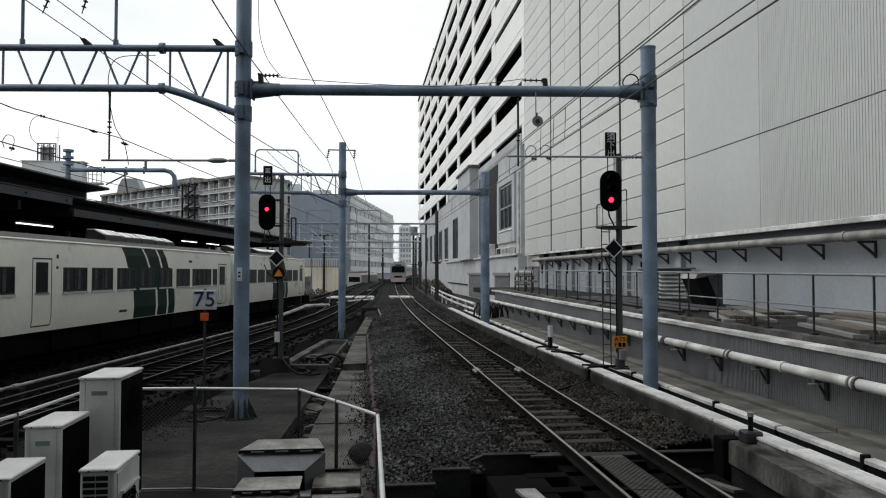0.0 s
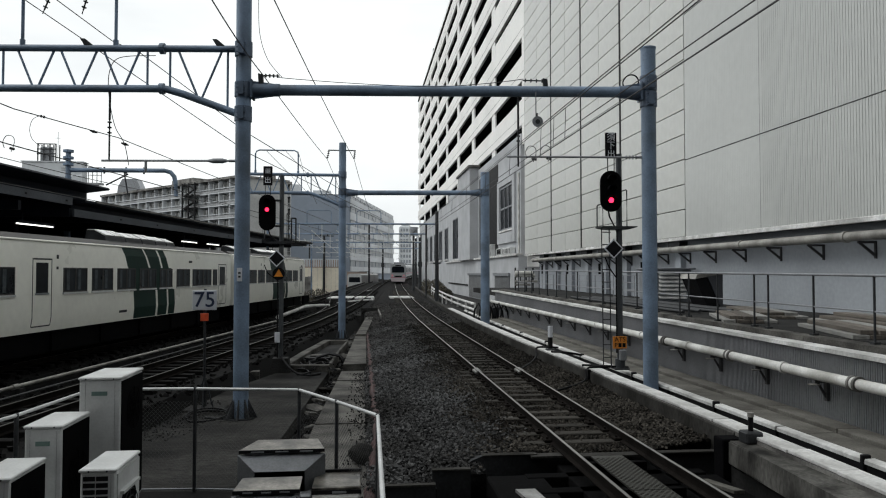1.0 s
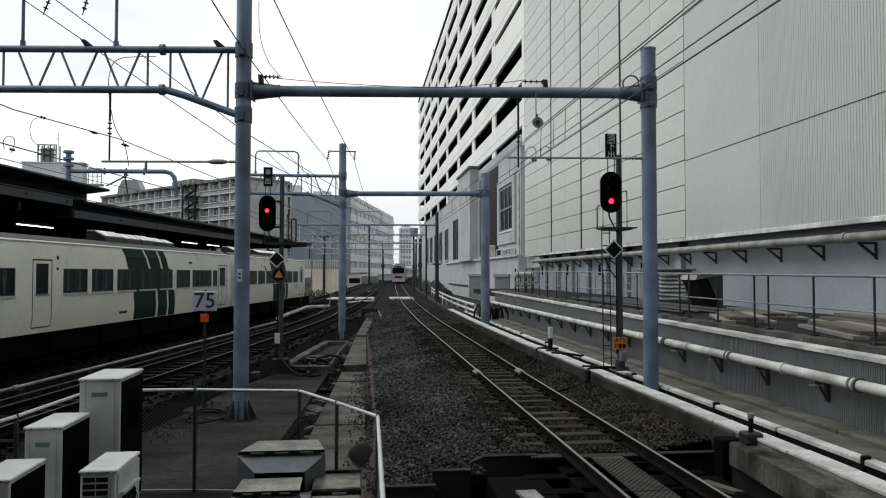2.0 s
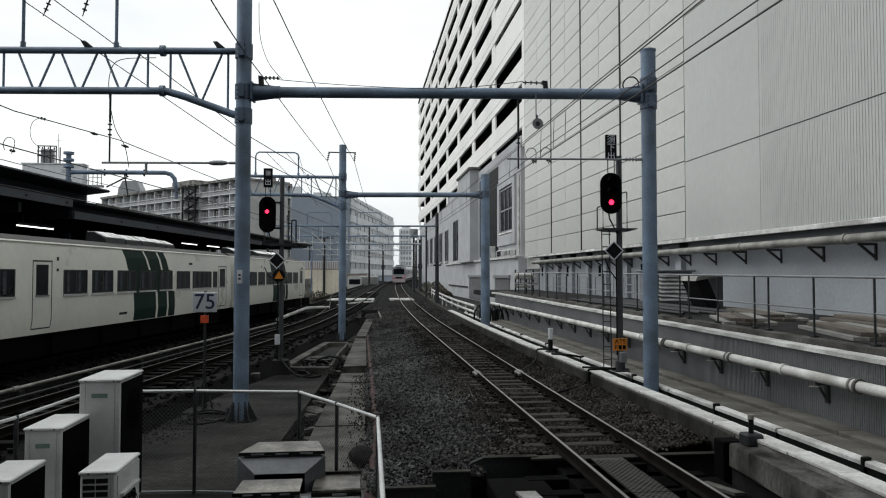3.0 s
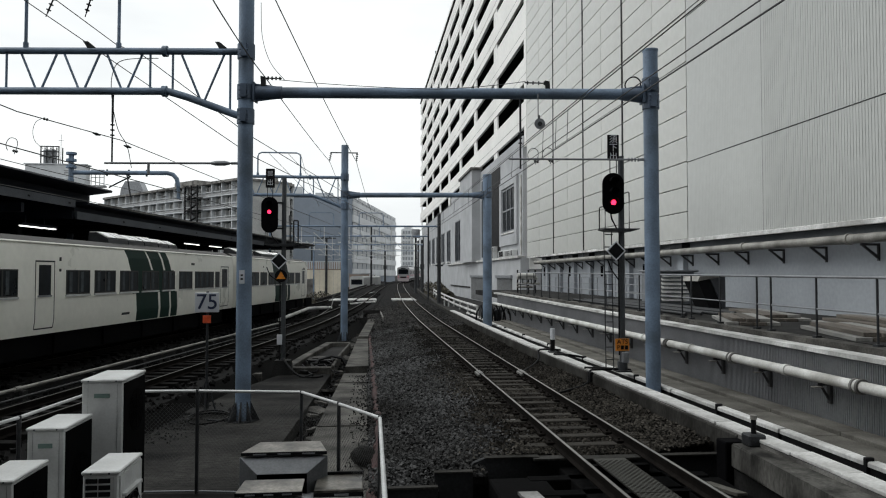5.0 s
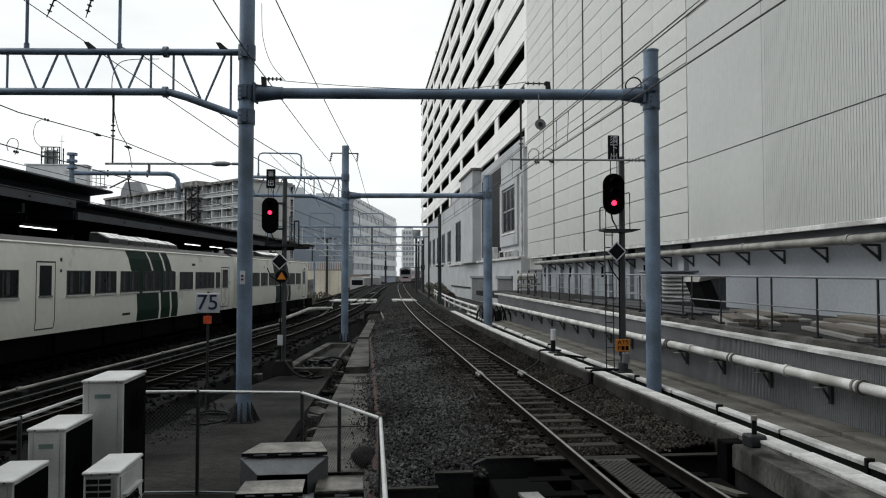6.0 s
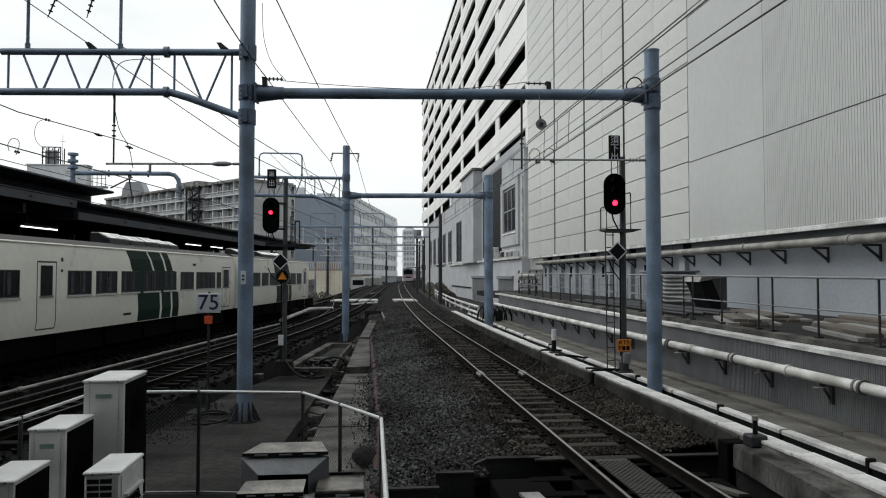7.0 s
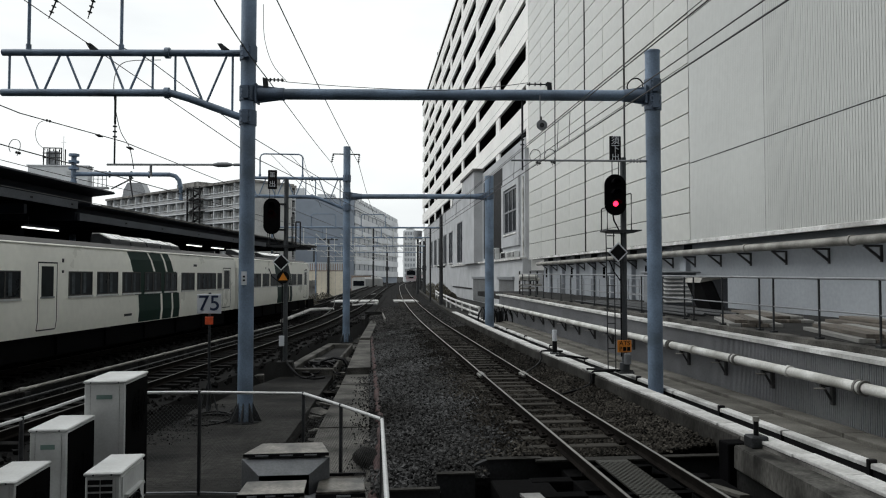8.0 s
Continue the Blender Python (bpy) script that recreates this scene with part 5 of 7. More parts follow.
solid("cable", bm, STEEL_DARK, "grey cable curling round the sign's foot", "cable", group="ground cables", smooth=60)
bm = bmesh.new()
bent(bm, [(-3.3 + 0.42 * math.cos(a * 0.45) + 0.03 * math.sin(a), 16.3 + 0.7 * math.sin(a * 0.45), -0.57 + 0.004 * a) for a in range(24)], 0.02, 6)
solid("cable", bm, BLACK, "black cable coiled loosely on the slab by the post", "cable", group="ground cables", smooth=60)
bm = bmesh.new()
bent(bm, smooth([(-2.5, 23.5, -0.1), (-2.2, 23.1, -0.4), (-1.9, 22.9, -0.57), (-1.5, 22.7, -0.58), (-1.25, 22.95, -0.57)], 5), 0.035, 8)
solid("cable", bm, BLACK, "black cable leading from the signal's foot to the pit", "cable", group="ground cables", smooth=60)
t = thing("cable_riser", pose(-1.0, 25.5, -0.6), "black bundle of cables rising in an arch", "cable riser")
for k in range(4):
    bm = bmesh.new()
    bent(bm, [(-0.6 - 0.05 * k, 0.1 * k, 0), (-0.5, 0.1 * k, 0.22), (-0.1, 0.1 * k, 0.34), (0.25, 0.1 * k, 0.26), (0.4 + 0.05 * k, 0.1 * k, 0)], 0.035, 8)
    part("cable", bm, BLACK, t, "", 60)


# ---- behind the camera: unseen hall added to block sky light, platform end ----
bm = bmesh.new()
box(bm, -45, 12.9, -90, -1.0, 6.2, 19)
solid("light_block_hall", bm, CANOPY, "dark unseen hall added over the tracks to hold back sky light", "building", "structure")
bm = bmesh.new()
box(bm, -45, 12.9, -91, -90, -0.9, 6.2)
solid("light_block_end", bm, CANOPY, "dark unseen end wall added under the hall", "wall", "structure")
bm = bmesh.new()
box(bm, -4.6, 1.2, -60, 1.9, -0.9, 1.1)
solid("platform_end", bm, CONC_DARK, "concrete platform end that the view is taken from", "platform", "structure")
for x in (-9.0, 7.2):
    for y in (-2.0, -20.0, -40.0):
        bm = bmesh.new()
        rod(bm, (x, y, -0.9), (x, y, 6.2), 0.4, 16)
        solid("unseen_column", bm, CONC_DARK, "round concrete column, unseen, added under the hall", "column", "structure", "station columns")

# Service floor in its own near-black tone.
FLOOR_DARK = mat("dark_floor_concrete", (0.008, 0.0078, 0.0075), 0.85, 0, 0.7, 1.1, 20, 0.3, spec=0.1)

# ---- service platform with railing, condensers and vent hoods ----
bm = bmesh.new()
prism(bm, [(-4.6, 2.0), (0.15, 2.0), (0.15, 7.5), (-0.75, 9.25), (-4.6, 9.6)], "z", -0.85, -0.15)
solid("service_floor", bm, FLOOR_DARK, "dark concrete service floor below the platform end", "floor", "structure")
fr = thing("railing", pose(0, 0, -0.15), "galvanised pipe railing with wire mesh round the service floor", "railing")
FENCE = [(-4.1, 4.4), (-3.43, 7.83), (-3.28, 9.45), (-2.03, 9.37), (-0.75, 9.14), (-0.27, 8.27), (0.165, 7.42), (0.135, 4.4)]
for i, (x, y) in enumerate(FENCE):
    bm = bmesh.new()
    rod(bm, (x, y, 0), (x, y, 1.27), 0.022, 10)
    part("post", bm, STEEL_DARK, fr, "", 40)
for h, r in ((1.25, 0.0185), (0.03, 0.012)):
    for a, b in zip(FENCE, FENCE[1:]):
        bm = bmesh.new()
        rod(bm, (a[0], a[1], h), (b[0], b[1], h), r, 10)
        part("rail_bar", bm, RAILPIPE if h > 1 else GALV, fr, "", 40)
for a, b in zip(FENCE[2:], FENCE[3:]):
    bm = bmesh.new()
    a3, b3 = Vector((a[0], a[1], 0)), Vector((b[0], b[1], 0))
    n = int((b3 - a3).length / 0.05)
    for k in range(-20, n):
        for s in (1, -1):
            u0, u1 = k / n, (k + 20) / n
            z0, z1 = (0.1, 1.1) if s > 0 else (1.1, 0.1)
            if u0 < 0:
                z0, u0 = z0 + (z1 - z0) * (-k / 20), 0
            if u1 > 1:
                z1, u1 = z0 + (z1 - z0) * ((1 - u0) / (u1 - u0)), 1
            bent(bm, [a3.lerp(b3, u0) + Vector((0, 0, z0)), a3.lerp(b3, u1) + Vector((0, 0, z1))], 0.0013, 3)
    part("mesh_panel", bm, MESH, fr, "fine weathered wire mesh")


def condenser(x, y, z, w, d, h, fans, label, grille=False):
    """w: across the narrow end, d: along the fan side."""
    t = thing("condenser_unit", pose(x, y, z), label, "air conditioner", "condensers on the service floor")
    bm = bmesh.new()
    box(bm, 0.0, w, 0.0, d, 0.06, h - 0.03, 0.012)
    b = part("casing", bm, ACWHITE, t, "off-white metal casing")
    bm = bmesh.new()
    box(bm, -0.012, w + 0.012, -0.012, d + 0.012, h - 0.03, h, 0.01)
    part("lid", bm, ACWHITE, t)
    bm = bmesh.new()
    box(bm, w - 0.004, w + 0.012, 0.02, d - 0.02, 0.1, h - 0.05)
    part("fan_side", bm, BLACK_AND_SHADE if not grille else ACWHITE, t, "dark fan side" if not grille else "")
    for k in range(fans):
        zc = 0.1 + (h - 0.15) * (k + 0.5) / fans
        bm = bmesh.new()
        r = min(0.24, (h - 0.2) / fans / 2)
        for q in range(4):
            n = 28
            rr = r * (q + 1) / 4
            bent(bm, [(w + 0.025, d / 2 + rr * math.cos(2 * math.pi * a / n), zc + rr * math.sin(2 * math.pi * a / n)) for a in range(n + 1)], 0.004, 4)
        for a in range(8):
            bent(bm, [(w + 0.025, d / 2, zc), (w + 0.025, d / 2 + r * math.cos(a * math.pi / 4), zc + r * math.sin(a * math.pi / 4))], 0.004, 4)
        part("fan_grille", bm, BLACK_AND_SHADE if not grille else STEEL_DARK, t)
        if grille:
            # Flat plate: the dark of the recess is put into its colour.
            bm = bmesh.new()
            prism(bm, [(0.1, 0.1), (d - 0.14, 0.1), (d - 0.14, h - 0.3), (d - 0.2, h - 0.23), (0.16, h - 0.23), (0.1, h - 0.3)], "x", w + 0.004, w + 0.02)
            part("fan_opening", bm, BLACK_AND_SHADE, t, "flat near-black plate in place of the fan recess")
            boxes("lip", [(w, w + 0.05, 0.06, d - 0.12, h - 0.23, h - 0.205)], ACWHITE, t)
    bm = bmesh.new()
    if grille:
        for i in range(2):
            for k in range(int((h - 0.15) / 0.055)):
                box(bm, 0.025 + i * (w - 0.05) / 2 * 0.88, 0.015 + (i + 1) * (w - 0.05) / 2 * 0.88, -0.006, 0.002, h - 0.10 - k * 0.055, h - 0.062 - k * 0.055)
        part("louvre", bm, BLACK, t)
    else:
        box(bm, w * 0.3, w * 0.68, -0.007, 0.0, h - 0.2, h - 0.155)
        part("badge", bm, mat_badge, t, "plain green-grey badge")
    bm = bmesh.new()
    box(bm, 0.02, w - 0.02, 0.08, 0.16, 0.0, 0.06)
    box(bm, 0.02, w - 0.02, d - 0.16, d - 0.08, 0.0, 0.06)
    part("foot", bm, STEEL_DARK, t)
    bm = bmesh.new()
    for px in (0.07, w - 0.07):
        rod(bm, (px, -0.016, h - 0.02), (px, -0.01, h - 0.02), 0.008, 8)
    box(bm, w * 0.15, w * 0.152, -0.003, 0.002, 0.1, h - 0.05)
    box(bm, w * 0.86, w * 0.862, -0.003, 0.002, 0.1, h - 0.05)
    part("screw", bm, STEEL_DARK, t)
    return t


mat_badge = mat("badge_green_grey", (0.13, 0.20, 0.18), 0.5, 0, 0.1, 3, 30, 0)
condenser(-3.04, 8.40, -0.15, 0.43, 0.80, 1.54, 2, "tall off-white condenser unit with a dark fan side")
condenser(-3.27, 7.64, -0.15, 0.35, 0.72, 1.18, 1, "off-white condenser unit with a dark fan side")
condenser(-2.31, 6.43, -0.15, 0.285, 0.63, 1.05, 1, "off-white condenser unit with a louvred end and round fan", True)
condenser(-3.33, 6.73, -0.15, 0.34, 0.70, 0.92, 1, "low off-white condenser unit with a dark fan side")


def vent_hood(x, y, w, d, h, inset, label):
    """A sheet-metal hood: a hipped cap that narrows towards the back, and a slanted pale mouth below its front lip."""
    t = thing("vent_hood", pose(x, y, -0.15), label, "vent hood", "vent hoods")
    a, b = inset
    bm = bmesh.new()
    lo = [bm.verts.new(p) for p in ((0.02, 0.03, 0), (w - 0.02, 0.03, 0), (w - b, d, 0), (a, d, 0))]
    hi = [bm.verts.new(p) for p in ((0.02, 0.03, h - 0.035), (w - 0.02, 0.03, h - 0.035), (w - b, d, h - 0.02), (a, d, h - 0.02))]
    bm.faces.new(lo[::-1]), bm.faces.new(hi)
    for i in range(4):
        bm.faces.new((lo[i], lo[(i + 1) % 4], hi[(i + 1) % 4], hi[i]))
    bd = part("body", bm, HOODS, t, "grey sheet-metal body")
    bm = bmesh.new()
    lo = [bm.verts.new(p) for p in ((-0.02, -0.04, h - 0.03), (w + 0.02, -0.04, h - 0.03), (w - b + 0.02, d + 0.02, h - 0.014), (a - 0.02, d + 0.02, h - 0.014))]
    hi = [bm.verts.new(v.co + Vector((0, 0, 0.02))) for v in lo]
    bm.faces.new(lo[::-1]), bm.faces.new(hi)
    for i in range(4):
        bm.faces.new((lo[i], lo[(i + 1) % 4], hi[(i + 1) % 4], hi[i]))
    part("cap", bm, HOOD_TOP, t, "brownish weathered sheet-metal cap")
    boxes("lip", [(-0.024, w + 0.024, -0.052, -0.04, h - 0.044, h - 0.012)], BLACK, t)
    bm = bmesh.new()
    v = [bm.verts.new(p) for p in ((-0.04, -0.03, h - 0.06), (w + 0.03, -0.03, h - 0.06), (w * 0.8, -0.26, h * 0.78), (w * 0.2, -0.26, h * 0.78), (-0.04, -0.03, h * 0.3), (w + 0.03, -0.03, h * 0.3), (w * 0.8, -0.26, h * 0.3), (w * 0.2, -0.26, h * 0.3))]
    bm.faces.new((v[0], v[1], v[2], v[3])), bm.faces.new((v[0], v[3], v[7], v[4])), bm.faces.new((v[1], v[5], v[6], v[2])), bm.faces.new((v[3], v[2], v[6], v[7]))
    bmesh.ops.solidify(bm, geom=list(bm.faces), thickness=0.006)
    part("mouth", bm, GALV, t, "pale slanted mouth")
    for k in range(3):
        boxes("clip", [(w * (0.12 + 0.3 * k), w * (0.28 + 0.3 * k), -0.06, -0.052, h - 0.036, h - 0.024)], GALV, t)
    return t


HOOD_TOP = mat("brownish_weathered_sheet", (0.18, 0.168, 0.148), 0.4, 0.35, 0.5, 3.5, 30, 0.06, tint=(0.045, 0.041, 0.034))
vent_hood(-1.245, 7.97, 0.84, 0.34, 0.83, (0.14, 0.09), "grey sheet-metal vent hood with a slanted mouth")
vent_hood(-1.127, 6.9, 0.55, 0.3, 0.72, (0.03, 0.0), "grey sheet-metal vent hood with a slanted mouth")
t = thing("vent_box", pose(-0.483, 7.34, -0.13), "grey sheet-metal vent box with a lapped lid", "vent hood")
boxes("body", [(0.005, 0.475, 0.0, 0.62, 0, 0.46)], HOODS, t, "", 0.01)
boxes("lid", [(0.0, 0.483, 0.11, 0.66, 0.46, 0.53)], HOOD_TOP, t, "brownish weathered lid", 0.01)
boxes("lid_edge", [(-0.005, 0.488, 0.645, 0.675, 0.5, 0.56), (-0.004, 0.487, 0.095, 0.108, 0.46, 0.5)], BLACK, t)
boxes("clip", [(0.2, 0.34, 0.085, 0.095, 0.47, 0.49)], GALV, t)
boxes("side_duct", [(-0.16, -0.004, 0.25, 0.6, 0, 0.42)], GALV, t, "", 0.02)
bm = bmesh.new()
bmesh.ops.create_icosphere(bm, subdivisions=3, radius=0.22)
for v in bm.verts:
    v.co *= 1 + 0.25 * noise.noise(v.co * 6)
    v.co.z *= 0.75
ob = solid("sandbag", bm, GROUND, "dark rough sack slumped against the railing", "sack", smooth=60)
ob.matrix_basis = pose(0.02, 12.2, -0.43)

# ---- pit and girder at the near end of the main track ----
# Near black puts the pit's shade into its floor, girders and blocks.
PIT_BLACK = mat("pit_shade_black", (0.004, 0.004, 0.0042), 0.9, 0, 0.5, 1.5, 25, 0.2, spec=0.04)
PLATE_DARK = mat("dark_steel_plate", (0.019, 0.020, 0.0215), 0.7, 0, 0.5, 1.5, 25, 0.15, spec=0.2)
PLATE = mat("tread_plate", (0.045, 0.044, 0.038), 0.55, 0.5, 0.25, 2, 90, 0.5)
t = thing("retaining_plate", pose(0, 0, -0.9), "black steel plates holding back the ballast", "retaining plate", "", "structure")
boxes("plate", [(0.3, 0.98, 9.72, 9.78, 0, 0.62)], PLATE_DARK, t)
boxes("plate", [(0.98, 1.52, 10.22, 10.3, 0, 0.68), (1.0, 1.5, 9.3, 9.36, 0, 0.4)], PLATE_DARK, t)
bm = bmesh.new()
prism(bm, [(1.5, 0.0), (1.5, 0.55), (1.62, 0.66), (1.78, 0.72), (2.6, 0.72), (2.6, 0.0)], "y", 10.8, 10.9)
part("plate", bm, PLATE_DARK, t)
boxes("plate", [(2.6, 5.4, 10.8, 10.9, 0, 0.69)], PLATE_DARK, t)
boxes("plate_edge", [(0.3, 0.98, 9.70, 9.80, 0.62, 0.645), (0.98, 1.52, 10.2, 10.32, 0.68, 0.70), (1.78, 2.6, 10.78, 10.92, 0.72, 0.735), (2.5, 3.0, 10.7, 10.9, 0.69, 0.72), (3.1, 4.2, 10.6, 10.8, 0.70, 0.73), (4.4, 5.4, 10.76, 10.9, 0.69, 0.71)], CONC_KERB, t, "thin worn edge")
t = thing("walkway_plate", pose(3.6, 8.9, -0.2), "ribbed steel tread plates between the rails", "walkway")
for a, b in ((-3.0, -1.35), (-1.33, -0.02), (0.0, 1.7)):
    boxes("tread_plate", [(-0.24, 0.24, a, b, 0.0, 0.03)], PLATE, t, "", 0.004)
for k in (-2.5, -1.2, 0.1, 1.4):
    boxes("bearer", [(-0.5, 0.5, k, k + 0.12, -0.2, 0.0)], PIT_BLACK, t)
bm = bmesh.new()
for k in range(90):
    for j in range(6):
        x, y = -0.2 + j * 0.08 + (0.04 if k % 2 else 0) - 0.02, -2.9 + k * 0.05
        box(bm, x - 0.02, x + 0.02, y - 0.006, y + 0.006, 0.03, 0.036)
tagged(part("tread_ribs", bm, PLATE, t, "small raised tread ribs"), kind="stuff")
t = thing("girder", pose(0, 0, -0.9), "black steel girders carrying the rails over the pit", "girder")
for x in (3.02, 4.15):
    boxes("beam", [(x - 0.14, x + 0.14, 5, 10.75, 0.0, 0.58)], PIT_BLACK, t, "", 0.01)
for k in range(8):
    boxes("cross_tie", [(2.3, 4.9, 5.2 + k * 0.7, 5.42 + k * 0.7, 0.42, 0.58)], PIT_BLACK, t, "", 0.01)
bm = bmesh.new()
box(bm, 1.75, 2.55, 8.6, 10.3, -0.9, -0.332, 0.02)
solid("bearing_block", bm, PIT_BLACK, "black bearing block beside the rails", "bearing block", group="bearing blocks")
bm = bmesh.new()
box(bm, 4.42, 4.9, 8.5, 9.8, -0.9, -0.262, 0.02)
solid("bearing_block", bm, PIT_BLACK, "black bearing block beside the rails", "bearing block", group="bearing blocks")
bm = bmesh.new()
prism(bm, [(2.0, 9.5), (2.26, 9.5), (2.3, 9.05), (2.06, 9.05)], "z", -0.33, -0.29)
solid("pale_block", bm, HOODS, "pale square cover lying beside the track", "cover")
bm = bmesh.new()
prism(bm, [(4.46, 9.45), (4.6, 9.45), (4.82, 8.9), (4.68, 8.9)], "z", -0.26, -0.22)
solid("pale_block", bm, SLAB_GREY, "pale narrow cover beside the outer rail", "cover")
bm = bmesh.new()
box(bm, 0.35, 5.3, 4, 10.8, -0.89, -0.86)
solid("pit_floor", bm, PIT_BLACK, "near-black shallow floor, the pit's shade in its colour", "pit", "structure")

for y, name in ((10.0, "a"), (21.2, "b")):
    t = thing("marker_post", pose(5.42, 9.82, 0.15) if name == "a" else pose(5.52, y, 0.21), "short black marker post on the kerb" if name == "a" else "white and black marker post on the kerb", "marker post", "marker posts")
    boxes("foot", [(-0.125, 0.125, -0.12, 0.12, 0.0, 0.165 if name == "a" else 0.09)], STEEL_DARK, t, "", 0.02)
    bm = bmesh.new()
    rod(bm, (0, 0, 0.09), (0, 0, 0.38 if name == "a" else 0.42), 0.035 if name == "a" else 0.07, 12)
    part("stem", bm, BLACK, t)
    if name == "b":
        bm = bmesh.new()
        rod(bm, (0, 0, 0.42), (0, 0, 0.74), 0.075, 12)
        part("white_band", bm, SIGNWHITE, t)
    else:
        bm = bmesh.new()
        rod(bm, (0, 0, 0.36), (0, 0, 0.42), 0.045, 12)
        part("cap", bm, PIPE_OLD, t)
for pts in ([(4.3, 19.9, -0.14), (4.9, 21.0, -0.08), (5.2, 21.6, 0.04), (5.3, 21.9, 0.26), (5.9, 21.7, 0.27)],
            [(4.15, 16.1, -0.14), (4.7, 16.5, -0.1), (5.25, 16.95, -0.02), (5.36, 17.05, 0.26), (5.9, 17.1, 0.28)],
            [(5.35, 17.5, 0.27), (5.7, 17.3, 0.28), (6.4, 17.2, 0.24)], [(5.4, 20.6, 0.27), (5.7, 20.3, 0.28), (6.2, 20.3, 0.2)]):
    bm = bmesh.new()
    bent(bm, smooth(pts, 4), 0.03, 8)
    solid("cable", bm, BLACK, "black cable crossing from the track over the kerb", "cable", group="ground cables", smooth=60)
boxes("cable_clip", [(5.3, 5.42, 16.9, 17.15, 0.02, 0.24)], BLACK, thing("cable_clip_box", pose(0, 0, 0), "black cable clip box fixed to the kerb face", "cable box"), "", 0.01)
for x in (3.02, 4.15):
    for y in (19.1,):
        bm = bmesh.new()
        box(bm, x - 0.09, x + 0.09, y - 0.3, y + 0.3, -0.10, -0.03, 0.01)
        box(bm, x - 0.05, x + 0.05, y - 0.3, y + 0.3, -0.03, 0.003, 0.003)
        solid("rail_joint", bm, RAIL_TOP, "bright insulated rail joint", "rail joint", group="rail joints")


bm = bmesh.new()
bent(bm, smooth([(2.44, 19.7, -0.15), (2.5, 18.4, -0.14), (2.52, 17.2, -0.15), (2.44, 16.2, -0.14), (2.47, 15.3, -0.15)], 4), 0.006, 6)
solid("cable", bm, CONCRETE, "thin pale cable lying on the ballast", "cable", group="ground cables", smooth=60)
bm = bmesh.new()
box(bm, 2.56, 2.8, 13.42, 13.5, -0.19, -0.14, 0.008)
solid("wood_stick", bm, CONCRETE, "short pale offcut lying beside the rail", "offcut")


# ---- waiting train ----
def wheelset(bm, y):
    for x in (-0.56, 0.56):
        rod(bm, (x - 0.06, y, 0.43), (x + 0.06, y, 0.43), 0.43, 20)
    rod(bm, (-0.56, y, 0.43), (0.56, y, 0.43), 0.07, 10)


def bogies(t, length, material):
    for c in (3.0, length - 3.0):
        bm = bmesh.new()
        wheelset(bm, c - 1.05), wheelset(bm, c + 1.05)
        box(bm, -0.95, 0.95, c - 1.6, c + 1.6, 0.4, 0.62, 0.03)
        part("bogie", bm, material, t, "black bogie with two wheelsets", 40)


def side_x(z):
    """Half width of the waiting train's body at a height."""
    if z < 1.3:
        return 1.39 + 0.06 * (z - 0.9) / 0.4
    if z < 3.1:
        return 1.45
    return 1.45 - 0.07 * (z - 3.1) / 0.32


def on_side(bm, quads, lift):
    """Thin plates on the body's side from (y, z) corners, following its curve."""
    for q in quads:
        top = [bm.verts.new((side_x(z) + lift, y, z)) for y, z in q]
        low = [bm.verts.new((side_x(z) - 0.01, y, z)) for y, z in q]
        bm.faces.new(top)
        for i in range(len(q)):
            bm.faces.new((low[i], low[(i + 1) % len(q)], top[(i + 1) % len(q)], top[i]))


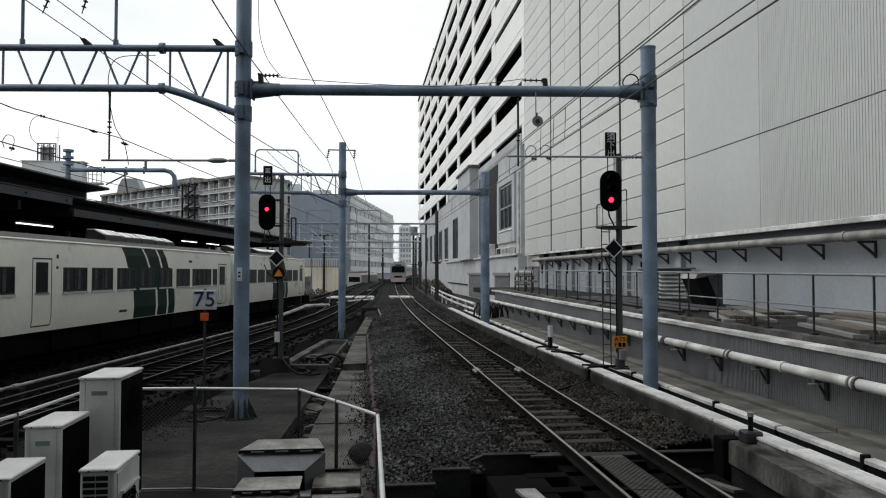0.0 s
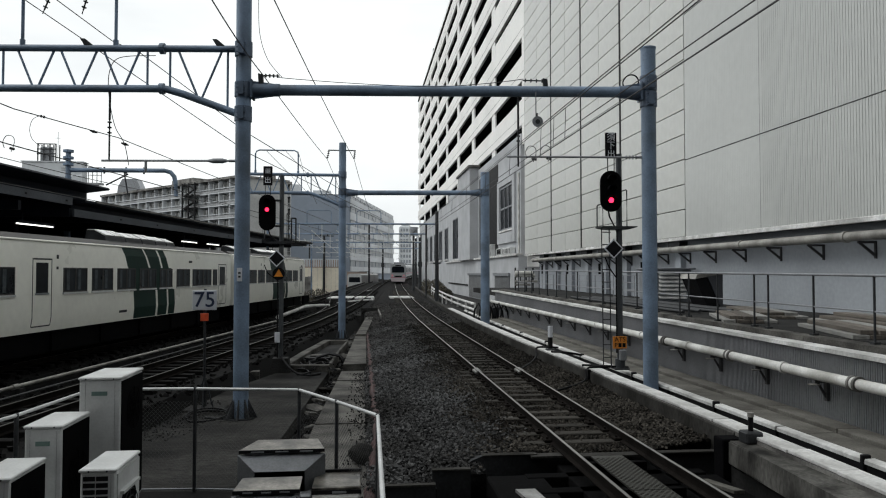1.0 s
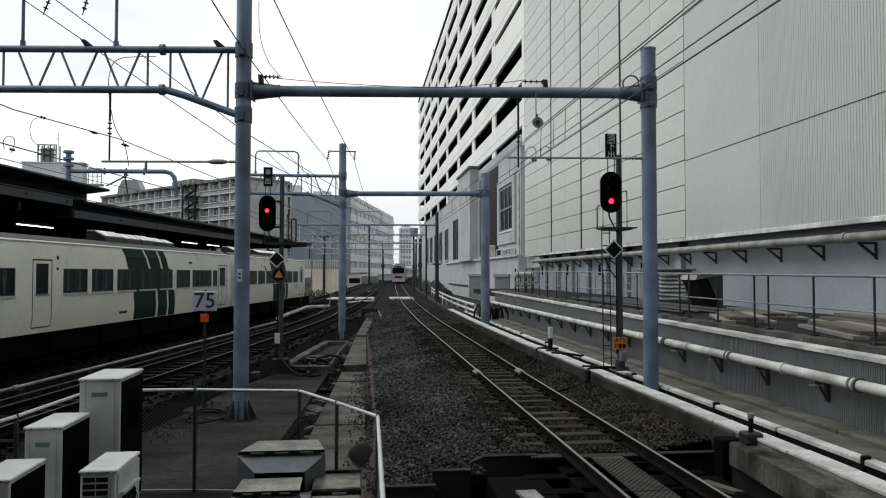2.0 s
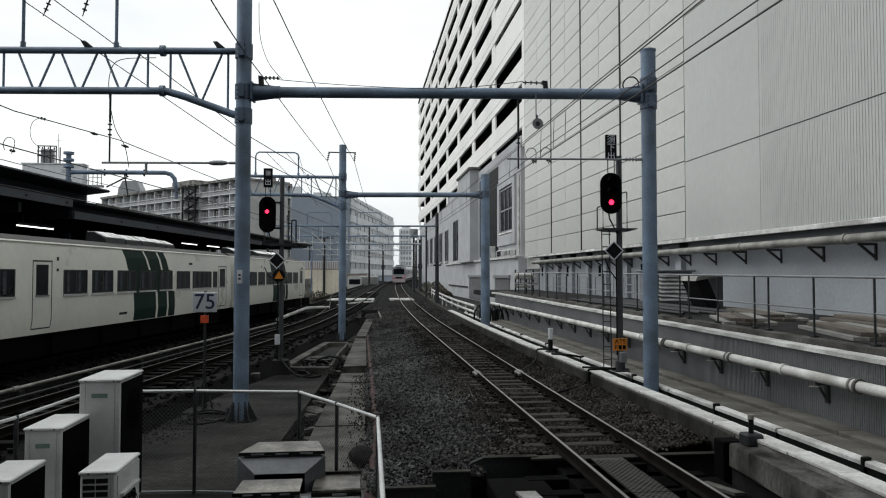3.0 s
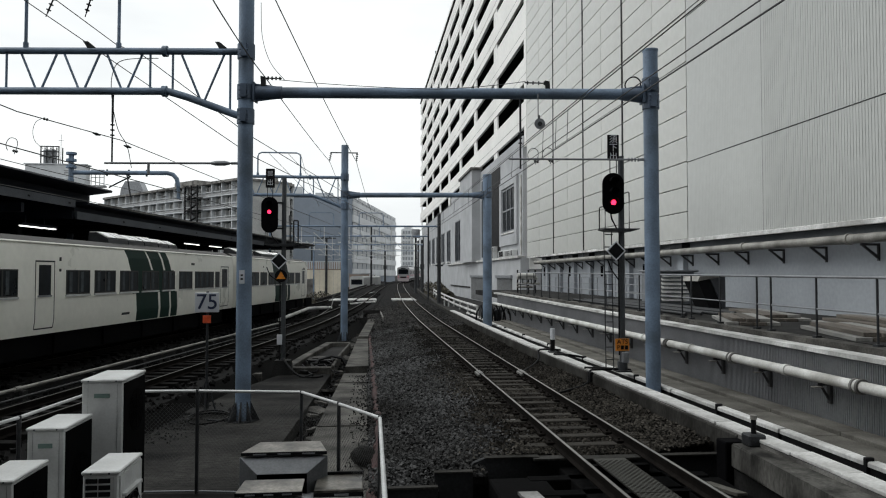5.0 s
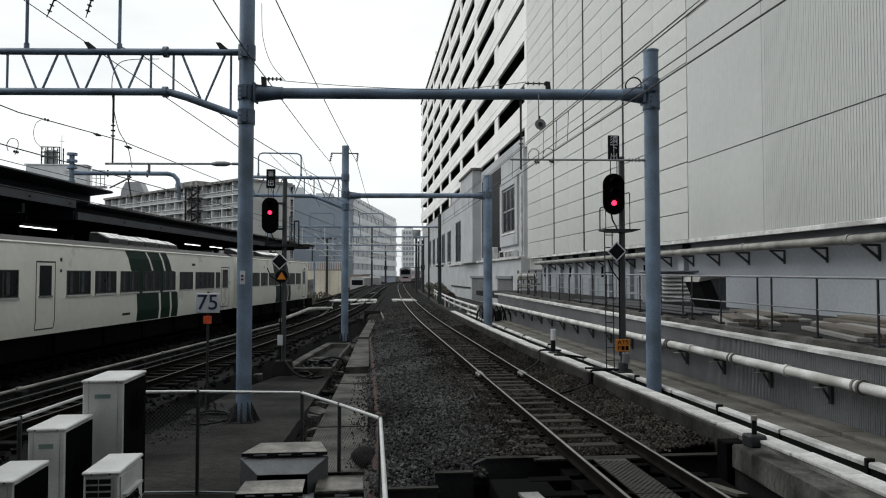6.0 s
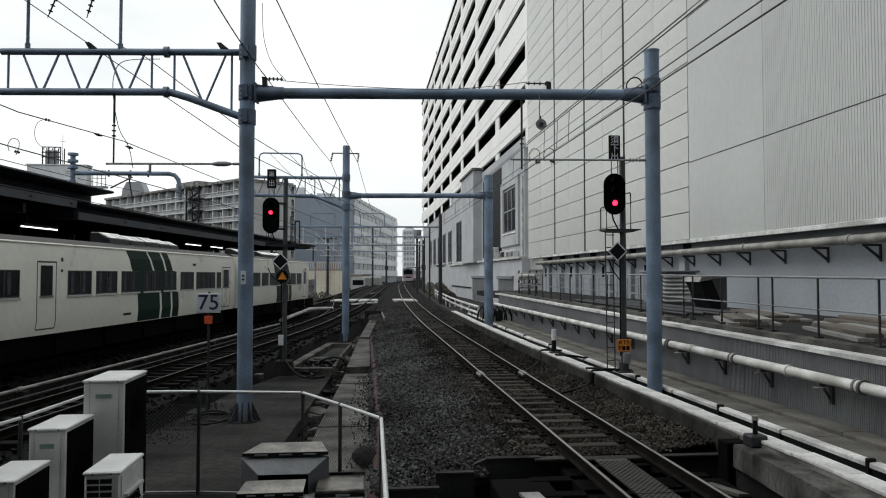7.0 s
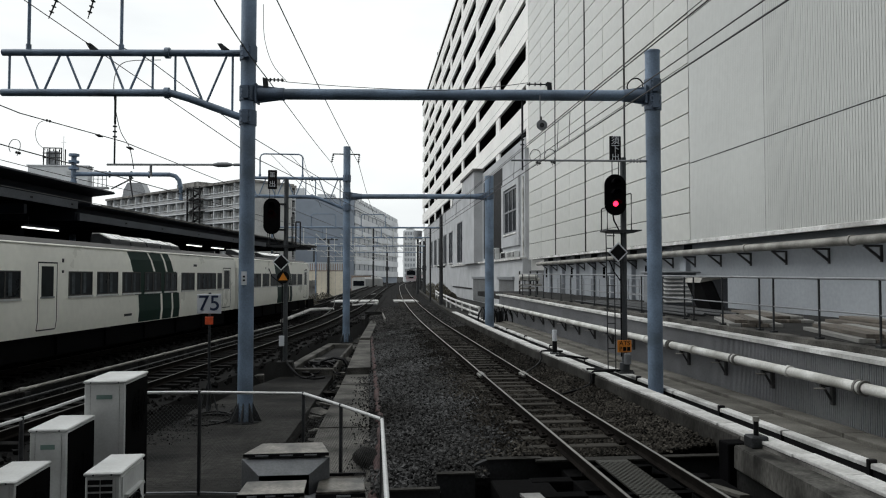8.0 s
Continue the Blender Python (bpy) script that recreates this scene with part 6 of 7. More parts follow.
def waiting_car(a0, length, windows, doors, stripes, equipment):
    t = thing("railway_carriage", LEFT @ pose(-13.15, a0, 0), "cream railway carriage with dark green stripes, standing at the platform", "railway carriage", "carriages of the waiting train")
    bm = bmesh.new()
    w = 1.45
    out = [(-w + .06, 0.9), (-w, 1.3), (-w, 3.1), (-w + .07, 3.42), (-w + .2, 3.46), (w - .2, 3.46), (w - .07, 3.42), (w, 3.1), (w, 1.3), (w - .06, 0.9)]
    prism(bm, out, "y", 0, length)
    b = part("body", bm, CREAM, t, "cream painted steel body", 30)
    bm = bmesh.new()
    prism(bm, [(-w + .14, 3.44), (-1.0, 3.6), (0, 3.66), (1.0, 3.6), (w - .14, 3.44)], "y", 0.05, length - 0.05)
    part("roof", bm, ROOFGREY, t, "grey curved roof", 40)
    bm = bmesh.new()
    bent(bm, [(w - 0.055, 0.05, 3.40), (w - 0.055, length - 0.05, 3.40)], 0.03, 6)
    part("gutter", bm, CREAM, t)
    # Underfloor parts near black: shade beneath the train put into the colour.
    bm = bmesh.new()
    box(bm, -1.25, 1.25, 1.0, length - 1, 0.28, 0.9)
    for k in range(6):
        box(bm, 1.2, 1.32, 2.0 + k * 2.8, 3.9 + k * 2.8, 0.3, 0.85)
    part("underframe", bm, BLACK_AND_SHADE, t, "underfloor equipment with its shade in a near-black colour")
    bogies(t, length, BLACK_AND_SHADE)
    for y0, y1 in windows:
        bm = bmesh.new()
        on_side(bm, [[(y0, 1.99), (y1, 1.99), (y1, 2.64), (y0, 2.64)]], 0.004)
        wdw = part("window", bm, TRAINGLASS, t, "dark side window with a pale frame")
        bm = bmesh.new()
        m = (y0 + y1) / 2
        e = 0.035
        on_side(bm, [[(y0 - e, 1.95), (y1 + e, 1.95), (y1 + e, 1.99), (y0 - e, 1.99)], [(y0 - e, 2.64), (y1 + e, 2.64), (y1 + e, 2.67), (y0 - e, 2.67)],
                     [(y0 - e, 1.99), (y0, 1.99), (y0, 2.64), (y0 - e, 2.64)], [(y1, 1.99), (y1 + e, 1.99), (y1 + e, 2.64), (y1, 2.64)]] +
                ([[(m - 0.025, 1.99), (m + 0.025, 1.99), (m + 0.025, 2.64), (m - 0.025, 2.64)]] if y1 - y0 > 0.7 else []), 0.016)
        part("window_frame", bm, ROOFGREY, wdw)
        bm = bmesh.new()
        on_side(bm, [[(y0 - 0.06, 1.90), (y1 + 0.06, 1.90), (y1 + 0.06, 1.955), (y0 - 0.06, 1.955)]], 0.035)
        part("sill", bm, ACWHITE, wdw)
        for s in (0.12, 0.62):
            bm = bmesh.new()
            q0 = y0 + (y1 - y0) * s
            on_side(bm, [[(q0, 2.02), (q0 + (y1 - y0) * 0.12, 2.02), (q0 + (y1 - y0) * 0.12, 2.62), (q0, 2.62)]], 0.007)
            part("curtain", bm, CURTAIN, wdw, "pale curtain behind the glass")
    for y0, y1 in doors:
        bm = bmesh.new()
        e = 0.03
        on_side(bm, [[(y - e, a), (y, a), (y, b2), (y - e, b2)] for y in (y0, y1 + e) for a, b2 in ((1.06, 1.3), (1.3, 2.92))] + [ [(y0, 2.88), (y1, 2.88), (y1, 2.92), (y0, 2.92)], [(y0, 1.04), (y1, 1.04), (y1, 1.075), (y0, 1.075)]], 0.004)
        d = part("door", bm, STEEL_DARK, t, "sliding door outlined by dark seals")
        bm = bmesh.new()
        on_side(bm, [[(y0 + 0.14, 1.97), (y1 - 0.16, 1.97), (y1 - 0.16, 2.8), (y0 + 0.14, 2.8)]], 0.006)
        part("door_window", bm, TRAINGLASS, d)
        bm = bmesh.new()
        on_side(bm, [[(y0 + 0.10, 1.92), (y1 - 0.12, 1.92), (y1 - 0.12, 1.97), (y0 + 0.10, 1.97)]], 0.02)
        part("door_window_frame", bm, GALV, d)
    for k in range(stripes[2]):
        ya = stripes[0]
        bands = ((0.0, 1.52), (1.66, 2.66), (2.82, 3.34))
        lowb = ((0.83, 2.62), (2.80, 3.62), (3.78, 4.38))
        for (a, b2), (c, d2) in zip(bands, lowb):
            bm = bmesh.new()
            s = lambda p, q, z: p + (q - p) * min(1, (3.38 - z) / 1.55)
            zs = [3.385, 3.1, 2.7]
            for z1, z0 in zip(zs, zs[1:]):
                on_side(bm, [[(ya + s(a, c, z0), z0), (ya + s(b2, d2, z0), z0), (ya + s(b2, d2, z1), z1), (ya + s(a, c, z1), z1)]], 0.003)
            part("green_stripe", bm, GREEN, b, "slanted dark green stripe")
            bm = bmesh.new()
            zs = [1.88, 1.3, 0.92]
            for z1, z0 in zip(zs, zs[1:]):
                f0, f1 = 0.12 * (1.88 - z0), 0.12 * (1.88 - z1)
                on_side(bm, [[(ya + c - 0.02 + f0, z0), (ya + d2 - 0.02 + f0, z0), (ya + d2 - 0.02 + f1, z1), (ya + c - 0.02 + f1, z1)]], 0.003)
            part("green_stripe", bm, GREEN, b, "slanted dark green stripe")
        bm = bmesh.new()
        on_side(bm, [[(ya + 0.55, 1.88), (ya + 4.2, 1.88), (ya + 4.05, 2.7), (ya + 0.4, 2.7)]], 0.002)
        part("green_stripe", bm, GREEN, b, "dark green paint between the windows")
    # Dark sides and pale lids carry the units' shade and highlights as colour.
    for y0, y1, h in equipment:
        bm = bmesh.new()
        prism(bm, [(0.25, 3.6), (0.3, 3.60 + h), (0.55, 3.60 + h), (0.95, 3.56 + h * 0.5), (1.0, 3.52)], "y", y0, y1)
        e = part("roof_unit", bm, STEEL_DARK, t, "roof cooling unit, shaded sides dark and lit lids pale by colour")
        bm = bmesh.new()
        box(bm, 0.96, 1.06, y0 + 0.1, y1 - 0.1, 3.46, 3.58)
        part("roof_unit_skirt", bm, STEEL_DARK, e)
        n = 2
        for j in range(n):
            ya, yb = y0 + 0.04 + (y1 - y0) * j / n, y0 - 0.04 + (y1 - y0) * (j + 1) / n
            bm = bmesh.new()
            prism(bm, [(0.3, 3.604 + h), (0.3, 3.63 + h), (0.56, 3.63 + h), (0.93, 3.60 + h * 0.56), (0.91, 3.575 + h * 0.56), (0.55, 3.604 + h)], "y", ya, yb)
            part("unit_lid", bm, ROOFUNIT, e, "pale lid, the highlight on top put into its colour")
    bm = bmesh.new()
    on_side(bm, [[(8.55, 1.18), (9.1, 1.18), (9.1, 1.26), (8.55, 1.26)], [(14.6, 2.93), (14.95, 2.93), (14.95, 3.02), (14.6, 3.02)], [(4.75, 2.92), (4.85, 2.92), (4.85, 3.03), (4.75, 3.03)], [(4.75, 2.62), (4.85, 2.62), (4.85, 2.7), (4.75, 2.7)]], 0.006)
    part("side_plate", bm, STEEL_DARK, t, "small dark plates on the side")
    bm = bmesh.new()
    box(bm, -1.1, 1.1, length, length + 0.5, 0.95, 3.3)
    part("gangway", bm, BLACK, t, "black folded gangway")
    return t


CURTAIN = mat("pale_curtain", (0.06, 0.072, 0.08), 0.9, 0, 0.3, 6, 30, 0)
rel = lambda rows: [(a - 15.7, b - 15.7) for a, b in rows]
waiting_car(15.7, 20.0, rel([(17.3, 18.5), (20.84, 22.09), (22.45, 23.72), (24.1, 25.35), (25.75, 27.05), (27.45, 28.55), (29.06, 30.36), (30.75, 31.9), (31.98, 32.93), (33.22, 33.7)]), rel([(19.33, 20.2), (33.95, 35.0)]), (24.45 - 15.7, 0, 1), [(8.5, 9.9, 0.36), (10.0, 11.2, 0.33), (11.3, 12.4, 0.34), (12.5, 13.4, 0.31), (13.5, 14.3, 0.29)])
waiting_car(36.2, 15.8, [(2.6 + k * 1.62, 3.85 + k * 1.62) for k in range(7)], [(0.7, 1.6), (14.2, 15.1)], (6.5, 0, 1), [(1.5, 4.5, 0.3), (6, 10, 0.3)])

# ---- platform and canopy ----
t = thing("platform", LEFT @ pose(-14.9, 0, -0.9), "dark concrete station platform behind the train", "platform", "", "structure")
boxes("slab", [(-9, 0, 2, 64, 0, 2.0)], CONCRETE, t)
t = thing("platform_canopy", LEFT @ pose(-14.2, 0, 0), "dark steel platform canopy on girders, higher at one end", "canopy", "", "structure")
bm = bmesh.new()
prism(bm, [(0.0, 5.76), (0.05, 5.8), (0.0, 5.86), (-9.5, 6.2), (-9.5, 5.3), (-0.9, 5.3), (-0.9, 5.66)], "y", 4, 28.4)
part("upper_roof", bm, CANOPY, t, "black upper roof")
bm = bmesh.new()
box(bm, -0.12, -0.04, 4, 25.85, 4.95, 5.22)
part("fascia", bm, CANOPY_EDGE, t, "grey girder with small plates")
bm = bmesh.new()
prism(bm, [(0.0, 5.12), (0.02, 5.18), (0.0, 5.22), (-9.5, 5.5), (-9.5, 4.9), (-0.5, 4.9), (-0.5, 5.05)], "y", 26.6, 66)
part("lower_roof", bm, CANOPY, t, "black lower roof")
bm = bmesh.new()
box(bm, -0.02, 0.06, 27.4, 66, 5.17, 5.235)
part("roof_trim", bm, CONCRETE, t, "pale drip edge")
bm = bmesh.new()
box(bm, -0.14, -0.05, 26.0, 50, 4.55, 4.82)
part("fascia", bm, CANOPY_EDGE, t, "grey girder with small plates")
bm = bmesh.new()
for y in np.arange(6, 64, 6.0):
    box(bm, -5.0, -4.7, y - 0.15, y + 0.15, 1.1, 5.0)
part("column", bm, CANOPY, t)
bm = bmesh.new()
for y in np.arange(5, 62, 3.0):
    box(bm, -9, -0.2, y - 0.08, y + 0.08, 4.55, 4.85)
part("rafter", bm, CANOPY, t)
bm = bmesh.new()
for y in (20.5, 21.3, 23.0, 25.4, 29.5, 33.0, 37.5, 43.0):
    box(bm, -0.045, -0.03, y, y + 0.12, 4.66 if y > 27 else 5.05, 4.72 if y > 27 else 5.11)
part("gusset", bm, BLACK, t)
# Added wall: blocks light and fills the dark under the canopy.
bm = bmesh.new()
box(bm, -9.6, -9.4, 2, 66, -0.9, 6.1)
part("light_block_wall", bm, CANOPY, t, "dark wall added behind the platform to block light")
for y0, y1 in ((24.6, 26.8), (39.1, 41.3), (42.9, 45.0), (46.1, 48.0), (50.2, 52.2), (56, 58)):
    t = thing("tube_lamp", LEFT @ pose(-15.5, y0, 4.25), "lit white fluorescent tube under the canopy", "lamp", "platform lamps")
    bm = bmesh.new()
    rod(bm, (0, 0, -0.03), (0, y1 - y0, -0.03), 0.024, 10)
    part("tube", bm, TUBE, t, "glowing tube")
    boxes("holder", [(-0.08, 0.08, 0, y1 - y0, 0.012, 0.09), (-0.02, 0.02, 0.3, 0.34, 0.09, 0.35), (-0.02, 0.02, 1.4, 1.44, 0.09, 0.35)], CANOPY, t)

# pale duct laid beside the second track
t = thing("lineside_duct", LEFT @ pose(-10.05, 0, 0), "long pale grey duct laid beside the second track", "duct")
bm = bmesh.new()
bent(bm, [(0, 3, 0), (0, 38, 0)], 0.042, 12)
part("duct_barrel", bm, PIPE_OLD, t, "", 50)
for k in range(12):
    boxes("support", [(-0.12, 0.12, 4 + k * 3, 4.2 + k * 3, -0.9, -0.05)], CONC_DARK, t)
for y in (8.5, 16.0, 23.6, 31):
    bm = bmesh.new()
    rod(bm, (0, y - 0.1, 0), (0, y + 0.1, 0), 0.06, 12)
    part("duct_joint", bm, PIPE_OLD, t)

t = thing("lineside_pipe", LEFT @ pose(-9.42, 0, -0.03), "thin grey pipe laid beside the duct", "pipe")
bm = bmesh.new()
bent(bm, [(0, 3, 0), (0, 38, 0)], 0.02, 8)
part("pipe_barrel", bm, BRACKET, t, "", 50)
for k in range(12):
    boxes("support", [(-0.06, 0.06, 4.5 + k * 3, 4.6 + k * 3, -0.87, -0.028)], CONC_DARK, t)

# ---- crossing planks and point blades far along ----
t = thing("track_crossing", pose(0, 0, 0), "pale planked foot crossing over the tracks", "crossing")
for k in range(34):
    x = -7.2 + k * 0.385
    if x < -3.6 or 0.9 < x < 2.7 or x > 5.1:
        continue
    boxes("plank", [(x, x + 0.36, 71.5 + 0.5 * math.sin(k), 76.4, -0.2, 0.1)], CONC_PALE, t)
t = thing("lineside_ducting", pose(0, 0, 0), "white concrete ducting bending between the tracks", "duct")
for line in ([(-4.9, 44, -0.1), (-4.4, 50, 0), (-4.0, 54, 0.1), (-3.0, 55, 0.1), (-2.5, 57, 0)], [(-2.0, 62, -0.05), (-0.4, 66, 0.0), (1.0, 68, 0.0)], [(0.2, 95, 0.0), (1.8, 108, 0.0)]):
    bm = bmesh.new()
    bent(bm, line, 0.11, 8)
    part("duct_lid", bm, CONC_PALE, t)

# ---- white guard fence beside the annex ----
t = thing("guard_fence", pose(0, 0, 0), "white two-bar guard fence along the curve", "fence")
FP = [(7.05, 45.5), (7.1, 50), (7.2, 55), (7.35, 60), (7.6, 66), (7.9, 72), (8.3, 80), (8.8, 90), (9.5, 100)]
for x, y in FP:
    boxes("post", [(x - 0.06, x + 0.06, y - 0.06, y + 0.06, -0.9, 0.62)], CONC_PALE, t)
for h in (0.18, 0.55):
    for a, b in zip(FP, FP[1:]):
        bm = bmesh.new()
        bent(bm, [(a[0], a[1], h), (b[0], b[1], h)], 0.085, 6)
        part("bar", bm, CONC_PALE, t)
bm = bmesh.new()
prism(bm, [(6.0, 45.2), (8.3, 44.2), (12.4, 56.5), (12.4, 110), (10.4, 110), (7.3, 60)], "z", -0.9, -0.3)
solid("yard_strip", bm, CONC_DARK, "dark strip of yard between fence and annex", "yard", "structure")
t = thing("cable_stand", pose(6.5, 40, 0.0), "dark tangle of cables and boxes by the post", "cable stand")
for k in range(6):
    bm = bmesh.new()
    bent(bm, [(-0.4 + 0.3 * k, 0, -0.2), (-0.3 + 0.3 * k, 0.1, 0.5), (-0.1 + 0.28 * k, 0, 0.85), (0.1 + 0.28 * k, 0, 0.4), (0.1 + 0.3 * k, 0, -0.2)], 0.05, 6)
    part("cable", bm, BLACK, t)
boxes("box", [(0.0, 0.5, 0.2, 0.5, -0.14, 0.75), (0.7, 1.1, 0.2, 0.5, -0.14, 0.6)], STEEL_DARK, t, "", 0.03)

for x, y, z1, r, kind in ((6.1, 59.7, 7.5, 0.17, 3), (6.67, 95, 8.4, 0.18, 1), (8.7, 110, 7.8, 0.25, 0), (4.0, 140.4, 8.2, 0.2, 0), (-5.6, 111.3, 8.1, 0.2, 2), (1.5, 150.4, 12.6, 0.2, 3), (-9.2, 132, 8.0, 0.16, 2), (9.4, 128, 8.5, 0.2, 3), (-11.5, 92, 7.6, 0.14, 3)):
    t = thing("utility_pole", pose(x, y, -0.9), "dark slender lineside pole", "pole", "lineside poles")
    bm = bmesh.new()
    rod(bm, (0, 0, 0), (0, 0, z1 + 0.9), r, 12, r * 0.8)
    part("shaft", bm, STEEL_DARK, t, "", 40)
    bm = bmesh.new()
    if kind == 1:
        rod(bm, (0, 0, z1 - 0.2), (0, 0, z1 + 0.9), 0.55, 14)
    elif kind == 2:
        rod(bm, (-1.4, 0, z1 + 0.8), (1.4, 0, z1 + 0.8), 0.08, 8)
        rod(bm, (-0.5, 0, z1 + 0.8), (-0.5, 0, z1 + 1.1), 0.1, 8)
        rod(bm, (0.5, 0, z1 + 0.8), (0.5, 0, z1 + 1.1), 0.1, 8)
    else:
        box(bm, -0.3, 0.3, -0.3, 0.3, z1 * 0.55, z1 * 0.55 + (0.7 if kind == 0 else 0.12))
    part("fitting", bm, STEEL_DARK if kind != 1 else GALV, t)


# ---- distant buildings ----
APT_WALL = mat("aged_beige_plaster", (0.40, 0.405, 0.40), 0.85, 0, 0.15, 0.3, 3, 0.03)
# HAZE_WALL, FARGLASS and BLUEWALL carry distance haze in their base colour.
HAZE_WALL = mat("hazed_pale_wall", (0.56, 0.58, 0.60), 0.85, 0, 0.1, 0.1, 2, 0.03)
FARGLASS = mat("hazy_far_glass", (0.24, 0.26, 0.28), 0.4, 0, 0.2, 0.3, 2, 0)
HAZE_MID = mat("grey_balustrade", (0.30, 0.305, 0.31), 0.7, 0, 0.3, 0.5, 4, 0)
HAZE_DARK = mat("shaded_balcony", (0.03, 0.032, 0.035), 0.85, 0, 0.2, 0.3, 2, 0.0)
BLUEWALL = mat("hazed_blue_grey_wall", (0.225, 0.26, 0.31), 0.8, 0, 0.07, 0.05, 1, 0.03)
CREAMWALL = mat("cream_hoarding", (0.72, 0.66, 0.54), 0.85, 0, 0.1, 0.2, 2, 0.03)


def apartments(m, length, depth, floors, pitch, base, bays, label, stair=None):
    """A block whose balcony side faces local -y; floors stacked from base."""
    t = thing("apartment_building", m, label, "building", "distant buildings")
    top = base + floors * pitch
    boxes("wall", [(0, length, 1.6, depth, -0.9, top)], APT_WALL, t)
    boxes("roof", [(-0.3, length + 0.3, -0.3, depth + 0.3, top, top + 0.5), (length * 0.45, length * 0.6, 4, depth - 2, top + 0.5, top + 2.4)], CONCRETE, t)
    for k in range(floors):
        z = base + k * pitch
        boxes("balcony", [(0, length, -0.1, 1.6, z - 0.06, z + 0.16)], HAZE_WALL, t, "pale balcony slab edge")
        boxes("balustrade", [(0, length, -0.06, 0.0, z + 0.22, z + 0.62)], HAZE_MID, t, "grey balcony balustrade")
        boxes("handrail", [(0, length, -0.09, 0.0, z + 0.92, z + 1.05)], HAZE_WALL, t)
        # Near-black sheet puts the balcony shade behind each floor.
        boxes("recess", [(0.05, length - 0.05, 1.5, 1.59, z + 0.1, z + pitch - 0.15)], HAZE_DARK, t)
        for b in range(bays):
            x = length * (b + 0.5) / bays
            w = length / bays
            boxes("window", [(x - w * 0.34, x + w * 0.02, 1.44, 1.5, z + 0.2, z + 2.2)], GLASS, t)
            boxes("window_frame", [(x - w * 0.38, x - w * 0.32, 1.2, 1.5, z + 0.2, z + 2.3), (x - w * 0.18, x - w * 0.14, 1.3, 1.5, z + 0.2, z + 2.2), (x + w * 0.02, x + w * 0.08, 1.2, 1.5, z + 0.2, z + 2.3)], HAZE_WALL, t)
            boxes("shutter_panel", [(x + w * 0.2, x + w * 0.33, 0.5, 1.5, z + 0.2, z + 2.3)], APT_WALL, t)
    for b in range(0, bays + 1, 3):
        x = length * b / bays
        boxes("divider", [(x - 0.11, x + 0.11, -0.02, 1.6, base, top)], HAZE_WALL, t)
    if stair:
        for k in range(floors):
            z = base + k * pitch
            bm = bmesh.new()
            rod(bm, (stair - 2.2, -1.2, z), (stair + 2.2, -1.2, z + pitch * 0.5), 0.24, 6)
            rod(bm, (stair + 2.2, -1.2, z + pitch * 0.5), (stair - 2.2, -1.2, z + pitch), 0.24, 6)
            box(bm, stair - 2.6, stair + 2.6, -1.6, -0.2, z - 0.06, z + 0.06)
            part("stair_flight", bm, BLACK, t, "black steel escape stair")
        for x in (-2.5, 0.0, 2.5):
            boxes("stair_post", [(stair + x - 0.16, stair + x + 0.16, -1.6, -1.36, 0, top)], BLACK, t)
    return t


ang = math.degrees(math.atan2(153.1 - 198.0, -24.7 + 66.9))
apartments(pose(-66.9, 198.0, 0, 0, 0, ang), 61.6, 12, 8, 2.72, 0.2, 48, "grey apartment block with many balconies and an escape stair", 44.5)
apartments(pose(-24.5, 168.0, 0, 0, 0, 6), 8.5, 10, 8, 2.72, 0.8, 6, "pale apartment wing with balcony bands")

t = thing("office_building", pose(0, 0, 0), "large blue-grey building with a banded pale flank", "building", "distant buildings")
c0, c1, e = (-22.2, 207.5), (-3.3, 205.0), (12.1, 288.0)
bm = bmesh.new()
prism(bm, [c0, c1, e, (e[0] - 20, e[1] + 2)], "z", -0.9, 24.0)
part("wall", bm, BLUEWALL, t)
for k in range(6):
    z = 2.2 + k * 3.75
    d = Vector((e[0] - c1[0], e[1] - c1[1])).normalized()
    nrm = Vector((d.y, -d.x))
    # Flank bands paler than the front: the side's light is in the colour.
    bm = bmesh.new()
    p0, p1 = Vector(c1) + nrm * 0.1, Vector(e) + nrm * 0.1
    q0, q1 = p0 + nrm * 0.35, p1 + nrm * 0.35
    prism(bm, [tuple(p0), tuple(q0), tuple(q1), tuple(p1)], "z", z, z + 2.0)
    part("flank_band", bm, HAZE_WALL, t, "pale wall band, light on the flank put into its colour")
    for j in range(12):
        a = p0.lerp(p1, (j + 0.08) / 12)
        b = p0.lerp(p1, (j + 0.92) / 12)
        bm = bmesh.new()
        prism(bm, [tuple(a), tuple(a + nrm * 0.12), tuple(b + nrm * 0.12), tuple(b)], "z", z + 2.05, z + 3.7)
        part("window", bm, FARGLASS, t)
for row in ((-21.5, -17.5, 211, 216, 24, 27.5), (-14, -9, 214, 220, 24, 26.2), (-6.5, -4.5, 212, 216, 24, 27.6)):
    boxes("roof_structure", [row], HAZE_WALL, t)
boxes("parapet", [(-21.9, -3.6, 208.2, 208.6, 24, 24.5)], HAZE_DARK, t)

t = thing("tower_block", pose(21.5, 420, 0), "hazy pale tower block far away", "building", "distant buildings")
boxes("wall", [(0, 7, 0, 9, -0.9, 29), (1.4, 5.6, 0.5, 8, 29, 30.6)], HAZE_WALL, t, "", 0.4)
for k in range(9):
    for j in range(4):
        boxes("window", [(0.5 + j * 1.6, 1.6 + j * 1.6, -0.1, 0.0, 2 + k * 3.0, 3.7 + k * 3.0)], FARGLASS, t)
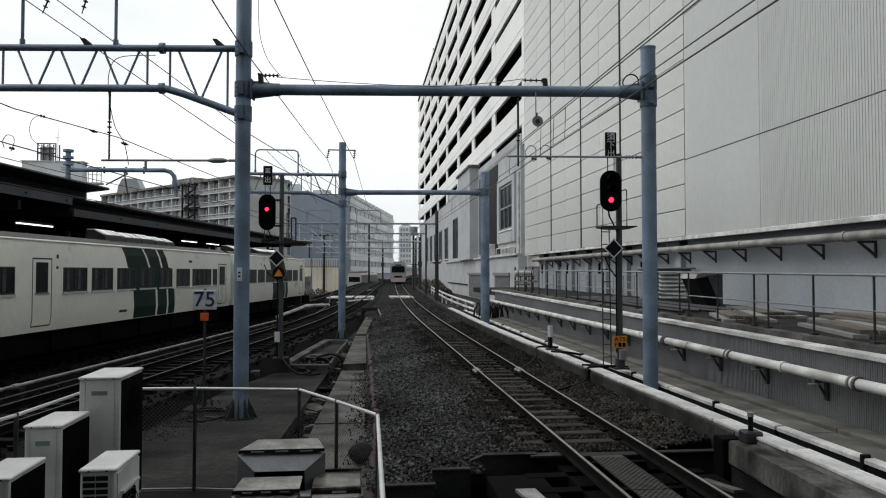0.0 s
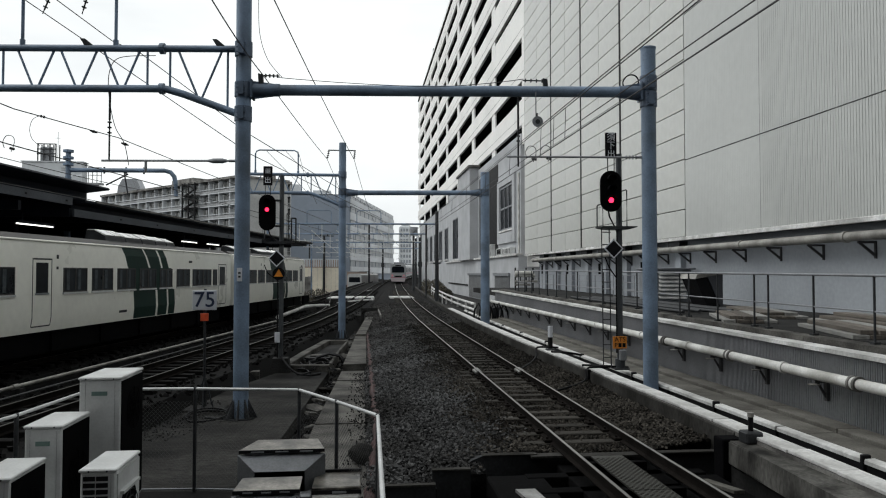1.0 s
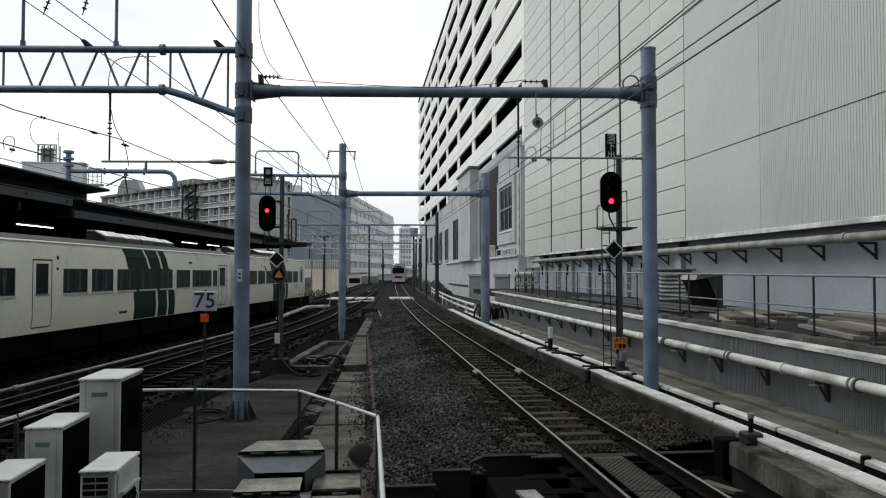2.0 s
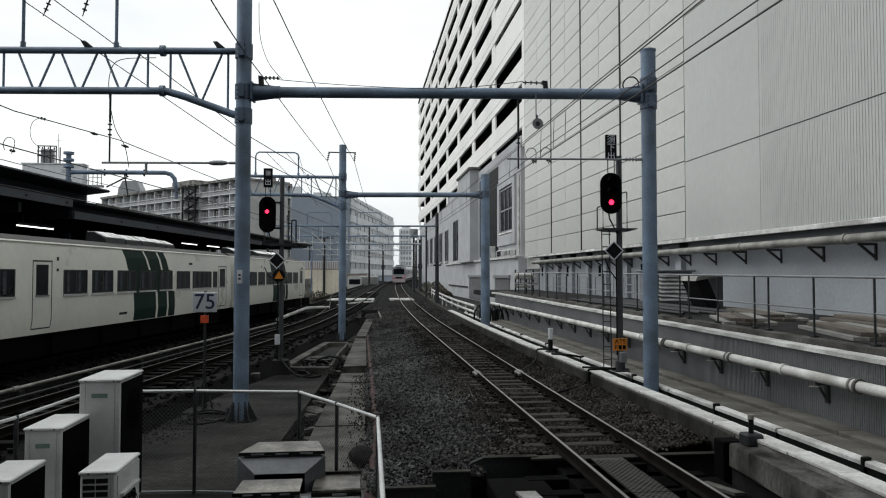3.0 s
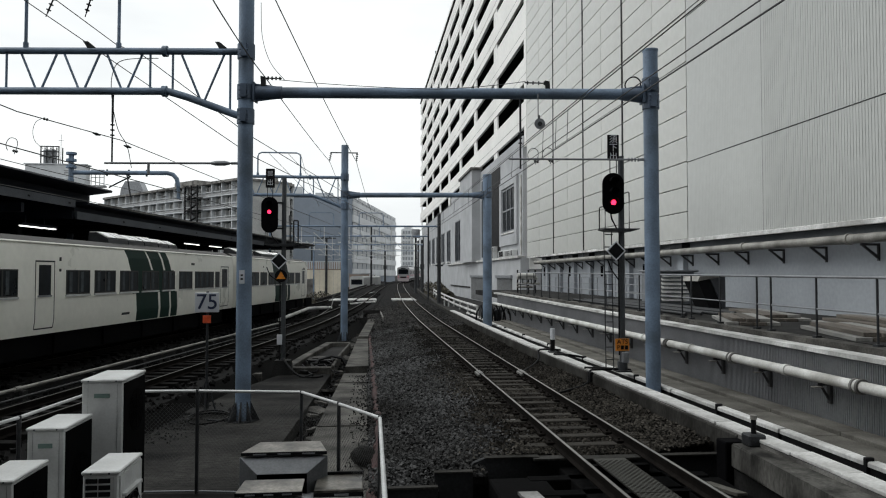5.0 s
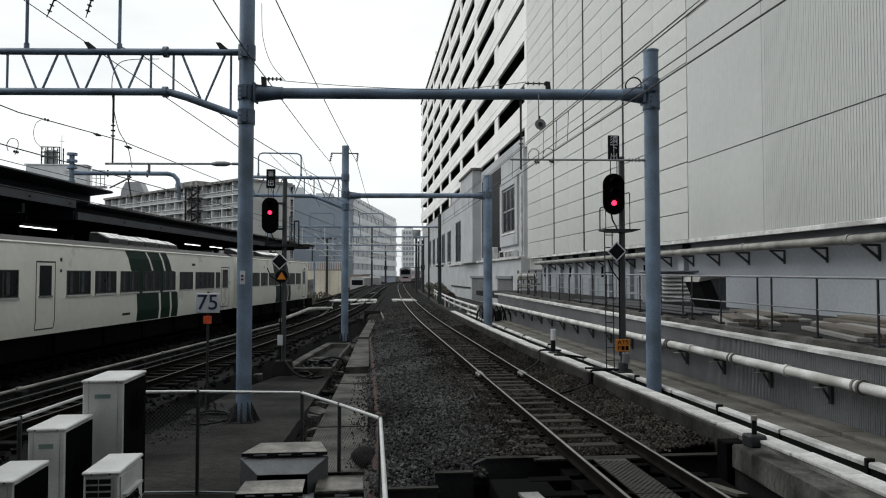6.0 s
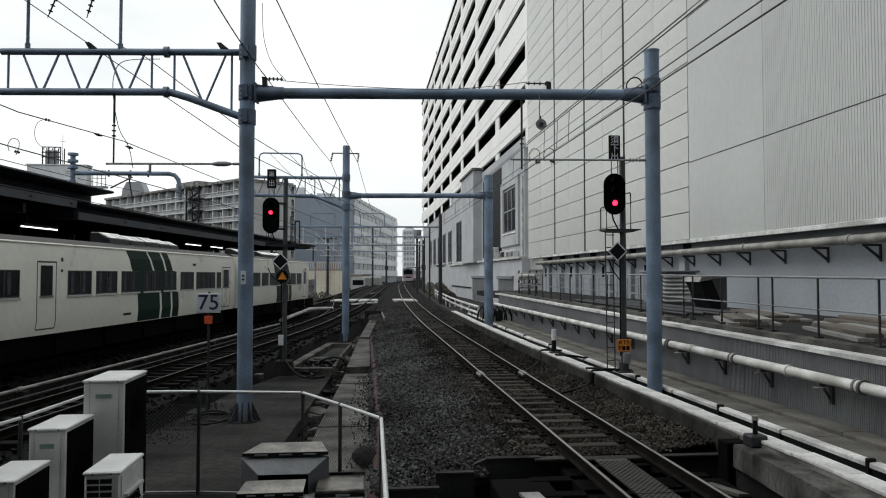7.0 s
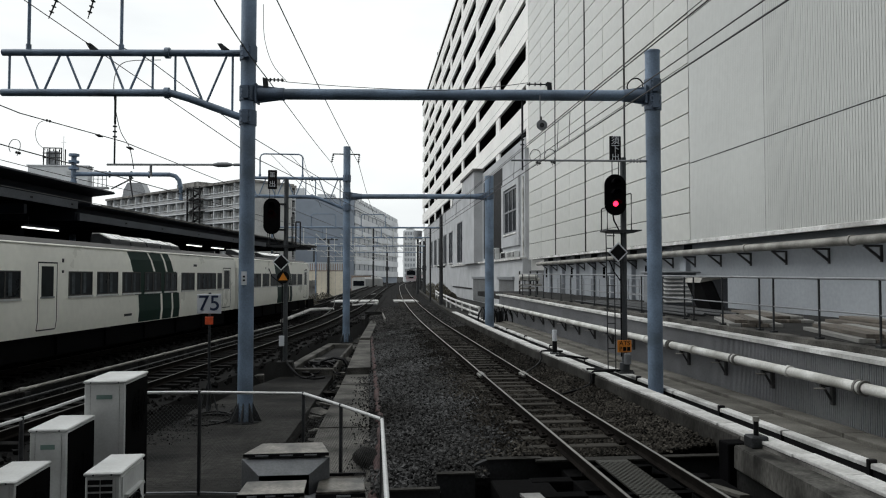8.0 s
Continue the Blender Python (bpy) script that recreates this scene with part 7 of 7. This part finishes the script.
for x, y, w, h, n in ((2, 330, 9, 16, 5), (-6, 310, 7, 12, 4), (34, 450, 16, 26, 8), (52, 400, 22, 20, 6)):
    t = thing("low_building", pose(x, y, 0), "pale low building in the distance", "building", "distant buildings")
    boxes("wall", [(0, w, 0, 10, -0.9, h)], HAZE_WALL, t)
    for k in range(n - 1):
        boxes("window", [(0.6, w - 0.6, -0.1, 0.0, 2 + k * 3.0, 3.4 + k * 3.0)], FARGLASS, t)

t = thing("rooftop_house", pose(-34.4, 74, 0), "white rooftop plant house with a tank frame", "building", "distant buildings")
boxes("wall", [(0.2, 7.6, 0, 1.3, 0, 11.9), (2.0, 7.6, 0.1, 1.25, 11.9, 13.15), (1.3, 2.0, 0.2, 1.2, 11.9, 12.6)], HAZE_WALL, t, "", 0.04)
boxes("lettering_bar", [(5.6, 7.0, 0.07, 0.1, 12.35, 12.42), (5.6, 7.0, 0.07, 0.1, 12.55, 12.62)], HAZE_MID, t)
boxes("cornice", [(1.9, 7.7, 0.02, 1.33, 13.15, 13.25)], HAZE_WALL, t)
for x in (8.1, 8.5, 8.9, 9.3):
    boxes("stair_post", [(x, x + 0.06, 0, 0.06, 11.2, 12.7)], GALV, t)
boxes("stair_rail", [(8.1, 9.36, 0, 0.06, 12.62, 12.7), (8.1, 9.36, 0, 0.06, 11.9, 11.96)], GALV, t)
boxes("landing", [(7.6, 9.4, 0, 0.6, 11.0, 11.2)], HAZE_MID, t)
for x in (3.4, 3.95, 4.5, 5.05):
    for y in (0.2, 1.1):
        bm = bmesh.new()
        rod(bm, (x, y, 13.15), (x, y, 14.95), 0.06, 6)
        part("frame_post", bm, STEEL_DARK, t)
for z in (13.9, 14.35, 14.85):
    boxes("frame_rail", [(3.34, 5.11, 0.1, 0.16, z, z + 0.1)], STEEL_DARK, t)
boxes("tank", [(3.5, 4.6, 0.4, 1.0, 13.25, 14.7)], GALV, t, "", 0.1)
bm = bmesh.new()
rod(bm, (5.0, 0.8, 13.2), (5.0, 0.8, 16.2), 0.025, 6)
rod(bm, (4.75, 0.8, 15.6), (5.25, 0.8, 15.6), 0.02, 6)
part("antenna", bm, GALV, t)
t = thing("cooling_tower", pose(-61.0, 191.5, 22.46), "grey tapered rooftop cooling unit", "cooling tower")
bm = bmesh.new()
prism(bm, [(0.0, 0.0), (5.7, 0.0), (5.5, 1.6), (4.6, 3.6), (1.2, 3.6), (0.2, 1.6)], "y", 0, 5)
part("casing", bm, GALV, t)
t = thing("low_roof_house", pose(-37.5, 95, 0), "jumble of pale low roofs behind the canopy", "building", "distant buildings")
boxes("wall", [(0, 8.3, 0, 8, 0, 10.2), (2, 4, -2, 0, 0, 11.0), (5.5, 7, -3, 0, 0, 9.6)], HAZE_MID, t)
for k in range(8):
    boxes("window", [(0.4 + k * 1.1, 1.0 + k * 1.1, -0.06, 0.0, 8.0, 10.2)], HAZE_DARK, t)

FRIEZE = mat("rusty_brown_frieze", (0.36, 0.27, 0.22), 0.85, 0, 0.25, 0.6, 4, 0.03)
t = thing("hoarding", pose(-13.4, 112, -0.9), "cream hoarding under a toothed brown and white frieze", "hoarding")
for k in range(16):
    boxes("panel", [(k * 0.68, k * 0.68 + 0.66, 0, 0.1, 0, 4.15)], CREAMWALL, t)
    boxes("frieze", [(k * 0.68, k * 0.68 + 0.67, 0.0, 0.1, 4.15, 5.3)], FRIEZE, t)
    for j in (0.04, 0.38):
        boxes("tooth", [(k * 0.68 + j, k * 0.68 + j + 0.2, -0.1, 0.0, 4.3, 5.35)], HAZE_WALL, t)
boxes("cap_rail", [(0, 10.88, -0.12, 0.12, 5.35, 5.5)], HAZE_WALL, t)
t = thing("low_wall", pose(-9.6, 100, -0.9), "low grey concrete block wall beside the tracks", "wall")
for k in range(5):
    boxes("block", [(k * 0.6, k * 0.6 + 0.585, 0, 0.5, 0, 2.9 - 0.05 * (k % 2))], CONCRETE, t, "", 0.02)
t = thing("lineside_hut", pose(-2.8, 150.5, -0.9), "small yellowish hut with dark windows beyond the tracks", "hut")
boxes("wall", [(-0.2, 3.9, 3, 7, 0, 3.5)], FRIEZE, t)
boxes("roof", [(-0.5, 4.2, 2.7, 7.3, 3.5, 3.7)], HAZE_MID, t)
for k in range(3):
    boxes("window", [(0.3 + k * 1.2, 1.1 + k * 1.2, 2.95, 3.0, 2.1, 3.1)], GLASS, t)
t = thing("parked_train", pose(-1.2, 150, 0), "pale train standing far off beside the line", "railway carriage")
bm = bmesh.new()
prism(bm, [(-1.4, 0.4), (-1.4, 3.2), (-1.0, 3.5), (1.0, 3.5), (1.4, 3.2), (1.4, 0.4)], "y", 0, 18)
part("body", bm, APT_WALL, t)
boxes("window", [(-1.1, 1.1, -0.05, 0.0, 1.8, 2.8)], GLASS, t)
boxes("underframe", [(-1.2, 1.2, 0.5, 17, -0.3, 0.4)], BLACK, t)
t.matrix_basis = pose(-1.4, 146, -1.2, 0, 0, -12)


def bush(x, y, z, w, h, n, seed, label):
    rng = random.Random(seed)
    vs, fs = [], []
    for k in range(n):
        a = rng.uniform(0, 6.28)
        r = w * math.sqrt(rng.random()) * (0.6 + 0.4 * rng.random())
        c = Vector((r * math.cos(a), r * math.sin(a) * 0.7, h * rng.random() ** 0.8 * (1 - 0.5 * (r / w) ** 2)))
        u = Vector((rng.uniform(-1, 1), rng.uniform(-1, 1), rng.uniform(-1, 1))).normalized() * rng.uniform(0.05, 0.14)
        v = u.orthogonal().normalized() * rng.uniform(0.03, 0.08)
        i = len(vs)
        vs += [c - u, c + v, c + u, c - v]
        fs.append((i, i + 1, i + 2, i + 3))
    me = bpy.data.meshes.new("leaves")
    me.from_pydata([tuple(q) for q in vs], [], fs)
    me.materials.append(LEAF)
    t = thing("shrub", pose(x, y, z), label, "shrub", "lineside shrubs")
    ob = new("leaves", me)
    ob.parent = t
    bm = bmesh.new()
    for k in range(6):
        a = k * 1.05
        bent(bm, [(0, 0, 0), (0.25 * w * math.cos(a), 0.2 * w * math.sin(a), h * 0.5), (0.5 * w * math.cos(a + .3), 0.4 * w * math.sin(a + .3), h * 0.85)], 0.03, 4)
    part("stems", bm, RAIL_SIDE, t)
    return t


LEAF = mat("dull_leaf", (0.078, 0.07, 0.05), 0.8, 0, 0.35, 2, 20, 0, each=0.4)
for k, (x, y, w, h) in enumerate(((-6.6, 62, 1.6, 1.9), (-5.4, 66, 1.7, 1.7), (-7.6, 70, 2.0, 2.0), (-5.0, 84, 2.0, 1.6), (9.6, 88, 0.9, 1.3), (10.2, 97, 1.0, 1.6), (9.2, 79, 0.7, 1.1), (10.9, 108, 1.2, 1.9), (10.6, 120, 1.2, 1.8), (2.0, 165, 2.0, 3.6), (6.5, 66, 0.8, 0.8), (7.0, 76, 0.9, 0.9), (7.6, 86, 1.0, 1.0), (8.3, 97, 1.1, 1.2))):
    bush(x, y, -0.9 if x < 4 or 6 < x < 8.5 else -0.3, w, h, 900, k, "dull brownish unkempt shrub beside the line")


# ---- departing train ----
def on_main(s):
    """The point on the main line at y = s."""
    i = int(min(len(LINE) - 2, max(0, s - 2)))
    u = s - 2 - i
    (x0, y0), (x1, y1) = LINE[i], LINE[i + 1]
    return x0 + (x1 - x0) * u, y0 + (y1 - y0) * u


LINE = curve_points(MAIN, 1.0)


def car_pose(s):
    (xa, ya), (xb, yb) = on_main(s), on_main(s + 17.5)
    return pose(xa, ya, rise(ya), math.degrees(math.atan2(rise(yb) - rise(ya), yb - ya)), 0, -math.degrees(math.atan2(xb - xa, yb - ya)))


# White body toned to mid grey: shade on its side, as colour.
SILVER = mat("shaded_white_train_body", (0.36, 0.365, 0.375), 0.35, 0.2, 0.06, 0.7, 10, 0.01)
PINK = mat("pink_red_band", (0.42, 0.14, 0.20), 0.4, 0, 0.1, 0.7, 10, 0)
FACE_GREY = mat("grey_cab_paint", (0.30, 0.31, 0.32), 0.4, 0.1, 0.08, 0.7, 10, 0)
PINK_PALE = mat("pale_pink_paint", (0.46, 0.40, 0.42), 0.4, 0, 0.08, 0.7, 10, 0)
CARS = []
for k in range(5):
    t = thing("commuter_carriage", car_pose(133 + k * 19.5), "white commuter train carriage with a pink band, moving away" if k == 0 else "white commuter train carriage moving away round the curve", "railway carriage", "carriages of the departing train")
    w = 1.46
    bm = bmesh.new()
    prism(bm, [(-w, 0.9), (-w, 3.2), (-w + .18, 3.5), (-0.6, 3.68), (0.6, 3.68), (w - .18, 3.5), (w, 3.2), (w, 0.9)], "y", 0.0, 19.2)
    part("body", bm, SILVER, t, "", 30)
    boxes("underframe", [(-1.3, 1.3, 0.6, 18.6, 0.3, 0.9)], BLACK, t)
    bogies(t, 19.2, BLACK)
    for side in (-1, 1):
        for j in range(4):
            x0, x1 = sorted((side * (w - 0.01), side * (w + 0.012)))
            boxes("window", [(x0, x1, 3.0 + j * 4.4, 5.6 + j * 4.4, 1.9, 2.8)], GLASS, t)
            boxes("door", [(x0, x1, 1.2 + j * 4.7, 2.5 + j * 4.7, 1.1, 2.9)], GALV, t)
        x0, x1 = sorted((side * (w - 0.01), side * (w + 0.006)))
        boxes("side_band", [(x0, x1, 0, 19.2, 1.45, 1.75)], PINK, t)
    boxes("roof_unit", [(-0.9, 0.9, 6, 12, 3.62, 4.0)], GALV, t, "", 0.05)
    if k == 0:
        bm = bmesh.new()
        prism(bm, [(-1.4, 1.62), (-1.42, 2.9), (-1.3, 3.3), (-0.9, 3.56), (0.9, 3.56), (1.3, 3.3), (1.42, 2.9), (1.4, 1.62)], "y", -0.05, 0.02)
        ws = part("front_mask", bm, FACE_GREY, t, "grey rounded cab surround")
        bm = bmesh.new()
        prism(bm, [(-1.16, 1.95), (-1.18, 2.85), (-1.0, 3.12), (1.0, 3.12), (1.18, 2.85), (1.16, 1.95)], "y", -0.07, -0.045)
        part("windscreen", bm, GLASS, ws, "wide dark cab windscreen")
        boxes("destination_strip", [(-0.55, 0.55, -0.09, -0.06, 3.18, 3.4)], BLACK, ws)
        boxes("front_band", [(-1.44, 1.44, -0.03, 0.0, 0.98, 1.14)], PINK, t)
        boxes("nose_panel", [(-0.7, 0.7, -0.08, 0.0, 1.05, 1.38)], BLACK, t, "dark lower nose panel")
        bm = bmesh.new()
        prism(bm, [(-1.4, 0.95), (-1.25, 0.25), (1.25, 0.25), (1.4, 0.95)], "y", -0.06, 0.5)
        part("skirt", bm, PINK_PALE, t, "pale grey-pink skirt")
        for x in (-1.1, 1.1):
            boxes("tail_lamp", [(x - 0.1, x + 0.1, -0.06, -0.031, 1.4, 1.52)], TAIL, t, "lit red tail lamp")
    bm = bmesh.new()
    if k == 1:
        bent(bm, [(0, 2.5, 4.0), (0, 4.0, 4.7), (0, 5.2, 4.9)], 0.04, 6)
        box(bm, -0.8, 0.8, 5.1, 5.3, 4.88, 4.92)
        box(bm, -0.5, 0.5, 2.2, 3.2, 3.66, 4.02)
        part("pantograph", bm, STEEL_DARK, t)
    else:
        bm.free()
    CARS.append(t)


# ---- ballast stones ----
def stones(name, spots, size, seed, label, material=None):
    """Many irregular eight-cornered stones at spots (x, y, z), joined."""
    rs = np.random.RandomState(seed)
    n = len(spots)
    cube = np.array([[-1, -1, -1], [1, -1, -1], [1, 1, -1], [-1, 1, -1], [-1, -1, 1], [1, -1, 1], [1, 1, 1], [-1, 1, 1]], float) * 0.5
    v = np.repeat(cube[None], n, 0) * (1 + rs.uniform(-0.42, 0.25, (n, 8, 3)))
    v *= (size * rs.uniform(0.6, 1.25, (n, 1, 1))) * rs.uniform(0.65, 1.2, (n, 1, 3))
    a = rs.normal(size=(n, 4))
    a /= np.linalg.norm(a, axis=1, keepdims=True)
    w, x, y, z = a.T
    R = np.stack([1 - 2*(y*y+z*z), 2*(x*y-z*w), 2*(x*z+y*w), 2*(x*y+z*w), 1-2*(x*x+z*z), 2*(y*z-x*w), 2*(x*z-y*w), 2*(y*z+x*w), 1-2*(x*x+y*y)], 1).reshape(n, 3, 3)
    v = np.einsum("nij,nkj->nki", R, v) + np.asarray(spots)[:, None, :]
    quads = np.array([[3, 2, 1, 0], [4, 5, 6, 7], [0, 1, 5, 4], [1, 2, 6, 5], [2, 3, 7, 6], [3, 0, 4, 7]])
    f = (np.arange(n)[:, None, None] * 8 + quads[None]).reshape(-1, 4)
    me = bpy.data.meshes.new(name)
    me.from_pydata(v.reshape(-1, 3).tolist(), [], f.tolist())
    me.materials.append(material or STONE)
    return tagged(new(name, me), label, "ballast", "", "stuff")


def main_height(x):
    return np.interp(x, [0.0, 0.3, 2.0, 2.4, 2.9, 4.3, 4.7, 5.35], [-0.62, -0.42, -0.22, -0.165, -0.2, -0.2, -0.15, -0.05])


def scatter(x0, x1, y0, y1, step, seed, height, jitter=0.03):
    rs = np.random.RandomState(seed)
    gx, gy = np.meshgrid(np.arange(x0, x1, step), np.arange(y0, y1, step))
    p = np.stack([gx.ravel(), gy.ravel()], 1) + rs.uniform(-0.6, 0.6, (gx.size, 2)) * step
    z = height(p[:, 0]) + rs.uniform(-0.3, 1.0, len(p)) * jitter
    return np.column_stack([p, z])


near = scatter(0.12, 5.35, 10.95, 20, 0.043, 1, main_height)
near = np.concatenate([near, scatter(0.12, 1.0, 9.8, 10.95, 0.056, 7, lambda x: x * 0 - 0.33), scatter(1.0, 1.75, 10.32, 10.95, 0.056, 8, lambda x: x * 0 - 0.29)])
edge = 2.15 + 0.16 * np.sin(near[:, 1] * 2.1) + np.random.RandomState(50).normal(0, 0.3, len(near))
stones("ballast_stones", near[near[:, 0] < edge], 0.044, 2, "blue-grey crushed stone ballast heaped beside the track")
stones("ballast_stones", near[near[:, 0] >= edge], 0.044, 22, "rust-stained crushed stone ballast round the rails", STONE_BROWN)
mid = scatter(0.15, 5.25, 20, 38, 0.06, 3, main_height)
edge = 2.2 + 0.16 * np.sin(mid[:, 1] * 1.7) + np.random.RandomState(51).normal(0, 0.3, len(mid))
stones("ballast_stones", mid[mid[:, 0] < edge], 0.058, 4, "blue-grey crushed stone ballast further along the track")
stones("ballast_stones", mid[mid[:, 0] >= edge], 0.058, 24, "rust-stained crushed stone ballast further along the rails", STONE_BROWN)
far = scatter(0.3, 5.3, 38, 62, 0.11, 5, main_height)
far[:, 2] += np.maximum(0, far[:, 1] - 40) * 0.0055
stones("ballast_stones", far, 0.09, 6, "darker crushed stone ballast far along the track", STONE_FAR)
g1 = scatter(-1.5, -0.9, 9.5, 14.5, 0.08, 9, lambda x: x * 0 - 0.84, 0.06)
g2 = scatter(-1.3, -0.5, 14.5, 24, 0.085, 10, lambda x: x * 0 - 0.84, 0.06)
g3 = scatter(-0.95, -0.3, 24, 34, 0.1, 10, lambda x: x * 0 - 0.8, 0.06)
g4 = scatter(-5.5, -2.6, 15.5, 26, 0.11, 12, lambda x: x * 0 - 0.86, 0.05)
g4 = g4[g4[:, 0] < -5.0 + (g4[:, 1] - 15) * 0.2]
rs = np.random.RandomState(31)
g6 = np.column_stack([rs.normal(0.08, 0.2, 900), rs.uniform(10, 23, 900), np.full(900, -0.57)])
g7 = np.column_stack([rs.normal(-3.9, 0.35, 420), rs.uniform(14.2, 18.5, 420), np.full(420, -0.59)])
g6 = np.concatenate([g6[g6[:, 0] < 0.14], g7[g7[:, 0] < -2.9]])
stones("loose_stones", g6, 0.026, 32, "small loose stones strewn over the concrete yard")
stones("ballast_stones", np.concatenate([g1, g2, g3, g4]), 0.07, 11, "loose dark stones in the gutter and on the yard")
pts = []
for knots in (SECOND, THIRD):
    rs = np.random.RandomState(13)
    line = curve_points(knots, 0.25)
    for x, y in line:
        if 4 < y < 60:
            for q in range(10):
                pts.append((x + rs.uniform(-1.9, 1.9), y + rs.uniform(0, 0.25), -0.26 + rs.uniform(-0.02, 0.05)))
stones("ballast_stones", np.array(pts), 0.1, 14, "dark ballast stones between the platform tracks", DARK_STONE)


# ---- cladding panels ----
def cladding():
    t = thing("cladding_panels", pose(13.0, 28.4, 0), "pale panels with dark joints on the building's flank", "cladding", "", "structure")
    rng = random.Random(21)
    widths = [(0.02, 3.48), (3.52, 7.36), (7.46, 10.73), (10.77, 14.1), (14.2, 17.55), (17.59, 21.05), (21.15, 25.2), (25.24, 29.36)]
    for i, (a, b) in enumerate(widths):
        bm = bmesh.new()
        box(bm, 0.0, 0.09, 0, b - a, 0.0, 0.982, 0.005)
        me = mesh_of("panel", bm, CLAD)
        bm = bmesh.new()
        box(bm, 0.0, 0.09, 0, b - a, 0.0, 1.072, 0.005)
        base = mesh_of("panel", bm, CLAD)
        for k in range(24):
            p = new("panel", me if k else base)
            p.parent = t
            p.matrix_basis = pose(rng.uniform(-0.004, 0.004), a, (4.09 if k else 4.0) + 1.02 * k, 0, rng.uniform(-0.15, 0.15), rng.uniform(-0.05, 0.05))
    for y in (7.41, 14.15, 21.1):
        boxes("joint_strip", [(-0.02, 0.05, y - 0.1, y + 0.1, 3.98, 42)], BLACK, t, "dark vertical joint")
    bm = bmesh.new()
    box(bm, 0, 0.09, 0.02, 29.36, 28.5, 42)
    part("upper_panel", bm, CLAD, t)
    return t


cladding()
TIMES = [0, 1, 2, 3, 4, 5, 6, 7, 8]


def RUN(s):
    """How far the departing train has gone after s seconds."""
    return 7.0 * s + 0.22 * s * s


def motions():
    for k, t in enumerate(CARS):
        walk(t, [(s, car_pose(133 + k * 19.5 + RUN(s))) for s in TIMES])
    # Added disc turns away to imitate the red light fading out.
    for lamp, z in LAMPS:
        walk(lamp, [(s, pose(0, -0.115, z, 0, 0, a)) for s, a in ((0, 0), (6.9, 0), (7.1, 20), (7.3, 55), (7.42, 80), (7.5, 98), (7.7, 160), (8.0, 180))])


motions()
